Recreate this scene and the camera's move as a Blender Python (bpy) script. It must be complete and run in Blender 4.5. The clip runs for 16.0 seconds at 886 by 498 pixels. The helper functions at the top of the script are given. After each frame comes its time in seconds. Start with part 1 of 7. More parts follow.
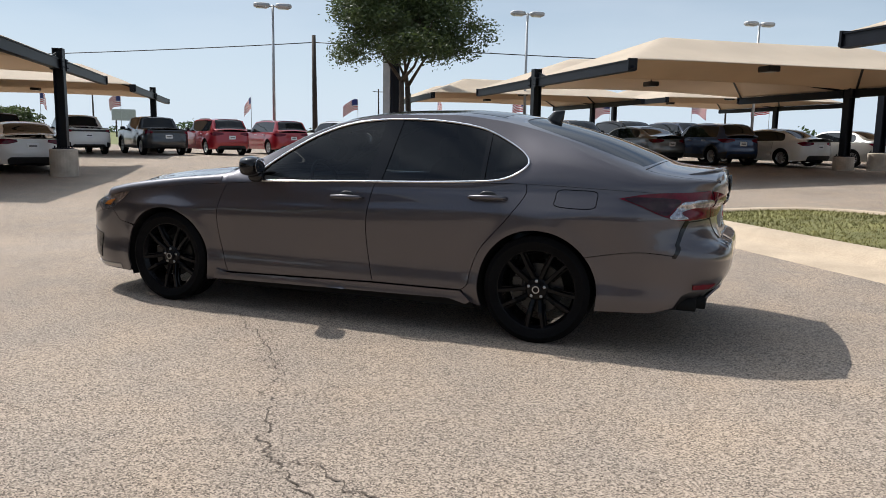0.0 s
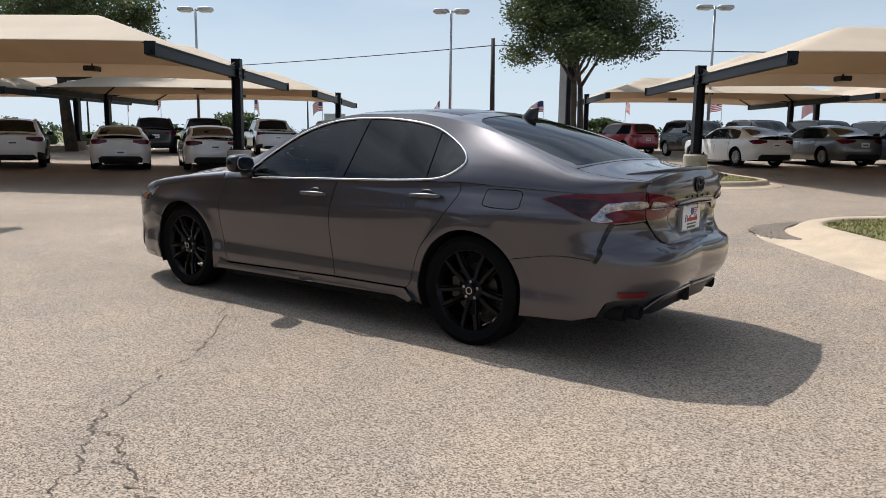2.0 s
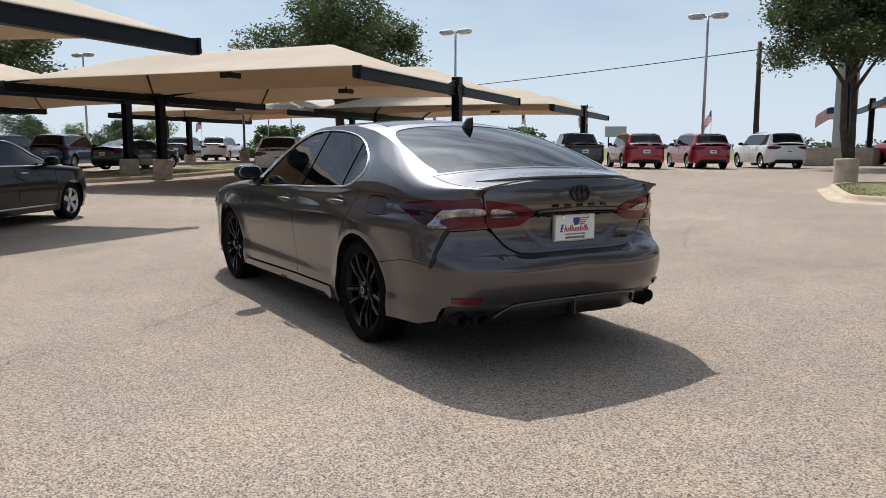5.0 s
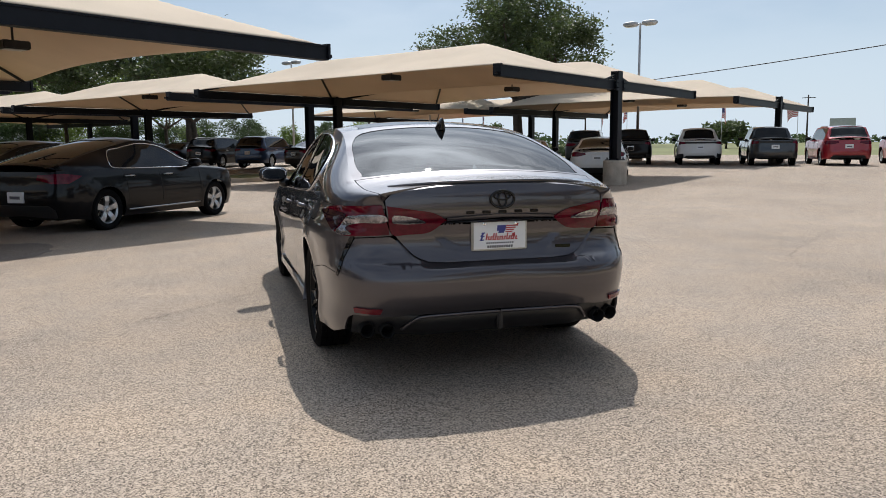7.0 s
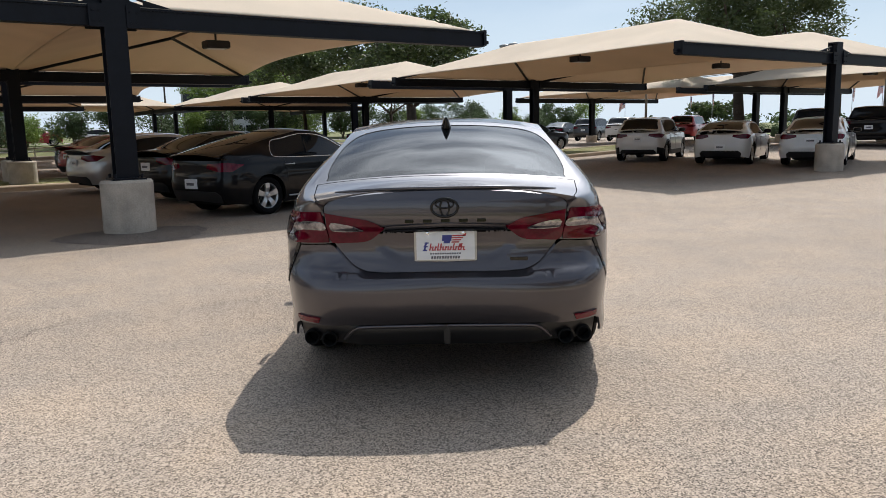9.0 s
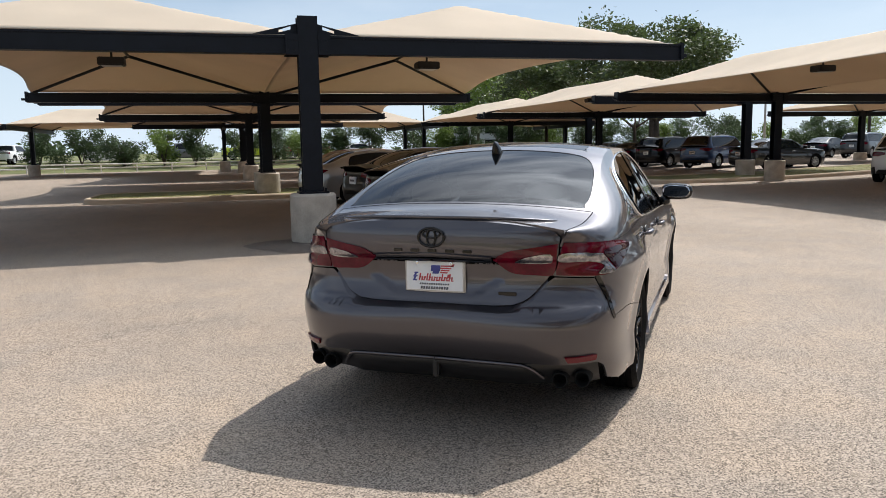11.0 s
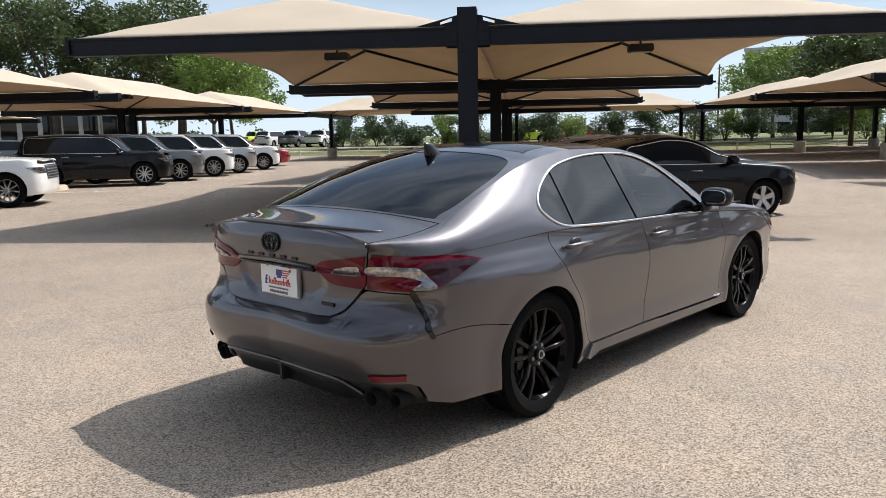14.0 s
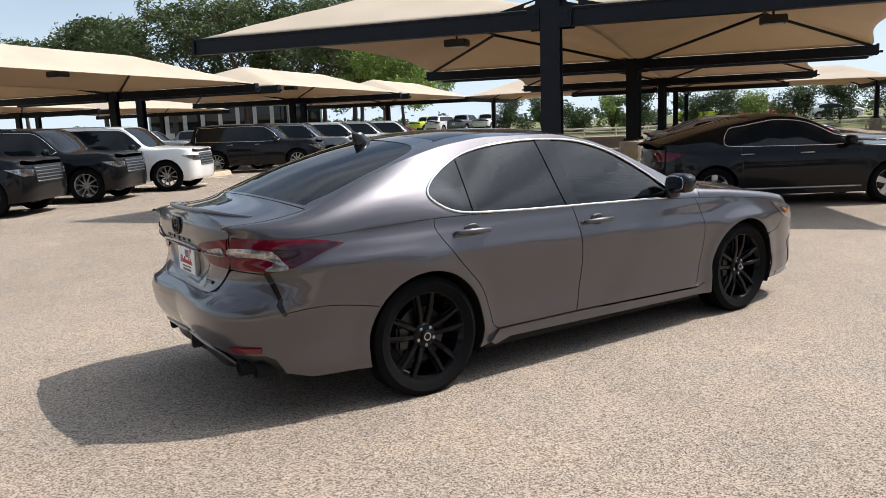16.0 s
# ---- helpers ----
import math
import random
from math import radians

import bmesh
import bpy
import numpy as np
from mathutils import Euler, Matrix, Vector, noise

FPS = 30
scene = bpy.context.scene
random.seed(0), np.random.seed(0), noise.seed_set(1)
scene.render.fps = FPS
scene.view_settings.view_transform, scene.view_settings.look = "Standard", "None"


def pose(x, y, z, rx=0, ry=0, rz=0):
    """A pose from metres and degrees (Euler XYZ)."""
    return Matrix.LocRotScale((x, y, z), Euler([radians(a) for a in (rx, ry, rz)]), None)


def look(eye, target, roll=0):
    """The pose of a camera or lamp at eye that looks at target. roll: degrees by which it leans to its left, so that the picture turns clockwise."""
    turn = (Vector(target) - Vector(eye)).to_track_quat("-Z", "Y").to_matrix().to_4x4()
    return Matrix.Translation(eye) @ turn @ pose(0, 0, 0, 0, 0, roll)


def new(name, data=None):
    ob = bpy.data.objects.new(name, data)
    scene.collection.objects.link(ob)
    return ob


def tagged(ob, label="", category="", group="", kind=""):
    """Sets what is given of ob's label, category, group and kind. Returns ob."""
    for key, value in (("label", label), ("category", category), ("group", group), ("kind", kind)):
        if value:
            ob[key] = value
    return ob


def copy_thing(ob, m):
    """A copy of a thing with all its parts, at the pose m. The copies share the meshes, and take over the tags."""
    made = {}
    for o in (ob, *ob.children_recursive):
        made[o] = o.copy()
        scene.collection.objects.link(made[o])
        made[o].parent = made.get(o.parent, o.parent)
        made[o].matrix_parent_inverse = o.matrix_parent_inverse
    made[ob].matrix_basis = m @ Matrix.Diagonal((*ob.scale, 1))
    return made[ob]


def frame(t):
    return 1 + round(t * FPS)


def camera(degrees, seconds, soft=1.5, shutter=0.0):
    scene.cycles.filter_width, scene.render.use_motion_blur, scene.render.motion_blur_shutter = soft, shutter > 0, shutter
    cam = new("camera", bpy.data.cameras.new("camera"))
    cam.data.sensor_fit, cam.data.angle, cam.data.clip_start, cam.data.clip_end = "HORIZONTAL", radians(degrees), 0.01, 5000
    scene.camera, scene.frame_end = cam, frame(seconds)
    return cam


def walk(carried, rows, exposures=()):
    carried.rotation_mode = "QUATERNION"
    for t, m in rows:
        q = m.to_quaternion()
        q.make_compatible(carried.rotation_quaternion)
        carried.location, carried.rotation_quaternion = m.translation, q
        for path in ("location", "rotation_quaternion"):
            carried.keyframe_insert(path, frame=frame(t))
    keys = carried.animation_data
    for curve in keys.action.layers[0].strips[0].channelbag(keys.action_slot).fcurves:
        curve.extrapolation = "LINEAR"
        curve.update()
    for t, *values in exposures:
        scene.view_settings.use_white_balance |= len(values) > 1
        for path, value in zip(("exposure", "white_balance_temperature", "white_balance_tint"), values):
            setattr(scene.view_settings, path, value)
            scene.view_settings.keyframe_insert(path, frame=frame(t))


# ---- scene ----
cam = camera(60.3, 16.0, soft=0.7)
PATH = [
    (0, (-2.599, 5.342, 1.245), (-1.858, 3.507, 0.956), 1.0),
    (0.5, (-2.959, 5.169, 1.233), (-2.1, 3.386, 0.948), 1.2),
    (1, (-3.324, 4.997, 1.24), (-2.348, 3.275, 0.955), 1.2),
    (1.5, (-3.681, 4.82, 1.246), (-2.594, 3.166, 0.958), 1.1),
    (2, (-3.988, 4.561, 1.246), (-2.797, 2.981, 0.954), 0.8),
    (2.5, (-4.304, 4.328, 1.239), (-3.021, 2.822, 0.945), 0.5),
    (3, (-4.628, 4.07, 1.239), (-3.262, 2.64, 0.946), 0.2),
    (3.5, (-4.906, 3.763, 1.243), (-3.457, 2.415, 0.957), 0.0),
    (3.7, (-5.021, 3.658, 1.237), (-3.539, 2.345, 0.952), -0.1),
    (5.8, (-6.057, 2.36, 1.257), (-4.261, 1.519, 0.997), 0.5),
    (6, (-6.089, 2.188, 1.276), (-4.271, 1.395, 1.014), 0.5),
    (6.5, (-6.175, 1.805, 1.269), (-4.311, 1.13, 1.004), 0.1),
    (7, (-6.248, 1.426, 1.27), (-4.344, 0.875, 1.0), -0.5),
    (7.5, (-6.235, 1.028, 1.266), (-4.3, 0.606, 0.986), -1.0),
    (8, (-6.26, 0.645, 1.271), (-4.301, 0.367, 0.978), -1.3),
    (8.5, (-6.279, 0.292, 1.377), (-4.306, 0.168, 1.069), -1.3),
    (9, (-6.228, -0.066, 1.37), (-4.253, -0.025, 1.059), -1.2),
    (9.5, (-6.205, -0.397, 1.384), (-4.24, -0.188, 1.077), -1.1),
    (10, (-6.151, -0.75, 1.409), (-4.209, -0.376, 1.117), -1.2),
    (10.2, (-6.123, -0.859, 1.403), (-4.193, -0.42, 1.116), -1.2),
    (12.3, (-5.415, -2.087, 1.472), (-3.707, -1.076, 1.227), -0.5),
    (12.5, (-5.352, -2.2, 1.482), (-3.672, -1.143, 1.234), -0.5),
    (13, (-5.143, -2.522, 1.489), (-3.53, -1.369, 1.229), -0.7),
    (13.5, (-4.932, -2.83, 1.492), (-3.388, -1.589, 1.213), -0.9),
    (14, (-4.655, -3.119, 1.487), (-3.186, -1.795, 1.193), -1.0),
    (14.5, (-4.431, -3.469, 1.483), (-3.048, -2.058, 1.176), -1.3),
    (15, (-4.177, -3.746, 1.475), (-2.885, -2.252, 1.158), -1.6),
    (15.5, (-3.874, -3.998, 1.473), (-2.676, -2.429, 1.152), -1.9),
    (16, (-3.604, -4.286, 1.482), (-2.494, -2.654, 1.157), -2.2),
]
walk(cam, [(t, look(eye, target, roll)) for t, eye, target, roll in PATH], exposures=[(0, 0.13), (7, 0.06), (10, 0.25), (16, 0.37)])

# ---- light ----
SUN_EL, SUN_DIR = radians(52.5), Vector((0.726, -0.233, 1.0)).normalized()
world = bpy.data.worlds.new("sky")
scene.world = world
world.use_nodes = True
wn, wl = world.node_tree.nodes, world.node_tree.links
bg = wn["Background"]
sky = wn.new("ShaderNodeTexSky")
sky.sky_type, sky.sun_disc = "NISHITA", False
sky.sun_elevation, sky.sun_rotation = SUN_EL, math.atan2(SUN_DIR.x, SUN_DIR.y)
sky.air_density, sky.dust_density, sky.ozone_density = 1.0, 0.7, 2.4
coord = wn.new("ShaderNodeTexCoord")
stretch = wn.new("ShaderNodeMapping")
stretch.inputs["Scale"].default_value = (1.6, 2.4, 7.0)
stretch.inputs["Rotation"].default_value = (0.1, 0.0, 0.6)
puffs = wn.new("ShaderNodeTexNoise")
puffs.inputs["Scale"].default_value, puffs.inputs["Detail"].default_value, puffs.inputs["Roughness"].default_value = 1.5, 5.0, 0.5
wisps = wn.new("ShaderNodeValToRGB")
wisps.color_ramp.elements[0].position, wisps.color_ramp.elements[1].position = 0.36, 0.76
wisps.color_ramp.elements[0].color, wisps.color_ramp.elements[1].color = (0, 0, 0, 1), (0.85, 0.85, 0.85, 1)
cloud = wn.new("ShaderNodeMix")
cloud.data_type = "RGBA"
# clouds glow towards the sun
near, lobe, gain = wn.new("ShaderNodeVectorMath"), wn.new("ShaderNodeMath"), wn.new("ShaderNodeMath")
near.operation, lobe.operation, gain.operation = "DOT_PRODUCT", "POWER", "MULTIPLY_ADD"
near.inputs[1].default_value = SUN_DIR
lobe.use_clamp = True
lobe.inputs[1].default_value = 9.0
gain.inputs[1].default_value, gain.inputs[2].default_value = 5.2, 0.8
silver = wn.new("ShaderNodeVectorMath")
silver.operation = "SCALE"
silver.inputs[0].default_value = (10.6, 11.4, 12.4)
wl.new(coord.outputs["Generated"], near.inputs[0])
wl.new(near.outputs["Value"], lobe.inputs[0])
wl.new(lobe.outputs["Value"], gain.inputs[0])
wl.new(gain.outputs["Value"], silver.inputs["Scale"])
wl.new(silver.outputs["Vector"], cloud.inputs["B"])
wl.new(coord.outputs["Generated"], stretch.inputs["Vector"])
wl.new(stretch.outputs["Vector"], puffs.inputs["Vector"])
wl.new(puffs.outputs["Fac"], wisps.inputs["Fac"])
height = wn.new("ShaderNodeSeparateXYZ")
fade = wn.new("ShaderNodeMapRange")
fade.inputs["From Min"].default_value, fade.inputs["From Max"].default_value = 0.02, 0.22
thin = wn.new("ShaderNodeMath")
thin.operation = "MULTIPLY"
wl.new(coord.outputs["Generated"], height.inputs["Vector"])
wl.new(height.outputs["Z"], fade.inputs["Value"])
wl.new(fade.outputs["Result"], thin.inputs[0]), wl.new(wisps.outputs["Color"], thin.inputs[1])
# a glow round the sun, added even where there is no cloud
aureole = wn.new("ShaderNodeMath")
aureole.operation, aureole.use_clamp, aureole.inputs[1].default_value = "MULTIPLY_ADD", True, 0.55
wl.new(lobe.outputs["Value"], aureole.inputs[0]), wl.new(thin.outputs["Value"], aureole.inputs[2])
wl.new(aureole.outputs["Value"], cloud.inputs["Factor"])
wl.new(sky.outputs["Color"], cloud.inputs["A"])
haze, low = wn.new("ShaderNodeMix"), wn.new("ShaderNodeMapRange")
haze.data_type = "RGBA"
haze.inputs["B"].default_value = (8.4, 10.0, 11.8, 1)
low.interpolation_type = "SMOOTHSTEP"
low.inputs["From Min"].default_value, low.inputs["From Max"].default_value = -0.05, 0.30
low.inputs["To Min"].default_value, low.inputs["To Max"].default_value = 0.92, 0.14
wl.new(height.outputs["Z"], low.inputs["Value"])
wl.new(low.outputs["Result"], haze.inputs["Factor"])
wl.new(cloud.outputs["Result"], haze.inputs["A"])
wl.new(haze.outputs["Result"], bg.inputs["Color"])
bg.inputs["Strength"].default_value = 0.076
sun = new("sun", bpy.data.lights.new("sun", "SUN"))
sun.data.energy, sun.data.angle, sun.data.color = 4.2, radians(0.53), (1.0, 0.945, 0.87)
sun.matrix_world = look(SUN_DIR * 60, (0, 0, 0))


# ---- materials ----
def material(name, base, rough=0.6, metal=0.0, grain=0.0, scale=40.0, patch=0.0, patch_scale=1.5, bump=0.0, coat=0.0, tint=None, per_object=0.0, **extra):
    """A surface with fine grain and broad patches of its base colour, and relief from the grain."""
    m = bpy.data.materials.new(name)
    m.use_nodes = True
    n, l = m.node_tree.nodes, m.node_tree.links
    b = n["Principled BSDF"]
    b.inputs["Base Color"].default_value = (*base, 1)
    b.inputs["Roughness"].default_value, b.inputs["Metallic"].default_value = rough, metal
    b.inputs["Coat Weight"].default_value = coat
    b.inputs["Coat Roughness"].default_value = 0.03
    for key, value in extra.items():
        b.inputs[key.replace("_", " ")].default_value = value
    if grain or patch or bump or per_object:
        c = n.new("ShaderNodeTexCoord")
        fine, broad = n.new("ShaderNodeTexNoise"), n.new("ShaderNodeTexNoise")
        fine.inputs["Scale"].default_value, fine.inputs["Detail"].default_value = scale, 6
        broad.inputs["Scale"].default_value, broad.inputs["Detail"].default_value = patch_scale, 5
        for node in (fine, broad):
            l.new(c.outputs["Object"], node.inputs["Vector"])
        value = None
        for node, amount in ((fine, grain), (broad, patch)):
            r = n.new("ShaderNodeMapRange")
            r.inputs["From Min"].default_value, r.inputs["From Max"].default_value = 0.3, 0.7
            r.inputs["To Min"].default_value, r.inputs["To Max"].default_value = 1 - amount, 1 + amount
            l.new(node.outputs["Fac"], r.inputs["Value"])
            if value is None:
                value = r.outputs["Result"]
            else:
                x = n.new("ShaderNodeMath")
                x.operation = "MULTIPLY"
                l.new(value, x.inputs[0]), l.new(r.outputs["Result"], x.inputs[1])
                value = x.outputs["Value"]
        if per_object:
            o, r, x = n.new("ShaderNodeObjectInfo"), n.new("ShaderNodeMapRange"), n.new("ShaderNodeMath")
            r.inputs["To Min"].default_value, r.inputs["To Max"].default_value = 1 - per_object, 1 + per_object
            x.operation = "MULTIPLY"
            l.new(o.outputs["Random"], r.inputs["Value"])
            l.new(value, x.inputs[0]), l.new(r.outputs["Result"], x.inputs[1])
            value = x.outputs["Value"]
        scaled = n.new("ShaderNodeVectorMath")
        scaled.operation = "SCALE"
        scaled.inputs[0].default_value = base
        l.new(value, scaled.inputs["Scale"])
        l.new(scaled.outputs["Vector"], b.inputs["Base Color"])
        if bump:
            bp = n.new("ShaderNodeBump")
            bp.inputs["Strength"].default_value, bp.inputs["Distance"].default_value = 0.6, bump
            l.new(fine.outputs["Fac"], bp.inputs["Height"])
            l.new(bp.outputs["Normal"], b.inputs["Normal"])
    return m


def aggregate(name, base, dark, seams=True):
    """Worn concrete or asphalt with its stones showing."""
    m = bpy.data.materials.new(name)
    m.use_nodes = True
    n, l = m.node_tree.nodes, m.node_tree.links
    b = n["Principled BSDF"]
    c = n.new("ShaderNodeTexCoord")
    stones, fine, broad, stain = n.new("ShaderNodeTexVoronoi"), n.new("ShaderNodeTexNoise"), n.new("ShaderNodeTexNoise"), n.new("ShaderNodeTexNoise")
    stones.inputs["Scale"].default_value = 160
    for node, s, d in ((fine, 60, 5), (broad, 0.32, 5), (stain, 1.7, 6)):
        node.inputs["Scale"].default_value, node.inputs["Detail"].default_value = s, d
    for node in (stones, fine, broad, stain):
        l.new(c.outputs["Object"], node.inputs["Vector"])
    ramp = n.new("ShaderNodeValToRGB")
    e = ramp.color_ramp.elements
    e[0].position, e[0].color = 0.14, (*dark, 1)
    e[1].position, e[1].color = 0.76, (*[v * 2.15 for v in base], 1)
    mid = e.new(0.38)
    mid.color = (*base, 1)
    split = n.new("ShaderNodeSeparateColor")
    l.new(stones.outputs["Color"], split.inputs["Color"])
    mix = n.new("ShaderNodeMath")
    mix.operation = "MULTIPLY_ADD"
    mix.inputs[1].default_value = 0.62
    l.new(split.outputs["Red"], mix.inputs[0])
    less = n.new("ShaderNodeMath")
    less.operation = "MULTIPLY"
    less.inputs[1].default_value = 0.36
    l.new(fine.outputs["Fac"], less.inputs[0])
    l.new(less.outputs["Value"], mix.inputs[2])
    l.new(mix.outputs["Value"], ramp.inputs["Fac"])
    value = None
    for node, amount in ((broad, 0.13), (stain, 0.10)):
        r = n.new("ShaderNodeMapRange")
        r.inputs["From Min"].default_value, r.inputs["From Max"].default_value = 0.3, 0.7
        r.inputs["To Min"].default_value, r.inputs["To Max"].default_value = 1 - amount, 1 + amount
        l.new(node.outputs["Fac"], r.inputs["Value"])
        if value is None:
            value = r.outputs["Result"]
        else:
            x = n.new("ShaderNodeMath")
            x.operation = "MULTIPLY"
            l.new(value, x.inputs[0]), l.new(r.outputs["Result"], x.inputs[1])
            value = x.outputs["Value"]
    s = n.new("ShaderNodeVectorMath")
    s.operation = "SCALE"
    l.new(ramp.outputs["Color"], s.inputs[0]), l.new(value, s.inputs["Scale"])
    hue, fade_to = n.new("ShaderNodeHueSaturation"), n.new("ShaderNodeMapRange")
    fade_to.inputs["From Min"].default_value, fade_to.inputs["From Max"].default_value = 0.35, 0.65
    fade_to.inputs["To Min"].default_value, fade_to.inputs["To Max"].default_value = 0.88, 1.06
    l.new(stain.outputs["Fac"], fade_to.inputs["Value"])
    l.new(fade_to.outputs["Result"], hue.inputs["Saturation"])
    l.new(s.outputs["Vector"], hue.inputs["Color"])
    l.new(hue.outputs["Color"], b.inputs["Base Color"])
    b.inputs["Roughness"].default_value = 0.85
    b.inputs["Specular IOR Level"].default_value = 0.25
    bp = n.new("ShaderNodeBump")
    bp.inputs["Strength"].default_value, bp.inputs["Distance"].default_value = 0.5, 0.006
    l.new(mix.outputs["Value"], bp.inputs["Height"])
    l.new(bp.outputs["Normal"], b.inputs["Normal"])
    return m


M = {}
M["lot"] = aggregate("worn_concrete", (0.198, 0.160, 0.127), (0.040, 0.030, 0.022))
M["kerb"] = material("kerb_concrete", (0.42, 0.335, 0.245), 0.9, grain=0.12, scale=60, patch=0.15, patch_scale=2, bump=0.003)
M["concrete"] = material("cast_concrete", (0.42, 0.37, 0.31), 0.9, grain=0.10, scale=50, patch=0.22, patch_scale=3, bump=0.003)
M["grass"] = material("grass_blades", (0.19, 0.175, 0.06), 0.8, grain=0.35, scale=3, patch=0.3, patch_scale=0.7)
M["turf"] = material("turf_soil", (0.15, 0.145, 0.05), 0.95, grain=0.35, scale=25, patch=0.35, patch_scale=1.2, bump=0.02)
M["field"] = material("field_grass", (0.12, 0.13, 0.04), 0.95, grain=0.25, scale=0.6, patch=0.3, patch_scale=0.03)
M["steel"] = material("painted_steel", (0.005, 0.0065, 0.011), 0.45, Specular_IOR_Level=0.22, grain=0.15, scale=20, patch=0.2, patch_scale=3)
M["fabric"] = material("shade_fabric", (0.59, 0.50, 0.395), 0.85, grain=0.05, scale=90, patch=0.08, patch_scale=0.6, bump=0.001)

cloth = M["fabric"].node_tree
through_light, blend = cloth.nodes.new("ShaderNodeBsdfTranslucent"), cloth.nodes.new("ShaderNodeMixShader")
through_light.inputs["Color"].default_value = (0.62, 0.475, 0.33, 1)
blend.inputs["Fac"].default_value = 0.28
cloth.links.new(cloth.nodes["Principled BSDF"].outputs["BSDF"], blend.inputs[1])
cloth.links.new(through_light.outputs["BSDF"], blend.inputs[2])
cloth.links.new(blend.outputs["Shader"], cloth.nodes["Material Output"].inputs["Surface"])
M["galvanised"] = material("galvanised_steel", (0.42, 0.43, 0.44), 0.45, 0.6, grain=0.08, scale=30, patch=0.1)
M["lamp_head"] = material("lamp_housing", (0.45, 0.46, 0.47), 0.5, 0.2, patch=0.08, patch_scale=3)
M["wood_pole"] = material("creosote_pole", (0.035, 0.025, 0.02), 0.8, grain=0.3, scale=30, patch=0.2)
M["bark"] = material("bark", (0.075, 0.058, 0.045), 0.95, grain=0.4, scale=18, patch=0.3, patch_scale=3, bump=0.02)
M["leaf"] = material("oak_leaf", (0.050, 0.072, 0.026), 0.55, grain=0.35, scale=1.5, patch=0.35, patch_scale=0.5)
M["leaf_light"] = material("pale_leaf", (0.13, 0.20, 0.035), 0.55, grain=0.3, scale=1.5, patch=0.3, patch_scale=0.5)
M["hedge"] = material("shrub_leaf", (0.05, 0.085, 0.03), 0.65, grain=0.4, scale=2.5, patch=0.4, patch_scale=0.6)
for key, glow in (("leaf", (0.09, 0.13, 0.035)), ("leaf_light", (0.20, 0.28, 0.06)), ("hedge", (0.07, 0.105, 0.04))):
    tree_nodes = M[key].node_tree
    leaf_light, leaf_mix = tree_nodes.nodes.new("ShaderNodeBsdfTranslucent"), tree_nodes.nodes.new("ShaderNodeMixShader")
    leaf_light.inputs["Color"].default_value = (*glow, 1)
    leaf_mix.inputs["Fac"].default_value = 0.28
    tree_nodes.links.new(tree_nodes.nodes["Principled BSDF"].outputs["BSDF"], leaf_mix.inputs[1])
    tree_nodes.links.new(leaf_light.outputs["BSDF"], leaf_mix.inputs[2])
    tree_nodes.links.new(leaf_mix.outputs["Shader"], tree_nodes.nodes["Material Output"].inputs["Surface"])
M["white_paint"] = material("line_paint", (0.72, 0.70, 0.66), 0.7, grain=0.12, scale=40, patch=0.2)
M["black_box"] = material("lamp_box", (0.015, 0.015, 0.017), 0.5, patch=0.15)
M["lens_off"] = material("lamp_lens", (0.5, 0.5, 0.48), 0.35, patch=0.05)


# ---- mesh helpers ----
def mesh_object(name, bm, mat, parent=None, smooth=False):
    me = bpy.data.meshes.new(name)
    bm.to_mesh(me)
    bm.free()
    for m in (mat if isinstance(mat, (list, tuple)) else (mat,)):
        me.materials.append(m)
    if smooth:
        for p in me.polygons:
            p.use_smooth = True
    ob = new(name, me)
    ob.parent = parent
    return ob


def part(name, bm, mat, parent, label="", smooth=False):
    ob = mesh_object(name, bm, mat, parent, smooth)
    return tagged(ob, label) if label else ob


def box(bm, lo, hi, bevel=0.0):
    v = [bm.verts.new((x, y, z)) for x in (lo[0], hi[0]) for y in (lo[1], hi[1]) for z in (lo[2], hi[2])]
    fs = [bm.faces.new([v[i] for i in q]) for q in ((0, 1, 3, 2), (4, 6, 7, 5), (0, 4, 5, 1), (2, 3, 7, 6), (0, 2, 6, 4), (1, 5, 7, 3))]
    if bevel:
        edges = {e for f in fs for e in f.edges}
        bmesh.ops.bevel(bm, geom=list(edges), offset=bevel, segments=2, affect="EDGES")
    return bm


def tube(bm, points, radii, sides=8, caps=True):
    """A tapered tube through points."""
    rings = []
    pts = [Vector(p) for p in points]
    for i, p in enumerate(pts):
        d = (pts[min(i + 1, len(pts) - 1)] - pts[max(i - 1, 0)]).normalized()
        a = d.cross(Vector((0, 0, 1)) if abs(d.z) < 0.95 else Vector((1, 0, 0))).normalized()
        b = d.cross(a)
        r = radii[i] if isinstance(radii, (list, tuple)) else radii
        rings.append([bm.verts.new(p + (a * math.cos(k * math.tau / sides) + b * math.sin(k * math.tau / sides)) * r) for k in range(sides)])
    for one, two in zip(rings, rings[1:]):
        for k in range(sides):
            bm.faces.new((one[k], one[(k + 1) % sides], two[(k + 1) % sides], two[k]))
    if caps:
        bm.faces.new(rings[0][::-1]), bm.faces.new(rings[-1])
    return bm


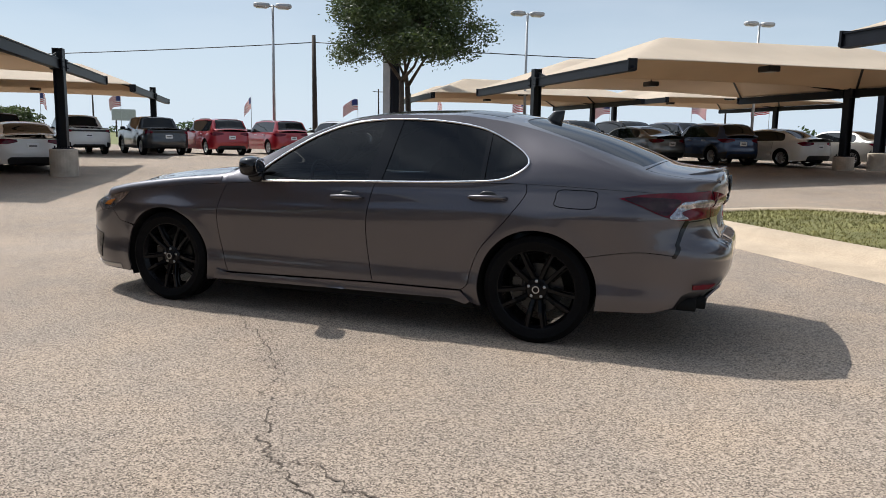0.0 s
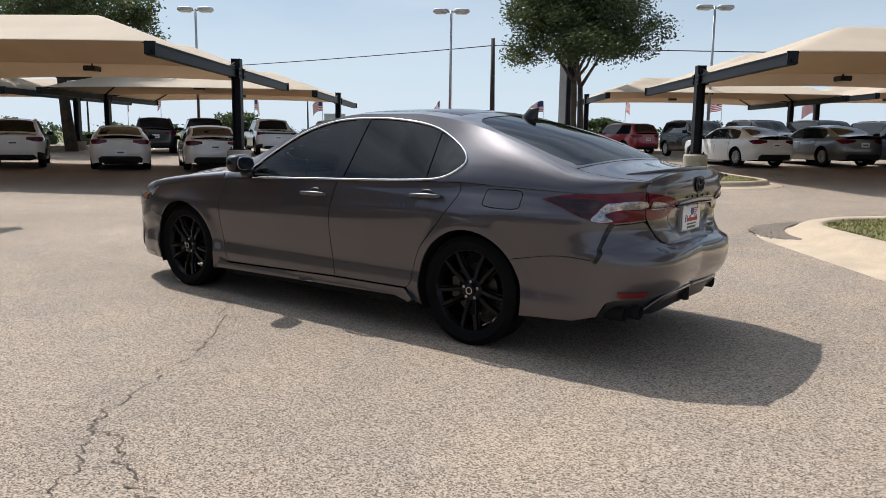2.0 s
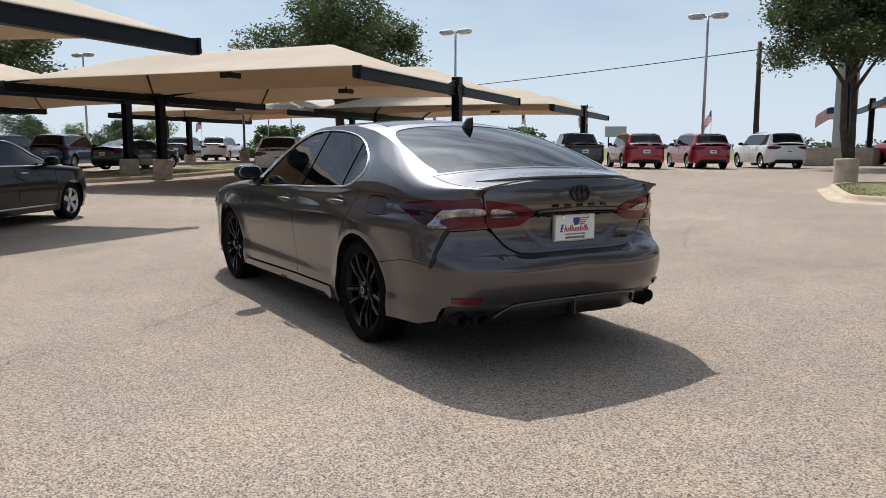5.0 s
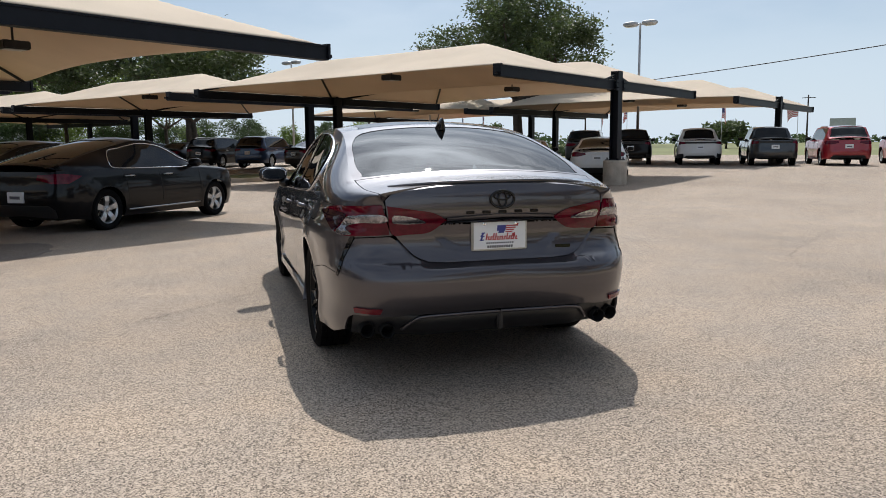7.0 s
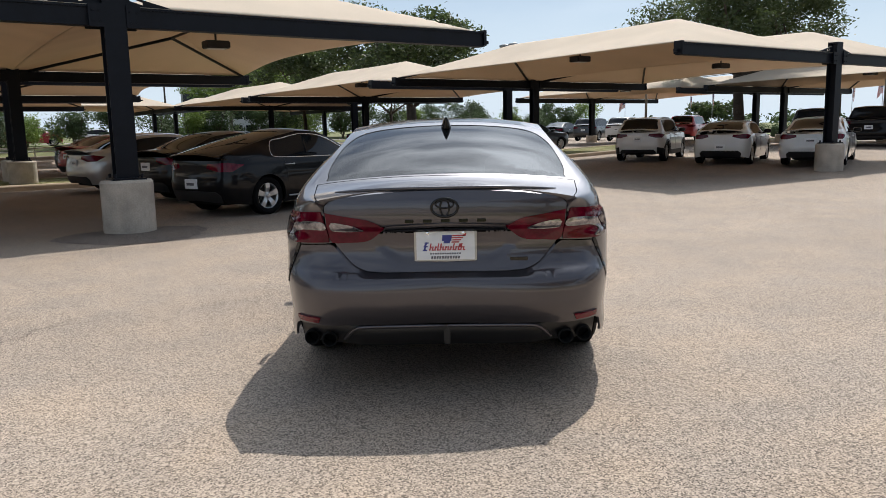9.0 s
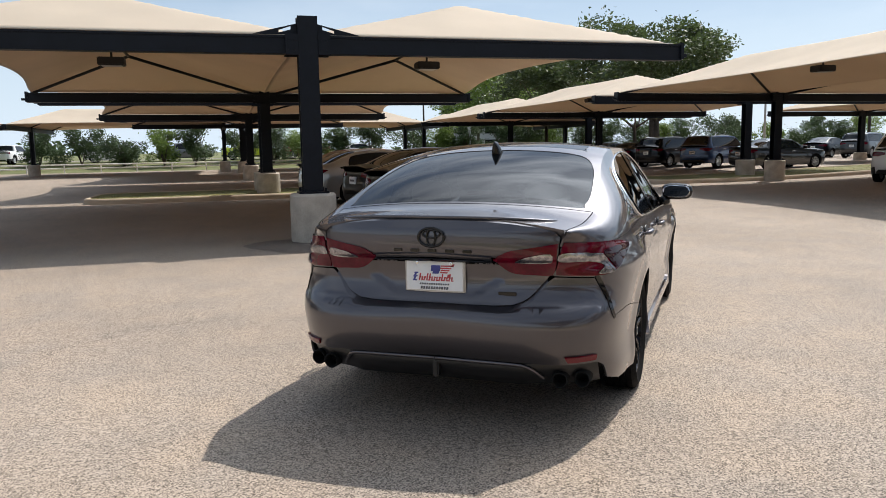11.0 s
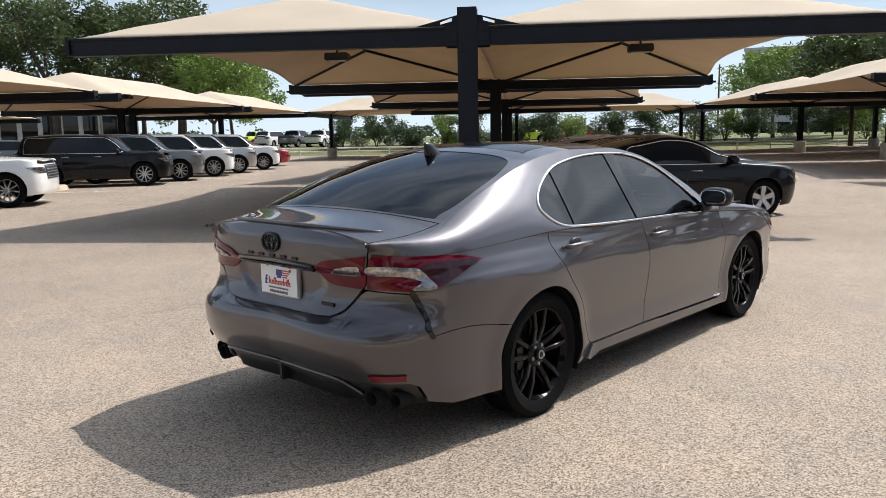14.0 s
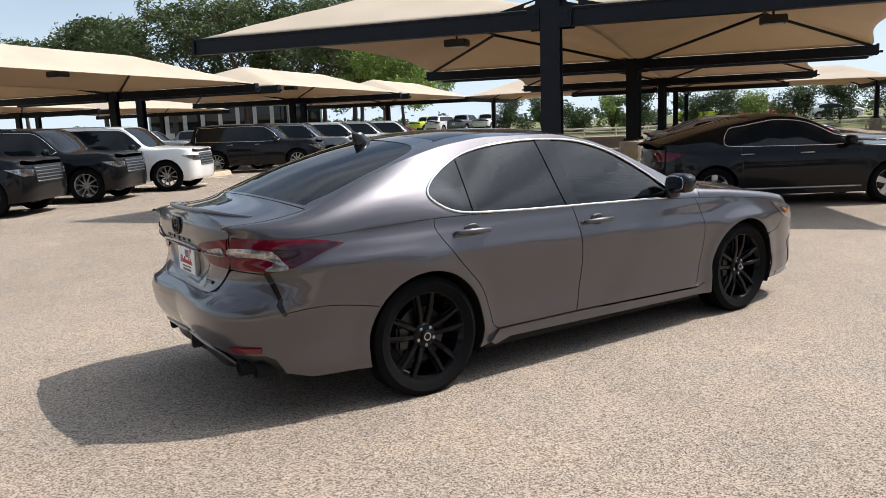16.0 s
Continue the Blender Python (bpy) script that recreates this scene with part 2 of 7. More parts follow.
def lathe(bm, profile, sides=24, m=None):
    """A body turned round z from (radius, height) pairs."""
    rings = []
    for r, z in profile:
        rings.append([bm.verts.new((r * math.cos(k * math.tau / sides), r * math.sin(k * math.tau / sides), z)) for k in range(sides)])
    for one, two in zip(rings, rings[1:]):
        for k in range(sides):
            bm.faces.new((one[k], one[(k + 1) % sides], two[(k + 1) % sides], two[k]))
    if profile[0][0] > 1e-4:
        bm.faces.new(rings[0][::-1])
    if profile[-1][0] > 1e-4:
        bm.faces.new(rings[-1])
    if m is not None:
        bmesh.ops.transform(bm, matrix=m, verts=[v for ring in rings for v in ring])
    return bm


# ---- the lot's grid: u along the parking columns, v across them ----
LOT = Vector((4.65, 4.68))
TURN = radians(-54)
UX, VX = Vector((math.cos(TURN), math.sin(TURN))), Vector((-math.sin(TURN), math.cos(TURN)))


def ground_z(x, y):
    v = (Vector((x, y)) - LOT).dot(VX)
    far = min(max(((Vector((x, y)) - LOT).dot(UX) - 16) / 14, 0), 1)
    rise = min(max((v - 51) / 8, 0), 1)
    return 0.28 * far * far * (3 - 2 * far) + 0.02 * min(max(-v - 8, 0), 14) + 0.6 * rise * rise * (3 - 2 * rise)


def lot(u, v, z=0.0, turn=0.0):
    """The pose of something that stands at (u, v) of the grid, its x along u."""
    p = LOT + UX * u + VX * v
    return pose(p.x, p.y, ground_z(p.x, p.y) + z, 0, 0, math.degrees(TURN) + turn)


def ground_sheet():
    bm = bmesh.new()
    us = [-900, -400, -200, -120, -80, -40, -20, 0, 16, 18, 20, 22, 24, 26, 28, 30, 40, 60, 80, 120, 200, 400, 900]
    vs = [-900, -400, -200, -100, -60, -30, -22, -20, -18, -16, -14, -12, -10, -9, -8, -7, 0, 20, 40, 51, 53, 55, 57, 59, 60, 100, 200, 400, 900]
    grid = []
    for u in us:
        line = []
        for v in vs:
            p = LOT + UX * u + VX * v
            line.append(bm.verts.new((p.x, p.y, ground_z(p.x, p.y))))
        grid.append(line)
    for i in range(len(us) - 1):
        for j in range(len(vs) - 1):
            f = bm.faces.new((grid[i][j], grid[i + 1][j], grid[i + 1][j + 1], grid[i][j + 1]))
            inside = us[i] >= -80 and us[i + 1] <= 60 and vs[j] >= -60 and vs[j + 1] <= 51
            f.material_index = 0 if inside else 1
    ob = mesh_object("ground", bm, [M["lot"], M["field"]])
    return tagged(ob, "tan worn concrete car park with exposed stones and hairline cracks", "ground", kind="structure")


ground_sheet()

# ---- shade canopies ----
SPAN, HALF = 12.0, 6.48
BEAM_LOW, BEAM_TOP, POST_TOP, APEX = 2.86, 3.13, 3.42, 4.17


def fabric_mesh(side):
    bm = bmesh.new()
    nu, nv = 44, 72
    grid = []
    for i in range(nu + 1):
        a = i / nu
        line = []
        for j in range(nv + 1):
            b = j / nv
            bow = 4 * b * (1 - b)
            u0, u1 = 0.0, HALF - 0.12 - 0.75 * bow ** 1.5
            u = u0 + (u1 - u0) * a
            v = -0.02 + (SPAN + 0.04) * b
            da, db = min(a / 0.55, (1 - a) / 0.45), min(b, 1 - b) * SPAN / 2.6
            h = min(da, db, 1.0)
            soft = (da ** -8 + db ** -8 + 1) ** -0.125 if da > 1e-3 and db > 1e-3 else 0
            h = (0.22 * soft + 0.78 * h) if h > 0 else 0
            z = BEAM_TOP + 0.02 + (APEX - BEAM_TOP) * h + 0.10 * bow * (1 - min(1, h * 2))
            line.append(bm.verts.new((side * u, v, z)))
        grid.append(line)
    for i in range(nu):
        for j in range(nv):
            q = (grid[i][j], grid[i + 1][j], grid[i + 1][j + 1], grid[i][j + 1])
            bm.faces.new(q if side > 0 else q[::-1])
    return bm


def shade_canopy():
    top = tagged(new("shade_canopy"), "tan fabric shade canopy on black steel posts and beams", "shade canopy", "shade canopies")
    for v in (0.0, SPAN):
        inner = 1 if v == 0 else -1
        bm = bmesh.new()
        box(bm, (-0.15, v - 0.13, 0.66), (0.15, v - 0.10, POST_TOP), 0.004)
        box(bm, (-0.15, v + 0.10, 0.66), (0.15, v + 0.13, POST_TOP), 0.004)
        box(bm, (-0.02, v - 0.10, 0.66), (0.02, v + 0.10, POST_TOP - 0.01))
        box(bm, (-0.14, v - 0.10, POST_TOP - 0.03), (0.14, v + 0.10, POST_TOP - 0.005))
        part("post", bm, M["steel"], top)
        bm = bmesh.new()
        lathe(bm, [(0.355, -0.05), (0.36, 0.0), (0.36, 0.71), (0.335, 0.745), (0.20, 0.75)], 28, Matrix.Translation((0, v, 0)))
        part("concrete_base", bm, M["concrete"], top, "round weathered concrete post base", smooth=False)
        bm = bmesh.new()
        box(bm, (-0.23, v - 0.23, 0.745), (0.23, v + 0.23, 0.775), 0.004)
        for x in (-0.18, 0.18):
            for y in (-0.18, 0.18):
                lathe(bm, [(0.02, 0.77), (0.02, 0.83), (0.0, 0.835)], 6, Matrix.Translation((x, v + y, 0)))
        part("base_plate", bm, M["steel"], top)
        for side in (-1, 1):
            bm = bmesh.new()
            lo, hi = sorted((side * 0.17, side * HALF))
            box(bm, (lo, v - 0.10, BEAM_LOW), (hi, v + 0.10, BEAM_LOW + 0.03), 0.003)
            box(bm, (lo, v - 0.10, BEAM_TOP - 0.03), (hi, v + 0.10, BEAM_TOP), 0.003)
            box(bm, (lo, v - 0.075, BEAM_LOW + 0.03), (hi, v + 0.075, BEAM_TOP - 0.03))
            end = side * HALF
            box(bm, (end - 0.03, v - 0.12, BEAM_LOW + 0.02), (end + 0.03, v + 0.12, BEAM_TOP + 0.03), 0.003)
            box(bm, (end + 0.03 * side - 0.02, v - 0.04, BEAM_LOW + 0.06), (end + 0.12 * side + 0.02 * side, v + 0.04, BEAM_LOW + 0.12), 0.003) if side > 0 else box(bm, (end - 0.14, v - 0.04, BEAM_LOW + 0.06), (end - 0.01, v + 0.04, BEAM_LOW + 0.12), 0.003)
            part("beam", bm, M["steel"], top)
            bm = bmesh.new()
            lo, hi = sorted((side * 0.15, side * 0.34))
            box(bm, (lo, v - 0.16, BEAM_LOW - 0.02), (hi, v - 0.125, BEAM_TOP + 0.02), 0.003)
            box(bm, (lo, v + 0.125, BEAM_LOW - 0.02), (hi, v + 0.16, BEAM_TOP + 0.02), 0.003)
            for z in (BEAM_LOW + 0.06, BEAM_TOP - 0.07):
                for x in (0.20, 0.29):
                    lathe(bm, [(0.016, -0.18), (0.016, 0.18)], 6, Matrix.Translation((side * x, v, z)) @ Matrix.Rotation(math.pi / 2, 4, "X"))
            part("beam_bracket", bm, M["steel"], top)
            bm = bmesh.new()
            tri = [(0.15, POST_TOP - 0.10), (0.15, BEAM_TOP + 0.01), (0.80, BEAM_TOP + 0.01), (0.80, BEAM_TOP + 0.03)]
            hole = [(0.24, BEAM_TOP + 0.10), (0.24, BEAM_TOP + 0.15), (0.42, BEAM_TOP + 0.09), (0.42, BEAM_TOP + 0.05)]
            rings = []
            for y in (v - 0.012, v + 0.012):
                rings.append(([bm.verts.new((side * x, y, z)) for x, z in tri], [bm.verts.new((side * x, y, z)) for x, z in hole]))
            for o, h in rings:
                es = [bm.edges.new((r[k], r[(k + 1) % 4])) for r in (o, h) for k in range(4)]
                bmesh.ops.triangle_fill(bm, edges=es, use_beauty=True)
            for k in range(2):
                for i in range(4):
                    bm.faces.new((rings[0][k][i], rings[0][k][(i + 1) % 4], rings[1][k][(i + 1) % 4], rings[1][k][i]))
            part("gusset", bm, M["steel"], top)
            apex = (side * HALF * 0.54, v + inner * 2.6, APEX - 0.30)
            for foot in (0.30, HALF - 0.12):
                bm = bmesh.new()
                tube(bm, [(side * foot, v, BEAM_TOP - 0.02), apex], 0.04, 8)
                part("strut", bm, M["steel"], top)
    for side in (-1, 1):
        fab = part("fabric", fabric_mesh(side), M["fabric"], top, "tan woven shade cloth", smooth=True)
        solid = fab.modifiers.new("thickness", "SOLIDIFY")
        solid.thickness = 0.006
        bm = bmesh.new()
        x = side * HALF * 0.54
        tube(bm, [(x, 2.6, APEX - 0.29), (x, SPAN - 2.6, APEX - 0.29)], 0.035, 8)
        part("ridge_tube", bm, M["steel"], top)
        bm = bmesh.new()
        tube(bm, [(x, SPAN / 2, APEX - 0.30), (x, SPAN / 2, 3.44)], 0.025, 8)
        box(bm, (x - 0.27, SPAN / 2 - 0.20, 3.28), (x + 0.27, SPAN / 2 + 0.20, 3.45), 0.02)
        lamp = part("canopy_light", bm, M["black_box"], top, "black box canopy light")
        bm = bmesh.new()
        box(bm, (x - 0.20, SPAN / 2 - 0.14, 3.27), (x + 0.20, SPAN / 2 + 0.14, 3.283))
        part("lens", bm, M["lens_off"], lamp)
    return top


first = shade_canopy()
first.matrix_basis = lot(0, 0)
GAP = 1.5
PLACES = [(0, SPAN + GAP, 0), (0, 2 * (SPAN + GAP), 0),
          (-19.7, 0.3, 0), (-19.7, SPAN + GAP + 0.3, 0), (-19.7, 2 * (SPAN + GAP), 0), (-39.4, 0.3, 0), (-39.4, SPAN + GAP, 0), (-39.4, 2 * (SPAN + GAP), 0),
          (18.1, -0.45, 0), (18.1, SPAN + GAP - 0.3, 0), (18.4, 2 * (SPAN + GAP), 0), (34.9, -0.85, 0), (35.0, SPAN + GAP - 0.7, 0),
          (0.4, -15.6, 180), (0.4, -15.6 - SPAN - GAP, 180), (18.9, -14.4, 180), (18.9, -14.4 - SPAN - GAP, 180), (41.0, -14.6, 180), (41.0, -14.6 - SPAN - GAP, 180),
          (-13.1, 43.4, -90), (0.4, 46.0, -90), (13.9, 46.0, -90)]
for u, v, turn in PLACES:
    copy_thing(first, lot(u, v, -0.3 if 30 < u < 36 else -0.1 if v < -14 and u < 20 else 0, turn))

# ---- cars: panels cut from smooth body surfaces ----
class Curve:
    """A smooth curve through (position, value) pairs."""

    def __init__(self, *pairs):
        pairs = sorted((float(a), float(b)) for a, b in pairs)
        self.x, self.y = [p[0] for p in pairs], [p[1] for p in pairs]
        slope = [(self.y[i + 1] - self.y[i]) / (self.x[i + 1] - self.x[i]) for i in range(len(pairs) - 1)]
        inner = [0.0 if a * b <= 0 else 2 * a * b / (a + b) for a, b in zip(slope, slope[1:])]
        self.m = [slope[0], *inner, slope[-1]]
        self.last = len(pairs) - 2

    def __call__(self, t):
        x, i = self.x, 0
        t = x[0] if t < x[0] else x[-1] if t > x[-1] else float(t)
        while i < self.last and t > x[i + 1]:
            i += 1
        h = x[i + 1] - x[i]
        k = (t - x[i]) / h
        g = 1 - k
        return (1 + 2 * k) * g * g * self.y[i] + k * g * g * h * self.m[i] + k * k * (3 - 2 * k) * self.y[i + 1] - k * k * g * h * self.m[i + 1]


def spline(points, n=6, closed=False):
    """Points along a smooth curve."""
    out, c = [], len(points)
    spans = c if closed else c - 1
    for i in range(spans):
        a, b, d, e = (points[(i + k) % c] if closed else points[min(max(i + k, 0), c - 1)] for k in (-1, 0, 1, 2))
        for j in range(n):
            t = j / n
            out.append(tuple(0.5 * (2 * q + (r - p) * t + (2 * p - 5 * q + 4 * r - s) * t * t + (3 * q - p - 3 * r + s) * t ** 3) for p, q, r, s in zip(a, b, d, e)))
    return out if closed else out + [tuple(points[-1])]


def dense(points, step=0.03):
    out = []
    for a, b in zip(points, points[1:] + points[:1]):
        d = math.hypot(b[0] - a[0], b[1] - a[1])
        n = max(1, int(d / step))
        out += [(a[0] + (b[0] - a[0]) * k / n, a[1] + (b[1] - a[1]) * k / n) for k in range(n)]
    return [p for i, p in enumerate(out) if math.dist(p, out[i - 1]) > 1e-4]


def inset(points, gap):
    area = sum(a[0] * b[1] - b[0] * a[1] for a, b in zip(points, points[1:] + points[:1]))
    side = 1 if area > 0 else -1
    out = []
    for a, b, c in zip(points[-1:] + points[:-1], points, points[1:] + points[:1]):
        d = Vector((c[0] - a[0], c[1] - a[1]))
        if d.length < 1e-6:
            out.append(b)
            continue
        d.normalize()
        out.append((b[0] - d.y * side * gap, b[1] + d.x * side * gap))
    return out


def panel_data(surface, outline, holes=(), step=0.06, gap=0.0, lift=0.0, rim=0.012, mirror="none"):
    """Vertices, faces and normals of a sheet cut along outline (in the surface's own two coordinates), with a turned-in rim."""
    outline = dense(outline, 0.5 * step)
    if gap:
        middle = min(p[0] for p in outline)
        drawn = inset(outline, gap)
        outline = [(a[0], b[1]) if mirror == "both" and a[0] - middle < 1e-4 else b for a, b in zip(outline, drawn)]
    bm = bmesh.new()
    edges = []
    for ring in (outline, *[dense(h, 0.5 * step) for h in holes]):
        v = [bm.verts.new((a, b, 0)) for a, b in ring]
        edges += [bm.edges.new((v[i], v[(i + 1) % len(v)])) for i in range(len(v))]
    bmesh.ops.triangle_fill(bm, edges=edges, use_beauty=True, normal=(0, 0, 1))
    los = [min(p[k] for p in outline) for k in (0, 1)]
    his = [max(p[k] for p in outline) for k in (0, 1)]
    for k in (0, 1):
        n = int((his[k] - los[k]) / step)
        for i in range(1, n + 1):
            at, no = [0, 0, 0], [0, 0, 0]
            at[k], no[k] = los[k] + (his[k] - los[k]) * i / (n + 1), 1
            bmesh.ops.bisect_plane(bm, geom=bm.verts[:] + bm.edges[:] + bm.faces[:], plane_co=at, plane_no=no)
    bm.verts.index_update()
    pos, nor = [], []
    e = 0.004
    for v in bm.verts:
        a, b = v.co.x, v.co.y
        p = surface(a, b)
        du = surface(a + e, b) - surface(a - e, b)
        dv = surface(a, b + e) - surface(a, b - e)
        n = du.cross(dv)
        n = n.normalized() if n.length > 1e-12 else Vector((0, 0, 1))
        if n.dot(p - Vector((p.x * 0.8, 0, 0.5))) < 0:
            n = -n
        if mirror == "both" and abs(p.y) < 1e-3:
            n = Vector((n.x, 0, n.z)).normalized()
        pos.append(p + n * lift), nor.append(n)
    faces = []
    for f in bm.faces:
        ids = [v.index for v in f.verts]
        g = Vector((0, 0, 0))
        for k in range(1, len(ids) - 1):
            g += (pos[ids[k]] - pos[ids[0]]).cross(pos[ids[k + 1]] - pos[ids[0]])
        faces.append(ids if g.dot(nor[ids[0]]) >= 0 else ids[::-1])
    if rim:
        for ed in bm.edges:
            if len(ed.link_faces) == 1:
                i, j = ed.verts[0].index, ed.verts[1].index
                if mirror == "both" and max(abs(pos[i].y), abs(pos[j].y)) < 1e-3:
                    continue
                c = ed.link_faces[0].calc_center_median()
                mid = (pos[i] + pos[j]) / 2
                out = mid - surface(c.x, c.y)
                k = len(pos)
                across = (pos[j] - pos[i]).cross(nor[i])
                across = across.normalized() if across.length > 1e-9 else nor[i]
                if across.dot(out) < 0:
                    across = -across
                pos += [pos[i].copy(), pos[j].copy(), pos[j] - nor[j] * rim, pos[i] - nor[i] * rim]
                nor += [across] * 4
                g = (pos[k + 1] - pos[k]).cross(pos[k + 2] - pos[k])
                faces.append([k, k + 1, k + 2, k + 3] if g.dot(across) >= 0 else [k + 3, k + 2, k + 1, k])
    bm.free()
    if mirror in ("right", "both"):
        flip = [Vector((p.x, -p.y, p.z)) for p in pos], [Vector((n.x, -n.y, n.z)) for n in nor], [f[::-1] for f in faces]
        if mirror == "right":
            pos, nor, faces = flip
        else:
            k = len(pos)
            pos, nor, faces = pos + flip[0], nor + flip[1], faces + [[i + k for i in f] for f in flip[2]]
    return pos, nor, faces


def sheet(name, data, mat, parent, label=""):
    pos, nor, faces = data
    me = bpy.data.meshes.new(name)
    me.from_pydata([tuple(p) for p in pos], [], faces)
    me.materials.append(mat)
    me.polygons.foreach_set("use_smooth", [True] * len(me.polygons))
    me.normals_split_custom_set_from_vertices([tuple(n) for n in nor])
    ob = new(name, me)
    ob.parent = parent
    return tagged(ob, label) if label else ob


def ruled(name, one, two, mat, parent, bulge=0.0, label=""):
    """A skin between two curves of one half of a car, and its mirror image."""
    bm = bmesh.new()
    for s in (1, -1):
        rows = []
        for f in np.linspace(0, 1, 5):
            rows.append([bm.verts.new(Vector((p.x, s * p.y, p.z)) + Vector((0.7, 0, 0.7)) * bulge * 4 * f * (1 - f)) for p in (a.lerp(b, f) for a, b in zip(one, two))])
        for r, q in zip(rows, rows[1:]):
            for k in range(len(r) - 1):
                bm.faces.new((r[k], r[k + 1], q[k + 1], q[k]))
    bmesh.ops.remove_doubles(bm, verts=bm.verts[:], dist=1e-4)
    bmesh.ops.recalc_face_normals(bm, faces=bm.faces[:])
    return part(name, bm, mat, parent, label, smooth=True)


def half_with_openings(front, rear, edge, openings):
    """One half of a car's top, outlined along its middle and round the openings that cross it."""
    line = [(front, 0.0)]
    for ring in openings:
        half = sorted([p for p in ring if p[1] > 1e-4], key=lambda p: math.atan2(p[1], p[0] - sum(q[0] for q in ring) / len(ring)))
        ends = [min(p[0] for p in ring if abs(p[1]) < 0.12), max(p[0] for p in ring if abs(p[1]) < 0.12)]
        line += [(ends[1], 0.0)] + half + [(ends[0], 0.0)]
    return line + [(rear, 0.0)] + [(t, edge) for t in np.linspace(rear, front, 60)]


def join_data(*datas):
    pos, nor, faces = [], [], []
    for p, n, f in datas:
        k = len(pos)
        pos, nor, faces = pos + p, nor + n, faces + [[i + k for i in q] for q in f]
    return pos, nor, faces


class Body:
    """The smooth outer form of a car: flanks and ends S(p, z), shoulders and cabin sides G(t, z), and top T(t, q)."""

    def __init__(self, width, front, rear, hubs, hub_z, arch, tuck, rear_lean, front_lean, shoulder, edge_y, edge_z, crown, bow, round_k, n_rear=3.8, n_front=2.8, flare=0.012, bulge=None, rear_from=0.955, front_from=1.05, haunch=0.0, rake=0.0):
        self.haunch, self.rake = haunch, rake
        self.w, self.front, self.rear, self.hubs, self.hub_z, self.arch, self.flare = width, front, rear, hubs, hub_z, arch, flare
        self.tuck, self.rear_lean, self.front_lean, self.shoulder = Curve(*tuck), Curve(*rear_lean), Curve(*front_lean), Curve(*shoulder)
        self.edge_y, self.edge_z, self.crown, self.bow, self.round_k = Curve(*edge_y), Curve(*edge_z), Curve(*crown), Curve(*bow), Curve(*round_k)
        self.x_r, self.x_f = rear + rear_from, front - front_from
        self.bulge = Curve(*bulge) if bulge else None
        self.ends, self.quick = [], []
        for n, a in ((n_rear, rear_from), (n_front, front_from)):
            th = np.linspace(0, math.pi / 2, 400)
            x, y = a * np.sin(th) ** (2 / n), width * np.cos(th) ** (2 / n)
            s = np.concatenate([[0], np.cumsum(np.hypot(np.diff(x), np.diff(y)))])
            self.ends.append((s, x, y, a))
            self.quick.append((Curve(*zip(s[::8].tolist() + [float(s[-1])], x[::8].tolist() + [float(x[-1])])), Curve(*zip(s[::8].tolist() + [float(s[-1])], y[::8].tolist() + [float(y[-1])]))))

    def plan(self, p):
        if p < self.x_r:
            s, x, y, a = self.ends[0]
            d = np.interp(self.x_r - p, s, x)
            return self.x_r - float(d), float(np.interp(self.x_r - p, s, y)), (float(d) / a) ** 3, 0.0
        if p > self.x_f:
            s, x, y, a = self.ends[1]
            d = np.interp(p - self.x_f, s, x)
            return self.x_f + float(d), float(np.interp(p - self.x_f, s, y)), 0.0, (float(d) / a) ** 3
        return p, self.w, 0.0, 0.0

    def tail(self, y):
        """The flank coordinate at which the rear end lies y off the middle."""
        s, _, ys, _ = self.ends[0]
        return self.x_r - float(np.interp(-y, -ys, s))

    def nose(self, y):
        s, _, ys, _ = self.ends[1]
        return self.x_f + float(np.interp(-y, -ys, s))

    def along(self, x):
        """The flank coordinate at a given x."""
        if x < self.x_r:
            s, xs, _, _ = self.ends[0]
            return self.x_r - float(np.interp(self.x_r - x, xs, s))
        if x > self.x_f:
            s, xs, _, _ = self.ends[1]
            return self.x_f + float(np.interp(x - self.x_f, xs, s))
        return x

    def S(self, p, z):
        x, y, wr, wf = self.plan(p)
        side = y / self.w
        if self.rake:
            y -= side * self.tuck(z + self.rake * min(max(x, -1.8), 1.2) * math.exp(-((z - 0.78) / 0.12) ** 2))
            y += side * self.haunch * (math.exp(-((x + 1.50) / 0.42) ** 2 - ((z - 0.80) / 0.12) ** 2) + 0.5 * math.exp(-((x - 1.45) / 0.35) ** 2 - ((z - 0.72) / 0.10) ** 2))
        else:
            y -= side * self.tuck(z)
        x += self.rear_lean(z) * wr - self.front_lean(z) * wf
        if wr and self.bulge:
            corner = self.bulge(z) * wr * side
            x, y = x - corner, y + corner
        for hub in self.hubs:
            d = math.hypot(x - hub, z - self.hub_z)
            y += side * self.flare * math.exp(-((d - self.arch) / 0.07) ** 2)
        return Vector((x, y, z))

    def E(self, t):
        t = max(t, self.rear + 0.035)
        return Vector((t, self.edge_y(t), self.edge_z(t)))

    def G(self, t, z):
        zs, ze = self.shoulder(t), self.edge_z(t)
        f = min(max((z - zs) / max(ze - zs, 1e-3), -0.2), 1.2)
        return self.Gf(t, f)

    def Gf(self, t, f):
        zs = self.shoulder(t)
        a, b = self.S(t, zs), self.E(t)
        up = (a - self.S(t, zs - 0.02)).normalized()
        k = self.round_k(t)
        c1 = a + up * (b - a).length * k
        c2 = b + (a - b) * 0.33 + Vector((0, 0.06 * k, 0.35 * k * (b - a).length))
        g = 1 - f
        return a * g ** 3 + c1 * 3 * f * g * g + c2 * 3 * f * f * g + b * f ** 3

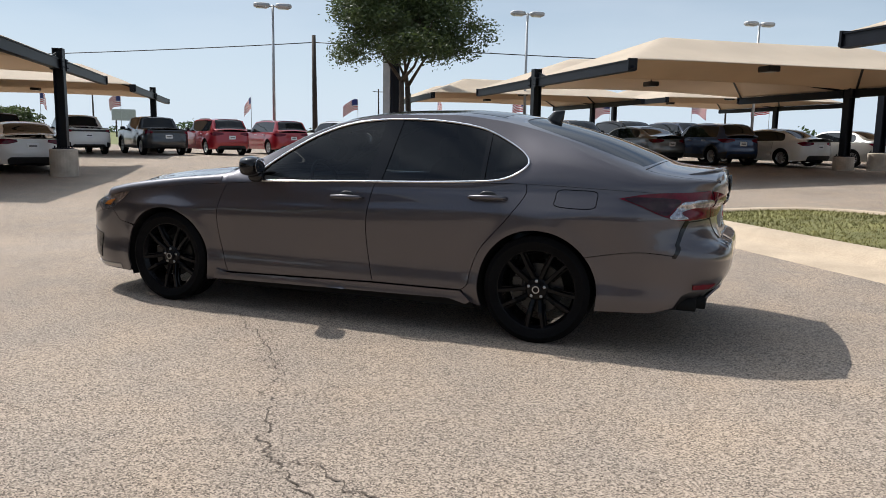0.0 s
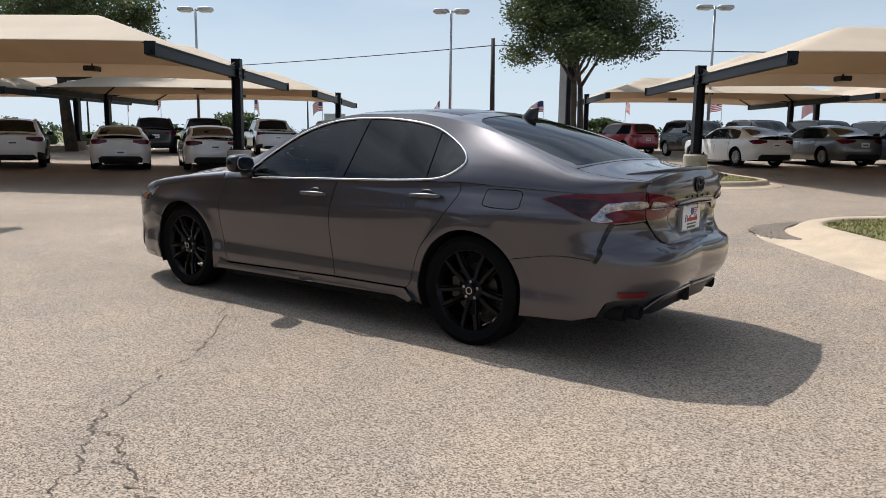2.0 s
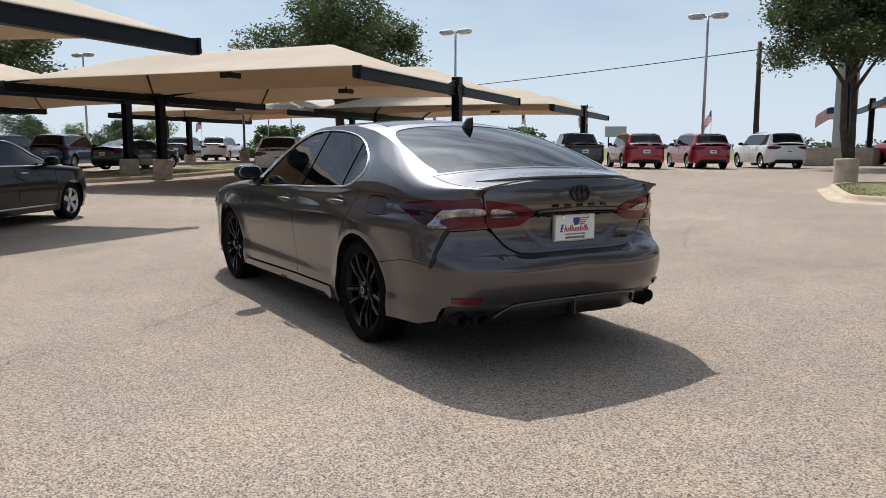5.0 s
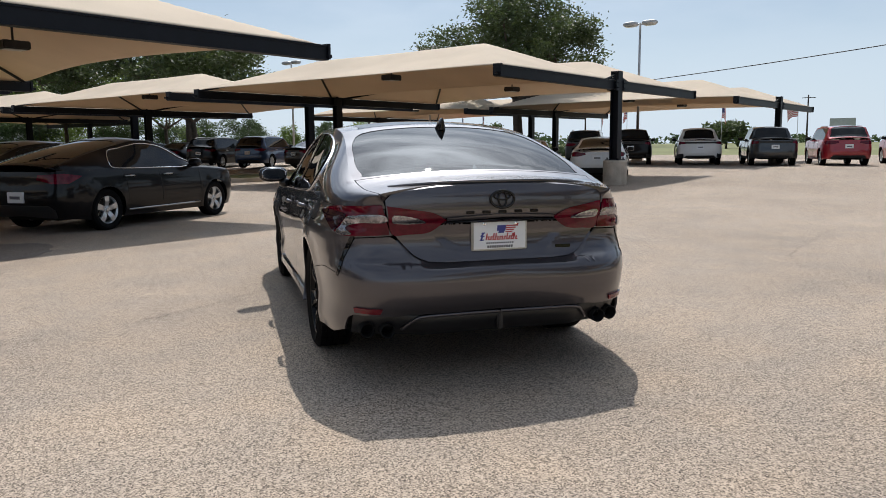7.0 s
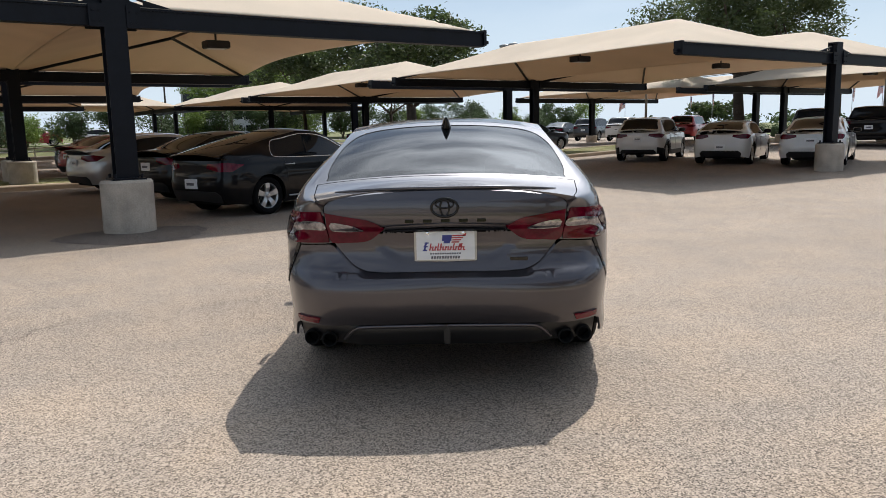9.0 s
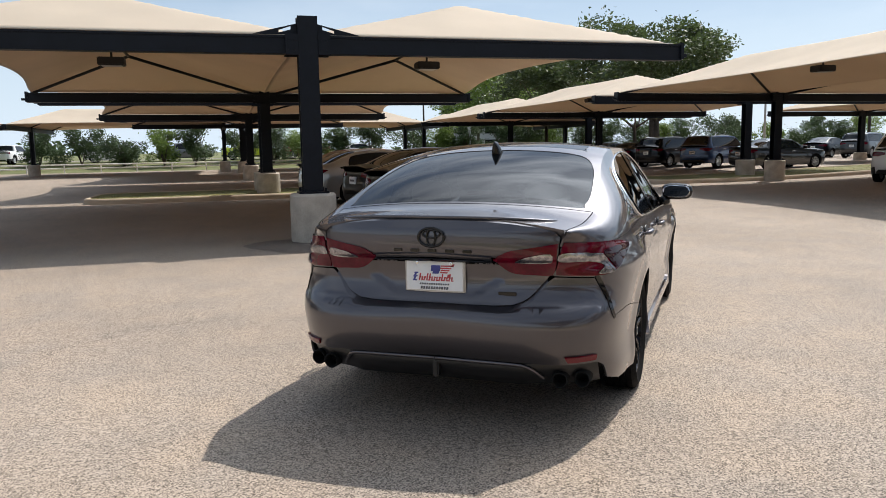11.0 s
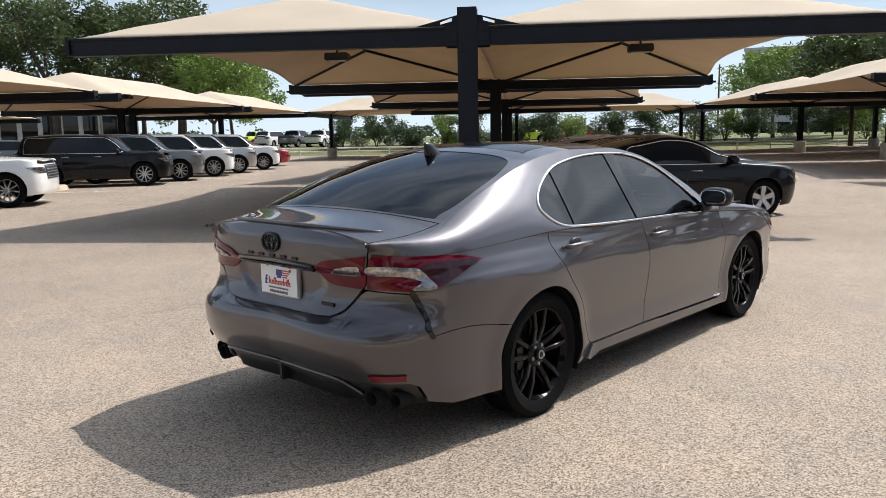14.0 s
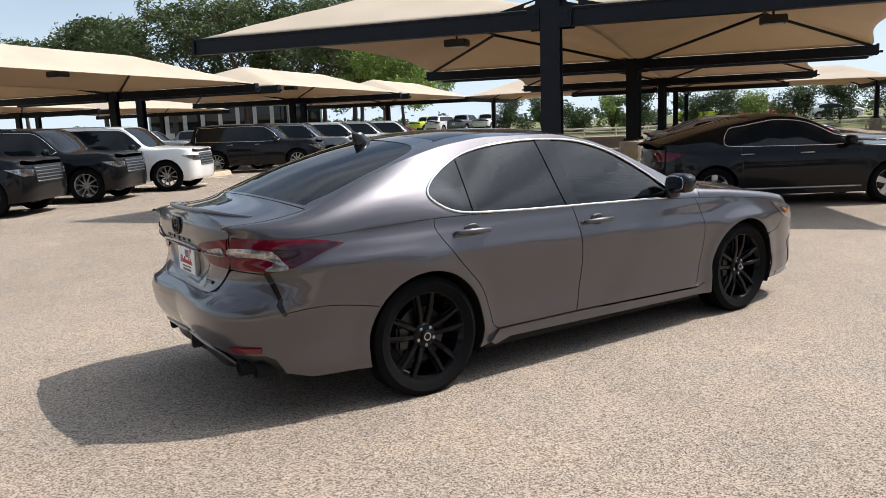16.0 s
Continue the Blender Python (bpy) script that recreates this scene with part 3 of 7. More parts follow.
    def T(self, t, b):
        ye = self.edge_y(t)
        q = max(-1.1, min(1.1, b / 0.65))
        ze = self.edge_z(t)
        return Vector((t + self.bow(t) * (1 - q * q), q * ye, ze + (self.crown(t) - ze) * (1 - abs(q) ** 2.3)))

    def arc(self, hub, a0, a1, n=22, r=None):
        r = r or self.arch
        return [(hub + r * math.cos(radians(a0 + (a1 - a0) * k / n)), self.hub_z + r * math.sin(radians(a0 + (a1 - a0) * k / n))) for k in range(n + 1)]

    def top_line(self, a, b, n=16, z=None):
        return [(a + (b - a) * k / n, (z or self.shoulder)(a + (b - a) * k / n)) for k in range(n + 1)]


def car_paint(name, base, flake=0.25, rough=0.32, metal=0.55):
    """Metallic lacquer: fine flakes under a clear coat."""
    m = material(name, base, rough, metal, grain=flake * 0.4, scale=900, patch=0.03, patch_scale=2, coat=1.0)
    return m


def glass(name, tint, rough=0.0):
    """Tinted window glass."""
    m = bpy.data.materials.new(name)
    m.use_nodes = True
    n, l = m.node_tree.nodes, m.node_tree.links
    n.remove(n["Principled BSDF"])
    clear, gloss, mix, fres = n.new("ShaderNodeBsdfTransparent"), n.new("ShaderNodeBsdfGlossy"), n.new("ShaderNodeMixShader"), n.new("ShaderNodeFresnel")
    clear.inputs["Color"].default_value = (*tint, 1)
    gloss.inputs["Roughness"].default_value = 0.015
    fres.inputs["IOR"].default_value = 1.55
    l.new(fres.outputs["Fac"], mix.inputs["Fac"])
    l.new(clear.outputs["BSDF"], mix.inputs[1]), l.new(gloss.outputs["BSDF"], mix.inputs[2])
    l.new(mix.outputs["Shader"], n["Material Output"].inputs["Surface"])
    return m


M["paint_grey"] = car_paint("grey_metallic_lacquer", (0.084, 0.077, 0.086), 0.35, 0.38, 0.88)
M["glass"] = glass("tinted_glass", (0.12, 0.145, 0.16))
M["glass_dark"] = glass("privacy_glass", (0.04, 0.055, 0.065))
M["gloss_black"] = material("gloss_black", (0.006, 0.006, 0.007), 0.1, patch=0.1, Specular_IOR_Level=0.4)
M["satin_black"] = material("satin_black", (0.009, 0.009, 0.010), 0.4, grain=0.15, scale=200, patch=0.15)
M["plastic"] = material("black_plastic", (0.012, 0.012, 0.013), 0.55, grain=0.2, scale=250, patch=0.1, bump=0.0005)
M["underbody"] = material("underbody", (0.007, 0.007, 0.007), 0.8, patch=0.3, patch_scale=5, Specular_IOR_Level=0.2)
M["chrome"] = material("chrome", (0.75, 0.75, 0.76), 0.08, 1.0, patch=0.03)
M["satin_metal"] = material("satin_metal", (0.42, 0.42, 0.43), 0.28, 1.0, grain=0.05, scale=100)
M["tyre"] = material("tyre_rubber", (0.005, 0.005, 0.0055), 0.7, grain=0.2, scale=120, patch=0.2, patch_scale=6, bump=0.001, Specular_IOR_Level=0.06)
M["rim_black"] = material("black_alloy", (0.004, 0.004, 0.005), 0.16, 0.0, patch=0.15, Specular_IOR_Level=0.16)
M["rim_silver"] = material("silver_alloy", (0.50, 0.51, 0.52), 0.3, 0.9, patch=0.08)
M["disc"] = material("brake_disc", (0.045, 0.045, 0.045), 0.4, 0.9, grain=0.1, scale=80)
M["lamp_red"] = material("red_lens", (0.095, 0.001, 0.010), 0.06, Specular_IOR_Level=0.35, grain=0.15, scale=60, patch=0.3, patch_scale=14)
M["lamp_clear"] = material("reflector_lens", (0.30, 0.29, 0.31), 0.10, 0.9, grain=0.55, scale=46, patch=0.4, patch_scale=14, bump=0.004)
M["lamp_smoke"] = material("smoked_lens", (0.024, 0.008, 0.013), 0.06, 0.0, Specular_IOR_Level=0.35, grain=0.3, scale=40, patch=0.4, patch_scale=16)
M["reflector_red"] = material("red_reflector", (0.13, 0.004, 0.010), 0.12, grain=0.2, scale=200, patch=0.1)
M["mirror"] = material("mirror_glass", (0.45, 0.46, 0.48), 0.02, 1.0)
M["amber"] = material("amber_lens", (0.36, 0.12, 0.02), 0.08, patch=0.2, patch_scale=20, coat=1.0)
M["seat"] = material("seat_leather", (0.055, 0.053, 0.053), 0.5, grain=0.15, scale=120, patch=0.1, bump=0.001)
M["plate_white"] = material("plate_white", (0.78, 0.79, 0.80), 0.35, patch=0.04)
M["print_blue"] = material("print_blue", (0.04, 0.05, 0.25), 0.4, patch=0.1, patch_scale=30)
M["print_red"] = material("print_red", (0.45, 0.04, 0.05), 0.4, patch=0.1, patch_scale=30)
M["print_grey"] = material("print_grey", (0.10, 0.10, 0.12), 0.4, patch=0.1)


def hero_body():
    return Body(0.912, 2.44, -2.462, (1.4125, -1.4125), 0.33, 0.372,
                tuck=((0.15, 0.06), (0.24, 0.028), (0.32, 0.018), (0.42, 0.026), (0.50, 0.019), (0.60, 0.008), (0.70, 0.0), (0.745, 0.001), (0.772, 0.006), (0.80, 0.014), (0.84, 0.022), (0.875, 0.029), (0.92, 0.040), (1.0, 0.050), (1.08, 0.062)),
                rear_lean=((0.20, 0.12), (0.30, 0.07), (0.385, 0.020), (0.43, -0.012), (0.50, -0.036), (0.58, -0.042), (0.635, -0.030), (0.66, 0.028), (0.78, 0.048), (0.87, 0.034), (0.895, 0.010), (0.95, 0.004), (1.0, 0.006), (1.06, 0.022), (1.12, 0.04)),
                front_lean=((0.15, 0.12), (0.25, 0.04), (0.38, 0.0), (0.5, 0.005), (0.62, 0.04), (0.72, 0.12)),
                shoulder=((3.2, 0.60), (2.6, 0.625), (2.4, 0.665), (2.2, 0.715), (2.0, 0.765), (1.7, 0.822), (1.3, 0.870), (0.9, 0.898), (0.6, 0.918), (0.0, 0.940), (-0.6, 0.957), (-1.0, 0.970), (-1.3, 0.976), (-1.7, 0.966), (-2.0, 0.955), (-2.36, 0.945), (-2.5, 0.945)),
                edge_y=((2.40, 0.54), (2.2, 0.63), (2.0, 0.70), (1.7, 0.77), (1.3, 0.80), (0.95, 0.795), (0.55, 0.752), (0.25, 0.70), (0.0, 0.66), (-0.35, 0.64), (-0.75, 0.63), (-1.05, 0.632), (-1.3, 0.648), (-1.6, 0.685), (-1.9, 0.715), (-2.2, 0.695), (-2.42, 0.645)),
                edge_z=((2.40, 0.690), (2.2, 0.757), (2.0, 0.812), (1.7, 0.876), (1.3, 0.928), (0.95, 0.965), (0.55, 1.125), (0.25, 1.262), (0.0, 1.345), (-0.35, 1.392), (-0.75, 1.392), (-1.05, 1.362), (-1.3, 1.310), (-1.6, 1.222), (-1.9, 1.115), (-2.05, 1.066), (-2.2, 1.040), (-2.42, 1.022)),
                crown=((2.40, 0.735), (2.2, 0.825), (2.0, 0.882), (1.7, 0.938), (1.3, 0.984), (0.95, 0.998), (0.55, 1.185), (0.25, 1.325), (0.0, 1.402), (-0.35, 1.438), (-0.75, 1.443), (-1.05, 1.420), (-1.3, 1.372), (-1.6, 1.285), (-1.9, 1.165), (-2.05, 1.110), (-2.2, 1.092), (-2.42, 1.078)),
                bow=((2.40, 0.02), (1.7, 0.0), (1.3, 0.0), (0.95, 0.13), (0.25, 0.08), (-0.3, 0.0), (-1.1, 0.0), (-1.4, -0.03), (-1.9, -0.09), (-2.1, -0.05), (-2.42, -0.01)),
                bulge=((0.18, 0.05), (0.35, 0.055), (0.56, 0.055), (0.66, 0.03), (0.76, 0.0), (1.1, 0.0)),
                round_k=((2.40, 0.5), (1.0, 0.5), (0.75, 0.15), (0.4, 0.04), (-1.1, 0.04), (-1.4, 0.25), (-1.7, 0.42), (-2.42, 0.5)), n_front=3.6, front_from=0.95, flare=0.016, haunch=0.020, rake=0.035)


def wheel(name, radius, width, rim_r, style, rim_mat, parent, x, y, z, side):
    """A wheel with tyre, rim, disc and cap; its face looks to side (+1 or -1 in y)."""
    w = new(name)
    w.parent = parent
    turn = Matrix.Translation((x, y, z)) @ Matrix.Rotation(-side * math.pi / 2, 4, "X") @ (Matrix.Scale(-1, 4, (1, 0, 0)) if side < 0 else Matrix.Identity(4))
    h = width / 2
    bm = bmesh.new()
    prof = [(rim_r - 0.015, -h * 0.75), (rim_r + 0.02, -h * 0.92), (radius - 0.035, -h), (radius - 0.012, -h * 0.86)]
    for k in range(5):
        a, b = -h * 0.8 + k * h * 0.33, -h * 0.8 + (k + 0.78) * h * 0.33
        prof += [(radius, a), (radius, b)] + ([(radius - 0.008, b + 0.002), (radius - 0.008, a + h * 0.33 - 0.002)] if k < 4 else [])
    prof += [(radius - 0.012, h * 0.86), (radius - 0.035, h), (rim_r + 0.035, h * 0.97), (rim_r + 0.012, h * 0.90), (rim_r - 0.008, h * 0.82)]
    lathe(bm, prof, 56)
    for f in [f for f in bm.faces if len(f.verts) > 4]:
        bm.faces.remove(f)
    bmesh.ops.transform(bm, matrix=turn, verts=bm.verts[:])
    if side < 0:
        bmesh.ops.reverse_faces(bm, faces=bm.faces[:])
    part("tyre", bm, M["tyre"], w, smooth=False)
    bm = bmesh.new()
    lathe(bm, [(rim_r - 0.03, -h * 0.8), (rim_r - 0.028, h * 0.55), (rim_r - 0.012, h * 0.80), (rim_r + 0.004, h * 0.86), (rim_r + 0.008, h * 0.80), (rim_r, -h * 0.8)], 48)
    for f in [f for f in bm.faces if len(f.verts) > 4]:
        bm.faces.remove(f)

    def spoke(a0, a1, r0, r1, w0, w1, z0, z1, thick):
        c0, c1 = Vector((r0 * math.cos(a0), r0 * math.sin(a0), z0)), Vector((r1 * math.cos(a1), r1 * math.sin(a1), z1))
        mid = (c0 + c1) / 2 + Vector((0, 0, 0.012))
        cross = (c1 - c0).cross(Vector((0, 0, 1))).normalized()
        rows = []
        for c, ww in ((c0, w0), (mid, (w0 + w1) / 2), (c1, w1)):
            rows.append([bm.verts.new(c + cross * (ww / 2) - Vector((0, 0, thick))), bm.verts.new(c + cross * (ww / 2) - Vector((0, 0, 0.006))), bm.verts.new(c + cross * (ww / 2 - 0.004)), bm.verts.new(c - cross * (ww / 2 - 0.004)), bm.verts.new(c - cross * (ww / 2) - Vector((0, 0, 0.006))), bm.verts.new(c - cross * (ww / 2) - Vector((0, 0, thick)))])
        for one, two in zip(rows, rows[1:]):
            for k in range(6):
                bm.faces.new((one[k], two[k], two[(k + 1) % 6], one[(k + 1) % 6]))

    zf = h * 0.78
    if style == "multi":
        for k in range(5):
            a = math.pi / 2 + k * math.tau / 5
            for s in (-1, 1):
                spoke(a + s * 0.36, a + s * 0.205, 0.050, rim_r - 0.010, 0.030, 0.024, zf - 0.03, zf, 0.035)
                spoke(a + s * 0.44, a + s * 0.285, 0.105, rim_r - 0.012, 0.010, 0.014, zf - 0.040, zf - 0.018, 0.024)
    elif style == "five":
        for k in range(5):
            a = math.pi / 2 + k * math.tau / 5
            spoke(a, a, 0.05, rim_r - 0.01, 0.075, 0.10, zf - 0.02, zf, 0.03)
    else:
        for k in range(10):
            a = k * math.tau / 10
            spoke(a, a + 0.12, 0.05, rim_r - 0.01, 0.035, 0.03, zf - 0.02, zf, 0.03)
    lathe(bm, [(0.075, zf - 0.06), (0.074, zf - 0.03), (0.062, zf - 0.018), (0.036, zf - 0.014)], 20)
    bmesh.ops.recalc_face_normals(bm, faces=bm.faces[:])
    bmesh.ops.transform(bm, matrix=turn, verts=bm.verts[:])
    if side < 0:
        bmesh.ops.reverse_faces(bm, faces=bm.faces[:])
    rim = part("rim", bm, rim_mat, w)
    bm = bmesh.new()
    lathe(bm, [(0.034, zf - 0.02), (0.034, zf - 0.004), (0.028, zf), (0.0, zf + 0.002)], 20, turn)
    part("hub_cap", bm, rim_mat, w)
    bm = bmesh.new()
    lathe(bm, [(0.023, zf), (0.023, zf + 0.0035), (0.017, zf + 0.0035), (0.017, zf)], 20, turn)
    part("hub_badge", bm, M["satin_metal"], w)
    bm = bmesh.new()
    for k in range(5):
        a = math.pi / 2 + (k + 0.5) * math.tau / 5
        lathe(bm, [(0.010, zf - 0.04), (0.010, zf - 0.012), (0.0, zf - 0.008)], 6, turn @ Matrix.Translation((0.052 * math.cos(a), 0.052 * math.sin(a), 0)))
    part("nut_ring", bm, M["satin_metal"], w)
    bm = bmesh.new()
    lathe(bm, [(0.06, -0.005), (0.155, -0.005), (0.155, 0.012), (0.06, 0.012)], 32, turn)
    part("brake_disc", bm, M["disc"], w)
    bm = bmesh.new()
    box(bm, (0.085, -0.075, -0.03), (0.165, 0.075, 0.045), 0.015)
    bmesh.ops.transform(bm, matrix=turn, verts=bm.verts[:])
    part("caliper", bm, M["disc"], w)
    return w


def trim_tube(name, points, radius, mat, parent, label="", closed=True):
    bm = bmesh.new()
    pts = points + points[:2] if closed else points
    tube(bm, pts, radius, 6, caps=not closed)
    return part(name, bm, mat, parent, label, smooth=True)


def blob(bm, centre, size, squash=2.6, n=16):
    """A rounded box (superellipsoid)."""
    rings = []
    for i in range(n // 2 + 1):
        v = -math.pi / 2 + math.pi * i / (n // 2)
        ring = []
        for k in range(n):
            a = math.tau * k / n
            f = lambda t: math.copysign(abs(t) ** (2 / squash), t)
            ring.append(bm.verts.new((centre[0] + size[0] * f(math.cos(v)) * f(math.cos(a)), centre[1] + size[1] * f(math.cos(v)) * f(math.sin(a)), centre[2] + size[2] * f(math.sin(v)))))
        rings.append(ring)
    for one, two in zip(rings, rings[1:]):
        for k in range(n):
            bm.faces.new((one[k], one[(k + 1) % n], two[(k + 1) % n], two[k]))
    bmesh.ops.remove_doubles(bm, verts=bm.verts[:], dist=1e-5)
    return bm


def grey_saloon():
    B = hero_body()
    car = tagged(new("saloon_car"), "dark grey metallic four-door saloon with black alloy wheels", "car")
    paint = M["paint_grey"]
    sides = ("none", "right")
    tail, along = B.tail, B.along
    f_hub, r_hub = 1.4125, -1.4125
    door_gap = spline([(-0.303, 0.9485), (-0.270, 0.80), (-0.256, 0.62), (-0.270, 0.43), (-0.300, 0.29)], 6)
    front_gap = spline([(0.872, 0.899), (0.925, 0.78), (0.945, 0.63), (0.925, 0.45), (0.871, 0.262)], 6)
    rear_gap = spline([(-1.330, 0.976), (-1.325, 0.90), (-1.205, 0.735), (-1.055, 0.568), (-0.990, 0.42), (-0.970, 0.33), (-0.925, 0.292)], 6)
    sill_top = [(0.871, 0.262), (-0.300, 0.290), (-0.925, 0.292)]
    fuel = spline([(-1.530, 0.850), (-1.735, 0.845), (-1.765, 0.89), (-1.755, 0.945), (-1.645, 0.952), (-1.535, 0.948), (-1.515, 0.90)], 6, True)
    lamp_tip = (along(-1.885), 0.912)
    vent = spline([(along(-2.276), 0.79), (along(-2.222), 0.68), (along(-2.172), 0.592), (along(-2.180), 0.584), (along(-2.190), 0.588), (along(-2.243), 0.68), (along(-2.298), 0.788)], 3, True)
    bump_line = spline([(-1.7056, 0.559), (-1.95, 0.603), (along(-2.08), 0.606), (along(-2.19), 0.592)], 5)
    seam = [(along(-2.30), 0.788), (tail(0.62), 0.798)]
    trunk_gap = spline([(tail(0.655), 1.0), (tail(0.635), 0.90), (tail(0.565), 0.785), (tail(0.48), 0.69), (tail(0.40), 0.655), (tail(0.30), 0.648)], 6) + [(tail(0.0), 0.645)]
    nose_end = B.nose(0.0)
    for side in sides:
        tag = dict(mirror=side)
        sheet("front_door", panel_data(B.S, B.top_line(0.872, -0.303) + door_gap[1:] + [(0.871, 0.262)] + front_gap[::-1][1:-1], gap=0.003, step=0.035, **tag), paint, car)
        sheet("rear_door", panel_data(B.S, B.top_line(-0.303, -1.330) + rear_gap[1:] + [(-0.300, 0.290)] + door_gap[::-1][1:-1], gap=0.003, step=0.035, **tag), paint, car)
        arch = B.arc(f_hub, 24, 172)
        fender = B.top_line(2.02, 0.872) + front_gap[1:] + [(0.90, 0.262), (0.975, 0.262), (0.99, 0.20), (1.03, 0.19)] + B.arc(f_hub, 202, 38) + [(1.76, 0.565), (1.86, 0.58)]
        sheet("front_wing", panel_data(B.S, fender, gap=0.002, step=0.035, **tag), paint, car)
        bumper = B.top_line(nose_end, 2.02, 24) + [(1.86, 0.58), (1.76, 0.565)] + B.arc(f_hub, 36, -14, 10) + [(1.80, 0.19), (B.nose(0.70), 0.20), (nose_end, 0.20)]
        sheet("front_bumper", panel_data(B.S, bumper, gap=0.002, **tag), paint, car)
        quarter = B.top_line(-1.330, tail(0.66), 26) + [p for p in trunk_gap if 0.80 < p[1] < 0.94] + seam[::-1] + bump_line[::-1] + B.arc(r_hub, 142, -20, 30)[1:] + [(-1.045, 0.20), (-0.985, 0.215), (-0.93, 0.292)] + rear_gap[::-1][1:-1]
        sheet("rear_quarter_panel", panel_data(B.S, quarter, [fuel], gap=0.002, step=0.035, **tag) if side == "none" else panel_data(B.S, quarter, gap=0.002, step=0.035, **tag), paint, car)
        if side == "none":
            flap = sheet("fuel_flap", panel_data(B.S, fuel, gap=0.005, rim=0.02), paint, car)
        skirt = [(0.965, 0.280), (0.871, 0.258), (-0.300, 0.285), (-0.925, 0.287), (-1.0, 0.225), (-0.965, 0.205), (-0.85, 0.235), (0.90, 0.208), (0.985, 0.205)]
        sheet("side_skirt", panel_data(lambda a, b: B.S(a, b) + Vector((0, 0.014 + 0.3 * max(0, 0.275 - b), 0)), skirt, gap=0.001, rim=0.05, **tag), paint, car)
        blade = [(0.97, 0.215), (-0.95, 0.240), (-1.0, 0.21), (-1.0, 0.175), (0.96, 0.165)]
        sheet("skirt_blade", panel_data(lambda a, b: B.S(a, b) + Vector((0, -0.004 - 0.25 * max(0, 0.235 - b), 0)), blade, rim=0.03, **tag), M["underbody"], car)
        # wheel-arch liners
        for hub in (f_hub, r_hub):
            bm = bmesh.new()
            s = 1 if side == "none" else -1
            rows = []
            for yy in (0.50, 0.888):
                rows.append([bm.verts.new((hub + (B.arch + 0.008) * math.cos(radians(a)), s * yy, max(0.17, 0.33 + (B.arch + 0.008) * math.sin(radians(a))))) for a in range(-25, 206, 7)])
            for i in range(len(rows[0]) - 1):
                bm.faces.new((rows[0][i], rows[0][i + 1], rows[1][i + 1], rows[1][i]))
            part("arch_liner", bm, M["underbody"], car, smooth=True)
        # shoulders and cabin sides
        dlo_low = [(0.665, 0.940), (0.30, 0.950), (0.0, 0.958), (-0.6, 0.976), (-0.95, 0.996), (-1.16, 1.025)]
        dlo = spline(dlo_low + [(-1.285, 1.070), (-1.325, 1.115), (-1.26, 1.185), (-1.12, 1.262), (-0.95, 1.318), (-0.70, 1.352), (-0.38, 1.362), (-0.08, 1.338), (0.18, 1.262), (0.44, 1.125), (0.60, 1.015)], 5, True)
        cabin = [(0.93, B.shoulder(0.93))] + [(t, B.edge_z(t)) for t in np.linspace(0.93, -1.45, 44)] + [(t, B.shoulder(t)) for t in np.linspace(-1.45, 0.90, 40)]
        sheet("cabin_side_frame", panel_data(B.G, cabin, [dlo], step=0.05, rim=0.025, **tag), paint, car)
        fwing = [(t, 0.0) for t in np.linspace(2.02, 0.93, 18)] + [(t, 1.0) for t in np.linspace(0.93, 2.02, 18)]
        sheet("wing_top", panel_data(lambda a, b: B.Gf(a, b), fwing, step=0.08, **tag), paint, car)
        sail = [(t, 0.0) for t in np.linspace(-1.45, tail(0.655), 20)] + [(t, 1.0) for t in np.linspace(tail(0.655), -1.45, 20)]
        sheet("rear_shoulder", panel_data(lambda a, b: B.Gf(a, b), sail, step=0.08, **tag), paint, car)
        into = lambda a, b: B.G(a, b) - Vector((0, 0.006, 0))
        front_glass = inset(dense([p for p in dlo if p[0] > -0.24 and p[1] < 1.0][::1] + [(-0.238, 0.966), (-0.295, 1.358)] + [p for p in dlo if p[0] > -0.29 and p[1] >= 1.0]), 0.004)
        rear_glass = inset(dense([(-0.335, 0.970)] + [p for p in dlo if -1.03 < p[0] < -0.34 and p[1] < 1.1] + [(-1.028, 1.008), (-1.020, 1.292)] + [p for p in dlo if -1.01 < p[0] < -0.42 and p[1] > 1.1] + [(-0.415, 1.358)]), 0.004)
        quarter_glass = inset(dense([(-1.055, 1.010)] + [p for p in dlo if p[0] < -1.06] + [(-1.048, 1.288)]), 0.004)
        sheet("front_window", panel_data(into, front_glass, rim=0.004, **tag), M["glass"], car)
        sheet("rear_window", panel_data(into, rear_glass, rim=0.004, **tag), M["glass_dark"], car)
        sheet("quarter_window", panel_data(into, quarter_glass, rim=0.004, **tag), M["glass_dark"], car)
        sheet("pillar_cover", panel_data(B.G, [(-0.236, 0.963), (-0.337, 0.967), (-0.417, 1.362), (-0.292, 1.363)], **tag), M["gloss_black"], car)
        sheet("window_divider", panel_data(B.G, [(-1.026, 1.003), (-1.056, 1.006), (-1.049, 1.292), (-1.018, 1.30)], rim=0.01, **tag), M["gloss_black"], car)
        s = 1 if side == "none" else -1
        ring = [B.G(a, b) + Vector((0, 0.002, 0)) for a, b in dlo]
        trim_tube("window_trim", [Vector((p.x, s * p.y, p.z)) for p in ring], 0.0075, M["chrome"], car, "bright chrome window surround")
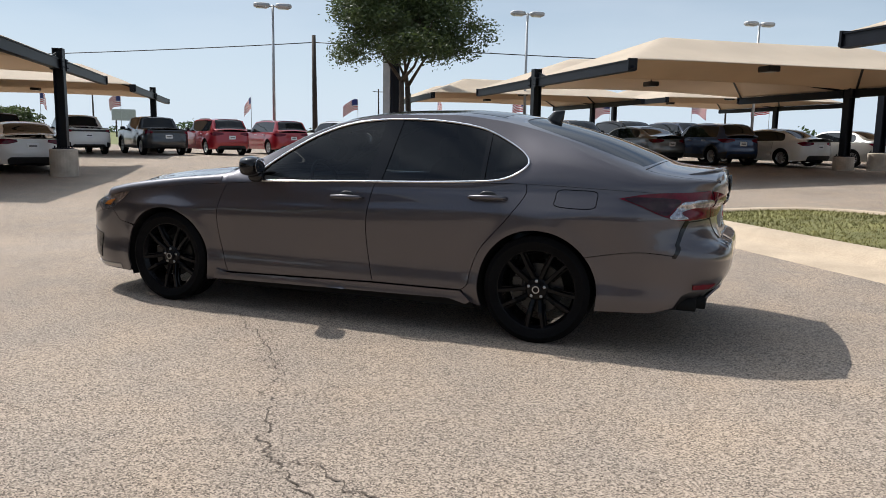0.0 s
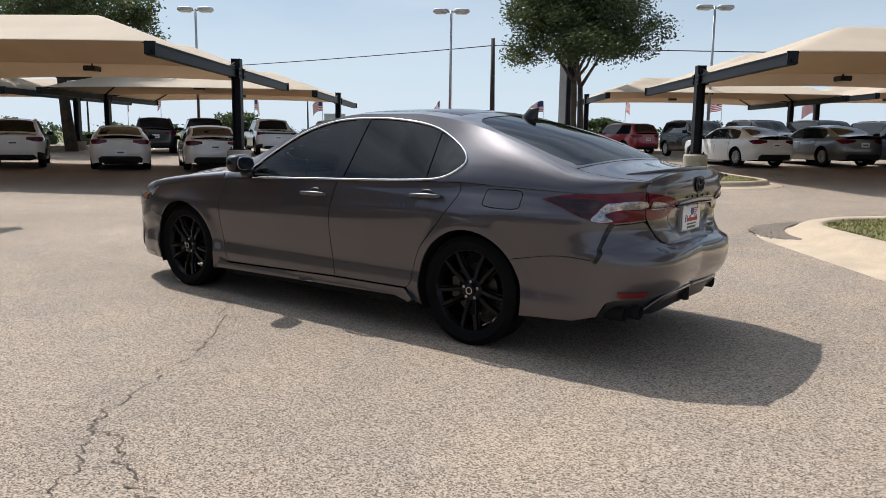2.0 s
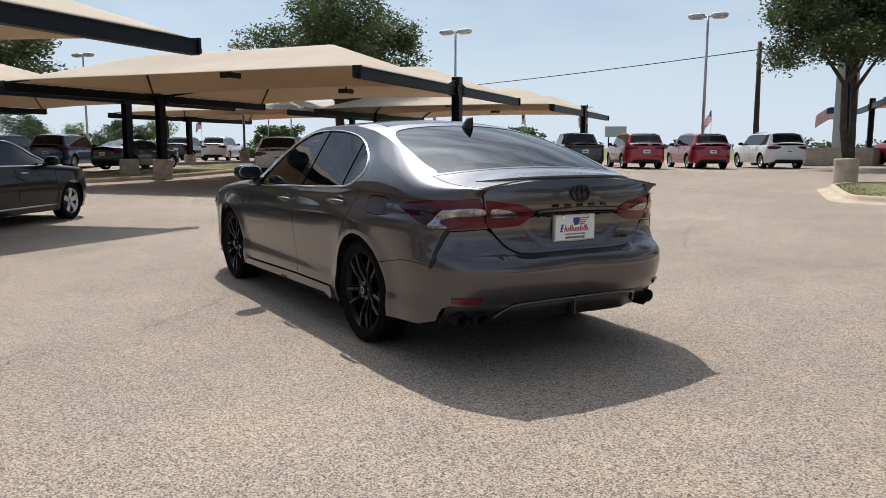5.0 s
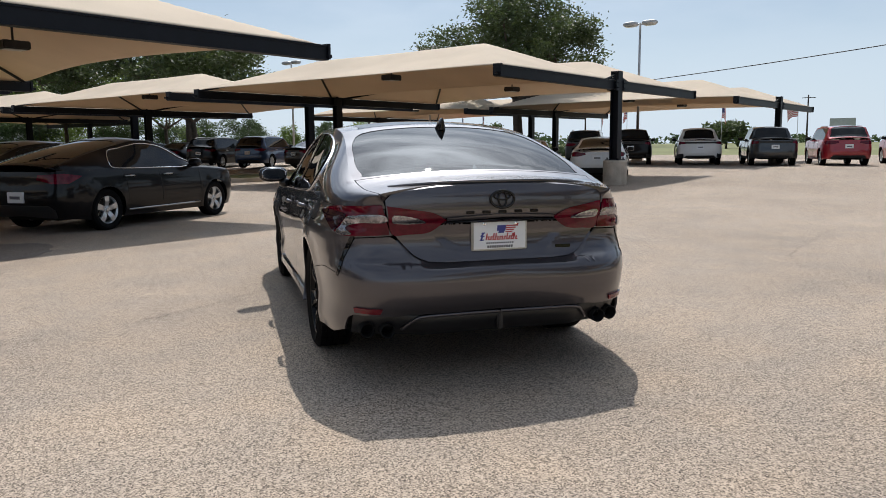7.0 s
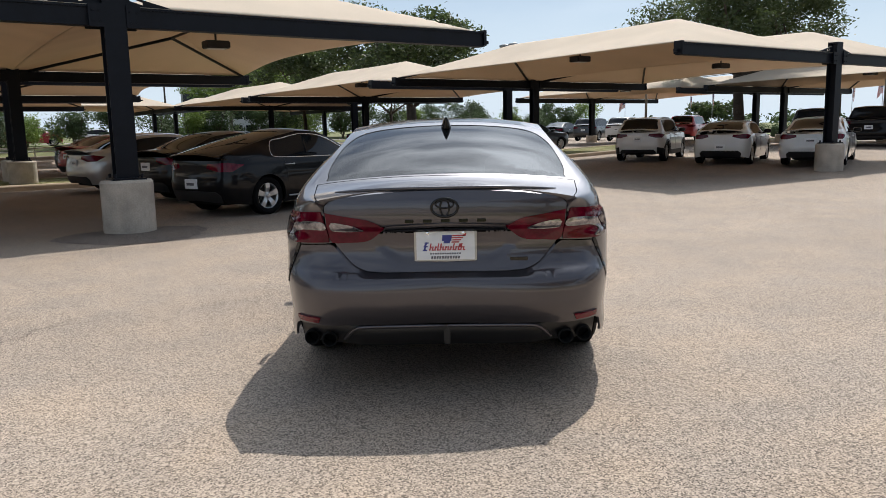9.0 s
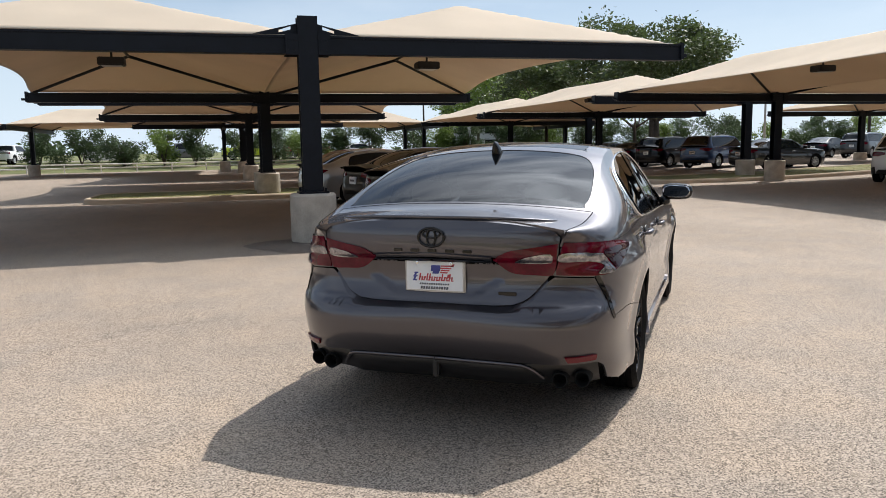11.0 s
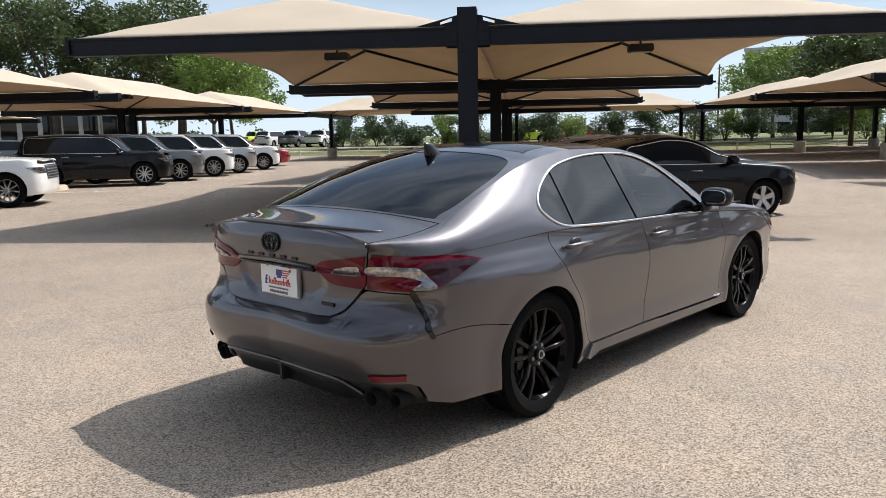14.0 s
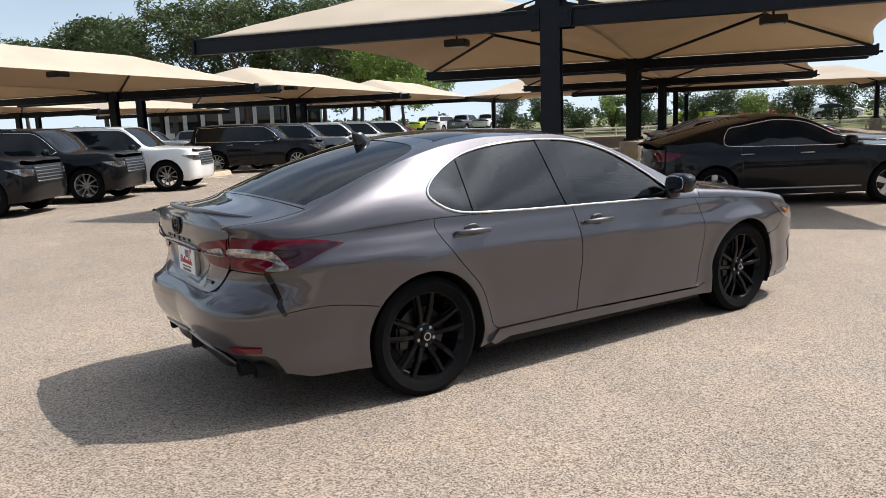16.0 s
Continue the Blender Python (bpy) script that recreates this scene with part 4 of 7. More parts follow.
        # handles
        for hx in (-0.108, -1.092):
            z0 = 0.846 if hx > -0.5 else 0.886
            handle = new("door_handle")
            handle.parent = car
            y0 = B.S(hx, z0).y
            bm = bmesh.new()
            tube(bm, [(hx + 0.125, s * (y0 + 0.010), z0 - 0.004), (hx + 0.10, s * (y0 + 0.036), z0), (hx, s * (y0 + 0.042), z0 + 0.003), (hx - 0.10, s * (y0 + 0.036), z0 + 0.002), (hx - 0.125, s * (y0 + 0.010), z0)], [0.008, 0.014, 0.016, 0.014, 0.008], 10)
            part("grip", bm, paint, handle, smooth=True)
            bm = bmesh.new()
            blob(bm, (hx, s * (y0 + 0.002), z0 + 0.004), (0.058, 0.009, 0.036), 2.2)
            part("recess", bm, M["satin_black"], handle, smooth=True)
        # mirror
        mirror = new("wing_mirror")
        mirror.parent = car
        bm = bmesh.new()
        blob(bm, (0.585, s * 0.985, 1.035), (0.075, 0.125, 0.062), 3.0)
        for v in bm.verts:
            v.co.x += 0.35 * (0.985 - abs(v.co.y)) + 0.25 * (v.co.z - 1.035) * 0
        part("shell", bm, M["gloss_black"], mirror, smooth=True)
        bm = bmesh.new()
        blob(bm, (0.588, s * 0.983, 1.010), (0.074, 0.118, 0.045), 2.6)
        for v in bm.verts:
            v.co.x += 0.35 * (0.983 - abs(v.co.y))
        part("lower_shell", bm, M["gloss_black"], mirror, smooth=True)
        bm = bmesh.new()
        blob(bm, (0.61, s * 0.89, 0.958), (0.06, 0.045, 0.042), 2.4)
        part("stalk", bm, M["gloss_black"], mirror, smooth=True)
        bm = bmesh.new()
        blob(bm, (0.508, s * 0.985, 1.035), (0.004, 0.105, 0.05), 3.0)
        for v in bm.verts:
            v.co.x += 0.35 * (0.985 - abs(v.co.y))
        part("mirror_glass", bm, M["mirror"], mirror, smooth=True)
        # lamps
        outer = spline([lamp_tip, (along(-2.0), 0.938), (along(-2.12), 0.952), (tail(0.80), 0.958), (tail(0.665), 0.966)], 5) + spline([(tail(0.632), 0.90), (tail(0.60), 0.835), (tail(0.595), 0.806)], 4) + spline([(tail(0.70), 0.800), (along(-2.25), 0.795), (along(-2.14), 0.820), (along(-2.02), 0.868)], 5)
        inner = spline([(tail(0.642), 0.962), (tail(0.50), 0.942), (tail(0.393), 0.924), (tail(0.312), 0.886)], 5) + spline([(tail(0.335), 0.858), (tail(0.395), 0.815), (tail(0.50), 0.806), (tail(0.578), 0.806), (tail(0.61), 0.86)], 4)
        lamp = sheet("tail_lamp", panel_data(B.S, outer, gap=0.002, lift=0.007, step=0.02, **tag), M["lamp_red"], car, "red and clear tail lamp")
        clear_band = spline([(tail(0.645), 0.912), (tail(0.74), 0.912), (along(-2.29), 0.905), (along(-2.235), 0.897), (along(-2.21), 0.850), (along(-2.185), 0.812), (along(-2.23), 0.802), (along(-2.29), 0.808), (tail(0.805), 0.84), (tail(0.75), 0.868), (tail(0.63), 0.878)], 3, True)
        sheet("clear_lens", panel_data(B.S, clear_band, lift=0.012, rim=0.005, step=0.02, **tag), M["lamp_clear"], lamp)
        smoke = spline([(along(-1.92), 0.911), (along(-2.02), 0.922), (along(-2.14), 0.920), (along(-2.225), 0.908), (along(-2.20), 0.860), (along(-2.17), 0.822), (along(-2.12), 0.834), (along(-2.02), 0.875)], 3, True)
        sheet("smoked_lens", panel_data(B.S, smoke, lift=0.0125, rim=0.005, step=0.02, **tag), M["lamp_smoke"], lamp)
        lamp = sheet("trunk_lamp", panel_data(B.S, inner, gap=0.002, lift=0.007, step=0.02, **tag), M["lamp_red"], car, "red and clear boot-lid lamp")
        band = spline([(tail(0.595), 0.912), (tail(0.50), 0.902), (tail(0.435), 0.886), (tail(0.425), 0.874), (tail(0.50), 0.866), (tail(0.585), 0.872)], 3, True)
        sheet("clear_lens", panel_data(B.S, band, lift=0.012, rim=0.005, step=0.02, **tag), M["lamp_clear"], lamp)
        sheet("side_vent", panel_data(B.S, vent, lift=0.004, rim=0.02, step=0.04, **tag), M["gloss_black"], car)
        refl = [(tail(0.775), 0.426), (tail(0.635), 0.426), (tail(0.645), 0.399), (tail(0.768), 0.399)]
        sheet("reflector", panel_data(B.S, refl, lift=0.010, rim=0.010, step=0.05, **tag), M["reflector_red"], car, "red bumper reflector")
        head = spline([(1.765, 0.80), (1.95, 0.77), (2.15, 0.722), (2.35, 0.672), (2.50, 0.640), (2.52, 0.600), (2.34, 0.604), (2.14, 0.632), (1.93, 0.676)], 4, True)
        head_lamp = sheet("headlamp", panel_data(B.S, [(p, min(z, B.shoulder(p) - 0.008)) for p, z in head], lift=0.006, step=0.05, **tag), M["lamp_clear"], car, "clear headlamp with an amber marker")
        amber = [(1.90, 0.740), (1.99, 0.722), (2.03, 0.696), (1.96, 0.694)]
        sheet("amber_marker", panel_data(B.S, amber, lift=0.012, rim=0.004, step=0.05, **tag), M["amber"], head_lamp)
        intake = [(B.nose(0.86), 0.46), (B.nose(0.74), 0.50), (B.nose(0.72), 0.30), (B.nose(0.84), 0.27)]
        sheet("front_intake", panel_data(B.S, intake, lift=0.004, step=0.05, **tag), M["gloss_black"], car)
        lip = [(B.nose(0.90), 0.235), (B.nose(0.62), 0.235), (B.nose(0.62), 0.205), (B.nose(0.90), 0.205)]
        sheet("lip_insert", panel_data(B.S, lip, lift=0.004, step=0.05, **tag), M["satin_metal"], car)
    # one-piece panels over both sides
    rear_low = [(tail(0.0), 0.392), (tail(0.50), 0.388), (tail(0.56), 0.380), (tail(0.775), 0.380), (tail(0.80), 0.36), (tail(0.815), 0.285), (along(-2.1), 0.250)]
    bumper = [(tail(0.0), 0.637), (tail(0.30), 0.640)] + spline([(tail(0.395), 0.645), (tail(0.475), 0.682), (tail(0.56), 0.776), (tail(0.592), 0.798)], 5) + [(along(-2.30), 0.786)] + bump_line[::-1] + [(r_hub - 0.372 * math.cos(radians(a)), 0.33 + 0.372 * math.sin(radians(a))) for a in range(34, -16, -4)] + rear_low[::-1]
    both = panel_data(B.S, bumper, gap=0.002, step=0.035, mirror="both")
    sheet("rear_bumper", both, paint, car)
    lid = [(tail(0.0), 0.655), (tail(0.30), 0.657)] + spline([(tail(0.39), 0.664), (tail(0.47), 0.70), (tail(0.558), 0.79), (tail(0.630), 0.90), (tail(0.652), 0.990)], 5) + [(tail(0.625), 1.020), (tail(0.55), 1.038), (tail(0.42), 1.054), (tail(0.30), 1.063), (tail(0.15), 1.069), (tail(0.0), 1.070)]

    def lid_form(p, z):
        """The boot lid's face: a sunk field round the plate under a proud upper edge."""
        v = B.S(p, z)
        w, deep = 0.235 + 1.43 * (min(z, 0.785) - 0.70), 1.0
        for d in ((w + 0.02 - abs(v.y)) / 0.08, (z - 0.675) / 0.06, (0.886 - z) / 0.020):
            d = min(1.0, max(0.0, d))
            deep *= d * d * (3 - 2 * d)
        v.x += 0.016 * deep
        return v

    sheet("boot_lid", panel_data(lid_form, lid, gap=0.002, step=0.02, mirror="both"), paint, car)
    sheet("boot_garnish", panel_data(B.S, [(tail(0.0), 0.908), (tail(0.31), 0.894), (tail(0.31), 0.884), (tail(0.0), 0.893)], lift=0.010, step=0.03, mirror="both"), M["paint_grey"], car)
    sheet("garnish_shadow_strip", panel_data(B.S, [(tail(0.0), 0.890), (tail(0.31), 0.882), (tail(0.31), 0.870), (tail(0.0), 0.877)], lift=0.017, step=0.012, mirror="both"), M["gloss_black"], car)
    top = lambda a, b: B.T(a, b)
    sheet("bonnet", panel_data(lambda a, b: B.T(a, b) + Vector((0, 0, 0.010 * math.exp(-((abs(b) - 0.40) / 0.045) ** 2) * min(1, max(0, (2.3 - a) / 0.5)))), [(t, -0.64) for t in np.linspace(2.30, 0.98, 20)] + [(t, 0.64) for t in np.linspace(0.98, 2.30, 20)], step=0.06), paint, car)
    rim_low = [B.S(p, B.shoulder(p)) for p in np.linspace(2.02, nose_end, 40)]
    rim_up = [B.E(t) for t in np.linspace(2.02, 2.30, 16)] + [B.T(2.30, b) for b in np.linspace(0.64, 0.0, 24)]
    ruled("nose_cap", rim_low, rim_up, paint, car, bulge=0.012)
    front_mesh = [(B.nose(0.0), 0.56), (B.nose(0.50), 0.575), (B.nose(0.58), 0.55), (B.nose(0.66), 0.30), (B.nose(0.60), 0.24), (B.nose(0.0), 0.24)]
    sheet("grille", panel_data(B.S, front_mesh, lift=0.006, mirror="both"), M["gloss_black"], car, "gloss black lower grille")
    # closing pieces of the tail
    step_low = [(y, 0.637 + 0.01 * y) for y in np.linspace(0, 0.34, 10)] + spline([(0.395, 0.645), (0.475, 0.682), (0.56, 0.776)], 6)
    step_top = [(y, 0.655 + 0.007 * y) for y in np.linspace(0, 0.34, 10)] + spline([(0.39, 0.664), (0.47, 0.70), (0.555, 0.79)], 6)
    shelf_out = [B.S(tail(y), z - 0.003) for y, z in step_low]
    shelf_in = [B.S(tail(y), z + 0.004) + Vector((0.012, 0, 0)) for y, z in step_top]
    shelf_mid = [a.lerp(b, 0.78) for a, b in zip(shelf_out, shelf_in)]
    ruled("bumper_shelf", shelf_out, shelf_mid, paint, car)
    ruled("boot_seal", shelf_mid, shelf_in, M["satin_black"], car)
    lid_top = [B.S(tail(y), z - 0.004) + Vector((0.002, 0, 0)) for y, z in spline([(0.0, 1.070), (0.15, 1.069), (0.30, 1.063), (0.42, 1.054), (0.55, 1.038), (0.625, 1.020), (0.652, 0.990), (0.645, 0.95)], 5)]
    deck_end = [B.T(-2.395, b) - Vector((0, 0, 0.002)) for b in np.linspace(0.0, 0.645, len(lid_top) - 8)] + [B.Gf(tail(0.655), f) for f in np.linspace(0.98, 0.0, 8)]
    ruled("boot_corner", lid_top, deck_end, paint, car)
    screen = spline([(0.88, -0.60), (0.90, -0.3), (0.90, 0.3), (0.88, 0.60), (0.5, 0.605), (0.14, 0.59), (0.12, 0.3), (0.12, -0.3), (0.14, -0.59), (0.5, -0.605)], 4, True)
    back = spline([(-1.225, -0.52), (-1.205, -0.25), (-1.205, 0.25), (-1.225, 0.52), (-1.40, 0.605), (-1.70, 0.615), (-1.93, 0.600), (-1.985, 0.55), (-1.985, 0.0), (-1.985, -0.55), (-1.93, -0.60), (-1.70, -0.615), (-1.40, -0.605)], 4, True)
    sun_roof = spline([(0.02, -0.50), (0.03, 0.0), (0.02, 0.50), (-0.05, 0.52), (-1.0, 0.52), (-1.07, 0.50), (-1.09, 0.0), (-1.07, -0.50), (-1.0, -0.52), (-0.05, -0.52)], 4, True)
    roof_half = half_with_openings(0.97, -2.005, 0.65, [screen, sun_roof, back])
    sheet("roof", join_data(*[panel_data(top, roof_half, step=0.07, rim=0.02, mirror=m) for m in sides]), paint, car)
    sheet("windscreen", panel_data(top, screen, lift=-0.004, rim=0.004, step=0.08, gap=0.002), M["glass"], car)
    sheet("rear_screen", panel_data(top, back, lift=-0.003, rim=0.004, step=0.08, gap=0.002), M["glass_dark"], car)
    sheet("glass_roof", panel_data(top, sun_roof, lift=0.001, rim=0.004, step=0.08, gap=0.002), M["gloss_black"], car, "black glass panoramic roof")
    deck = [(t, -0.645) for t in np.linspace(-2.012, -2.40, 10)] + [(t, 0.645) for t in np.linspace(-2.40, -2.012, 10)]
    sheet("boot_deck", panel_data(top, deck, step=0.06), paint, car)
    # lip spoiler
    bm = bmesh.new()
    rows, half = [], 0.575
    for k in range(41):
        y = -half + 2 * half * k / 40
        q = abs(y) / half
        edge = 1.088 - 0.030 * q ** 3
        x0, x1 = -2.20 + 0.03 * q ** 3, -2.432 + 0.17 * q ** 3
        deck_z = lambda x: B.T(x, min(0.65, y / B.edge_y(x) * 0.65)).z
        xm = x0 + (x1 - x0) * 0.55
        section = [(x0, deck_z(x0) - 0.003), (xm, deck_z(xm) * 0.45 + edge * 0.55 - 0.012), (x1 + 0.03, edge - 0.003), (x1 + 0.004, edge), (x1, edge - 0.006), (x1 + 0.006, edge - 0.020), (x1 + 0.035, min(edge - 0.024, deck_z(max(-2.39, x1 + 0.035)) - 0.004))]
        rows.append([bm.verts.new((x, y, z)) for x, z in section])
    for one, two in zip(rows, rows[1:]):
        for i in range(6):
            bm.faces.new((one[i], two[i], two[i + 1], one[i + 1]))
    bm.faces.new(rows[0]), bm.faces.new(rows[-1][::-1])
    bmesh.ops.recalc_face_normals(bm, faces=bm.faces[:])
    spoiler = part("lip_spoiler", bm, paint, car)
    for poly in spoiler.data.polygons:
        poly.use_smooth = len(poly.vertices) == 4
    bm = bmesh.new()
    pts = [(-2.420 + 0.17 * (abs(y) / half) ** 3, y, 1.088 - 0.030 * (abs(y) / half) ** 3 - 0.024) for y in np.linspace(-0.56, 0.56, 30)]
    tube(bm, pts, 0.004, 6)
    part("spoiler_edge", bm, M["gloss_black"], spoiler, smooth=True)
    # diffuser, exhausts
    bm = bmesh.new()
    rows = []
    for k in range(41):
        y = -0.78 + 1.56 * k / 40
        p = B.S(tail(abs(y)), 0.36)
        edge = min(1.0, max(0.0, (0.52 - abs(y)) / 0.09))
        fin = 0.012 * math.exp(-((abs(y) / 0.02) ** 2))
        rows.append([bm.verts.new((p.x + 0.03 + dx - fin, y, z)) for dx, z in ((0.0, 0.395), (-0.01 - 0.03 * edge, 0.375), (0.03 - 0.02 * edge, 0.315), (0.07 - 0.04 * edge, 0.262), (0.30, 0.225))])
    for one, two in zip(rows, rows[1:]):
        for i in range(4):
            bm.faces.new((one[i], two[i], two[i + 1], one[i + 1]))
    bmesh.ops.recalc_face_normals(bm, faces=bm.faces[:])
    diff = part("rear_diffuser", bm, M["satin_black"], car, "black ribbed rear diffuser", smooth=True)
    for s in (-1, 1):
        bm = bmesh.new()
        pts = [(B.S(tail(abs(y)), z).x - 0.004 + 0.035 * (0.39 - z) / 0.1, s * y, z) for y, z in ((0.0, 0.378), (0.20, 0.380), (0.40, 0.378), (0.46, 0.368), (0.50, 0.335), (0.535, 0.295))]
        tube(bm, spline(pts, 4), 0.011, 6)
        part("diffuser_trim", bm, paint, diff, smooth=True)
        for y in (0.615, 0.715):
            bm = bmesh.new()
            x0 = B.S(tail(y), 0.30).x - 0.01
            lathe(bm, [(0.034, 0.0), (0.040, 0.01), (0.040, 0.20), (0.036, 0.203), (0.033, 0.20), (0.033, 0.02)], 20, Matrix.Translation((x0 + 0.20, s * y, 0.297)) @ Matrix.Rotation(-math.pi / 2, 4, "Y"))
            part("exhaust_tip", bm, M["underbody"], car, "black round exhaust tip", smooth=True)
    for y in (0.0,):
        bm = bmesh.new()
        x0 = B.S(tail(abs(y)), 0.36).x
        box(bm, (x0 - 0.012, y - 0.016, 0.275), (x0 + 0.12, y + 0.016, 0.366), 0.008)
        part("diffuser_fin", bm, M["satin_black"], diff)
    # number plate
    px = B.S(tail(0.0), 0.787).x + 0.004
    plate = new("number_plate")
    plate.parent = car
    bm = bmesh.new()
    box(bm, (px - 0.010, -0.158, 0.704), (px + 0.012, 0.158, 0.871), 0.006)
    part("plate_frame", bm, M["satin_metal"], plate)
    bm = bmesh.new()
    box(bm, (px - 0.0145, -0.147, 0.716), (px - 0.010, 0.147, 0.860), 0.001)
    part("plate_sheet", bm, M["plate_white"], plate, "white plate with blue and red printed shapes")
    fx = px - 0.0165

    def print_bar(y0, y1, z0, z1, mat, slant=0.0):
        bm = bmesh.new()
        v = [bm.verts.new(c) for c in ((fx, y0, z0), (fx, y1, z0), (fx, y1 - slant, z1), (fx, y0 - slant, z1))]
        w = [bm.verts.new((fx + 0.003, c.co.y, c.co.z)) for c in v]
        bm.faces.new(v[::-1])
        for i in range(4):
            bm.faces.new((v[i], v[(i + 1) % 4], w[(i + 1) % 4], w[i]))
        bmesh.ops.recalc_face_normals(bm, faces=bm.faces[:])
        part("print_bar", bm, mat, plate)

    # a slanted script of plain strokes, a two-colour emblem above it and two fine lines below
    print_bar(0.116, 0.094, 0.762, 0.768, M["print_blue"], 0.002)
    print_bar(0.112, 0.102, 0.768, 0.782, M["print_blue"], 0.006)
    print_bar(0.112, 0.090, 0.782, 0.788, M["print_blue"], 0.002)
    print_bar(0.108, 0.098, 0.788, 0.800, M["print_blue"], 0.006)
    print_bar(0.106, 0.086, 0.800, 0.806, M["print_blue"], 0.002)
    y = 0.083
    for k, tall in enumerate((1, 0, 0, 1, 1, 0, 0, 0, 0, 1, 0, 0, 1, 0)):
        print_bar(y, y - 0.0065, 0.764, 0.800 if tall else 0.785, M["print_red"], 0.007 if tall else 0.004)
        if k % 2 == 0:
            print_bar(y - 0.0065, y - 0.013, 0.778, 0.784, M["print_red"], 0.001)
        else:
            print_bar(y - 0.0065, y - 0.013, 0.764, 0.769, M["print_red"], 0.001)
        y -= 0.0130
    print_bar(0.018, -0.030, 0.812, 0.842, M["print_blue"], 0.003)
    print_bar(0.010, -0.022, 0.800, 0.812, M["print_blue"], 0.003)
    for k in range(4):
        print_bar(-0.034 + 0.004 * (k % 2), -0.098 + 0.010 * k, 0.836 - 0.011 * k, 0.842 - 0.011 * k, M["print_red"], 0.002)
    print_bar(-0.088, -0.102, 0.836, 0.850, M["print_red"], 0.004)
    print_bar(-0.066, -0.078, 0.780, 0.798, M["print_red"], 0.004)
    for k in range(13):
        print_bar(0.078 - 0.0122 * k, 0.070 - 0.0122 * k, 0.744, 0.752, M["print_grey"])
    for k in range(11):
        print_bar(0.074 - 0.0135 * k, 0.0645 - 0.0135 * k, 0.722, 0.735, M["print_grey"], 0.002)
    for y in (-0.09, 0.09):
        bm = bmesh.new()
        lathe(bm, [(0.009, 0.0), (0.008, 0.004), (0.0, 0.005)], 10, Matrix.Translation((px - 0.014, y, 0.852)) @ Matrix.Rotation(-math.pi / 2, 4, "Y"))
        part("plate_screw", bm, M["chrome"], plate)
    # badge shapes
    bx = B.S(tail(0.0), 0.985).x - 0.006
    bm = bmesh.new()
    for ry, rz, wob in ((0.066, 0.046, 0.007), (0.022, 0.042, 0.005)):
        pts = [(bx, ry * math.cos(a), 0.985 + rz * math.sin(a)) for a in np.linspace(0, math.tau, 33)]
        tube(bm, pts, wob, 6, caps=False)
    pts = [(bx, 0.045 * math.cos(a), 1.002 + 0.020 * math.sin(a)) for a in np.linspace(0, math.tau, 25)]
    tube(bm, pts, 0.005, 6, caps=False)
    part("badge", bm, M["gloss_black"], car, "gloss black oval badge", smooth=True)
    for k in range(5):
        y = 0.178 - 0.090 * k
        bm = bmesh.new()
        x0 = B.S(tail(abs(y)), 0.918).x
        box(bm, (x0 - 0.007, y - 0.022, 0.911), (x0 + 0.01, y + 0.022, 0.926), 0.002)
        part("lettering_bar", bm, M["gloss_black"], car)
    bm = bmesh.new()
    x0 = B.S(tail(0.37), 0.715).x
    box(bm, (x0 - 0.006, -0.415, 0.706), (x0 + 0.012, -0.325, 0.724), 0.002)
    part("trim_badge", bm, M["gloss_black"], car)
    # shark fin
    bm = bmesh.new()
    rows = []
    for k in range(9):
        f = k / 8
        x0, x1 = -1.185 - 0.085 * f ** 0.8, -1.335 - 0.012 * f
        zz = 1.385 + (0.075) * f - (0.02 if k == 0 else 0)
        w = 0.032 * (1 - f) ** 0.7 + 0.004
        base = B.T(-1.26, 0).z
        rows.append([bm.verts.new((x0 + (x1 - x0) * (0.5 - 0.5 * math.cos(a)), w * math.sin(a) * (1 if a < math.pi else 1), base - 0.012 + 0.078 * f)) for a in [math.tau * i / 14 for i in range(14)]])
    for one, two in zip(rows, rows[1:]):
        for i in range(14):
            bm.faces.new((one[i], one[(i + 1) % 14], two[(i + 1) % 14], two[i]))
    bm.faces.new(rows[-1])
    bmesh.ops.recalc_face_normals(bm, faces=bm.faces[:])
    part("shark_fin_aerial", bm, M["gloss_black"], car, "dark shark-fin roof aerial", smooth=True)
    # inner shell, floor and cabin
    liner = [panel_data(B.S, [(0.98, 0.22), (-1.02, 0.22)] + B.arc(r_hub, -12, 192, 24, 0.39) + [(-1.82, 0.25), (along(-2.1), 0.45), (along(-2.1), 0.90), (-2.0, 0.92), (0.9, 0.88)], lift=-0.055, rim=0, step=0.12, mirror=m) for m in ("none", "right")]
    bm = bmesh.new()
    for x0, x1, w in ((1.03, -1.03, 0.80), (2.2, 1.0, 0.50), (-1.0, -2.25, 0.50)):
        box(bm, (min(x0, x1), -w, 0.17 if x0 > -0.9 else 0.25), (max(x0, x1), w, 0.30))
    box(bm, (-1.0, -0.74, 0.20), (0.9, 0.74, 0.36))
    part("underbody", bm, M["underbody"], car)
    for shell in liner:
        sheet("inner_shell", shell, M["underbody"], car)
    bm = bmesh.new()
    box(bm, (0.55, -0.72, 0.55), (0.95, 0.72, 0.93), 0.04)
    part("dashboard", bm, M["plastic"], car)
    bm = bmesh.new()
    box(bm, (-2.0, -0.62, 0.80), (-1.32, 0.62, 0.955), 0.02)
    part("parcel_shelf", bm, M["plastic"], car)
    bm = bmesh.new()
    pts = [(0.36 + 0.06 * math.sin(a), 0.36 + 0.18 * math.cos(a), 0.885 + 0.17 * math.sin(a)) for a in np.linspace(0, math.tau, 29)]
    tube(bm, pts, 0.014, 8, caps=False)
    blob(bm, (0.40, 0.36, 0.875), (0.03, 0.07, 0.06), 2.4)
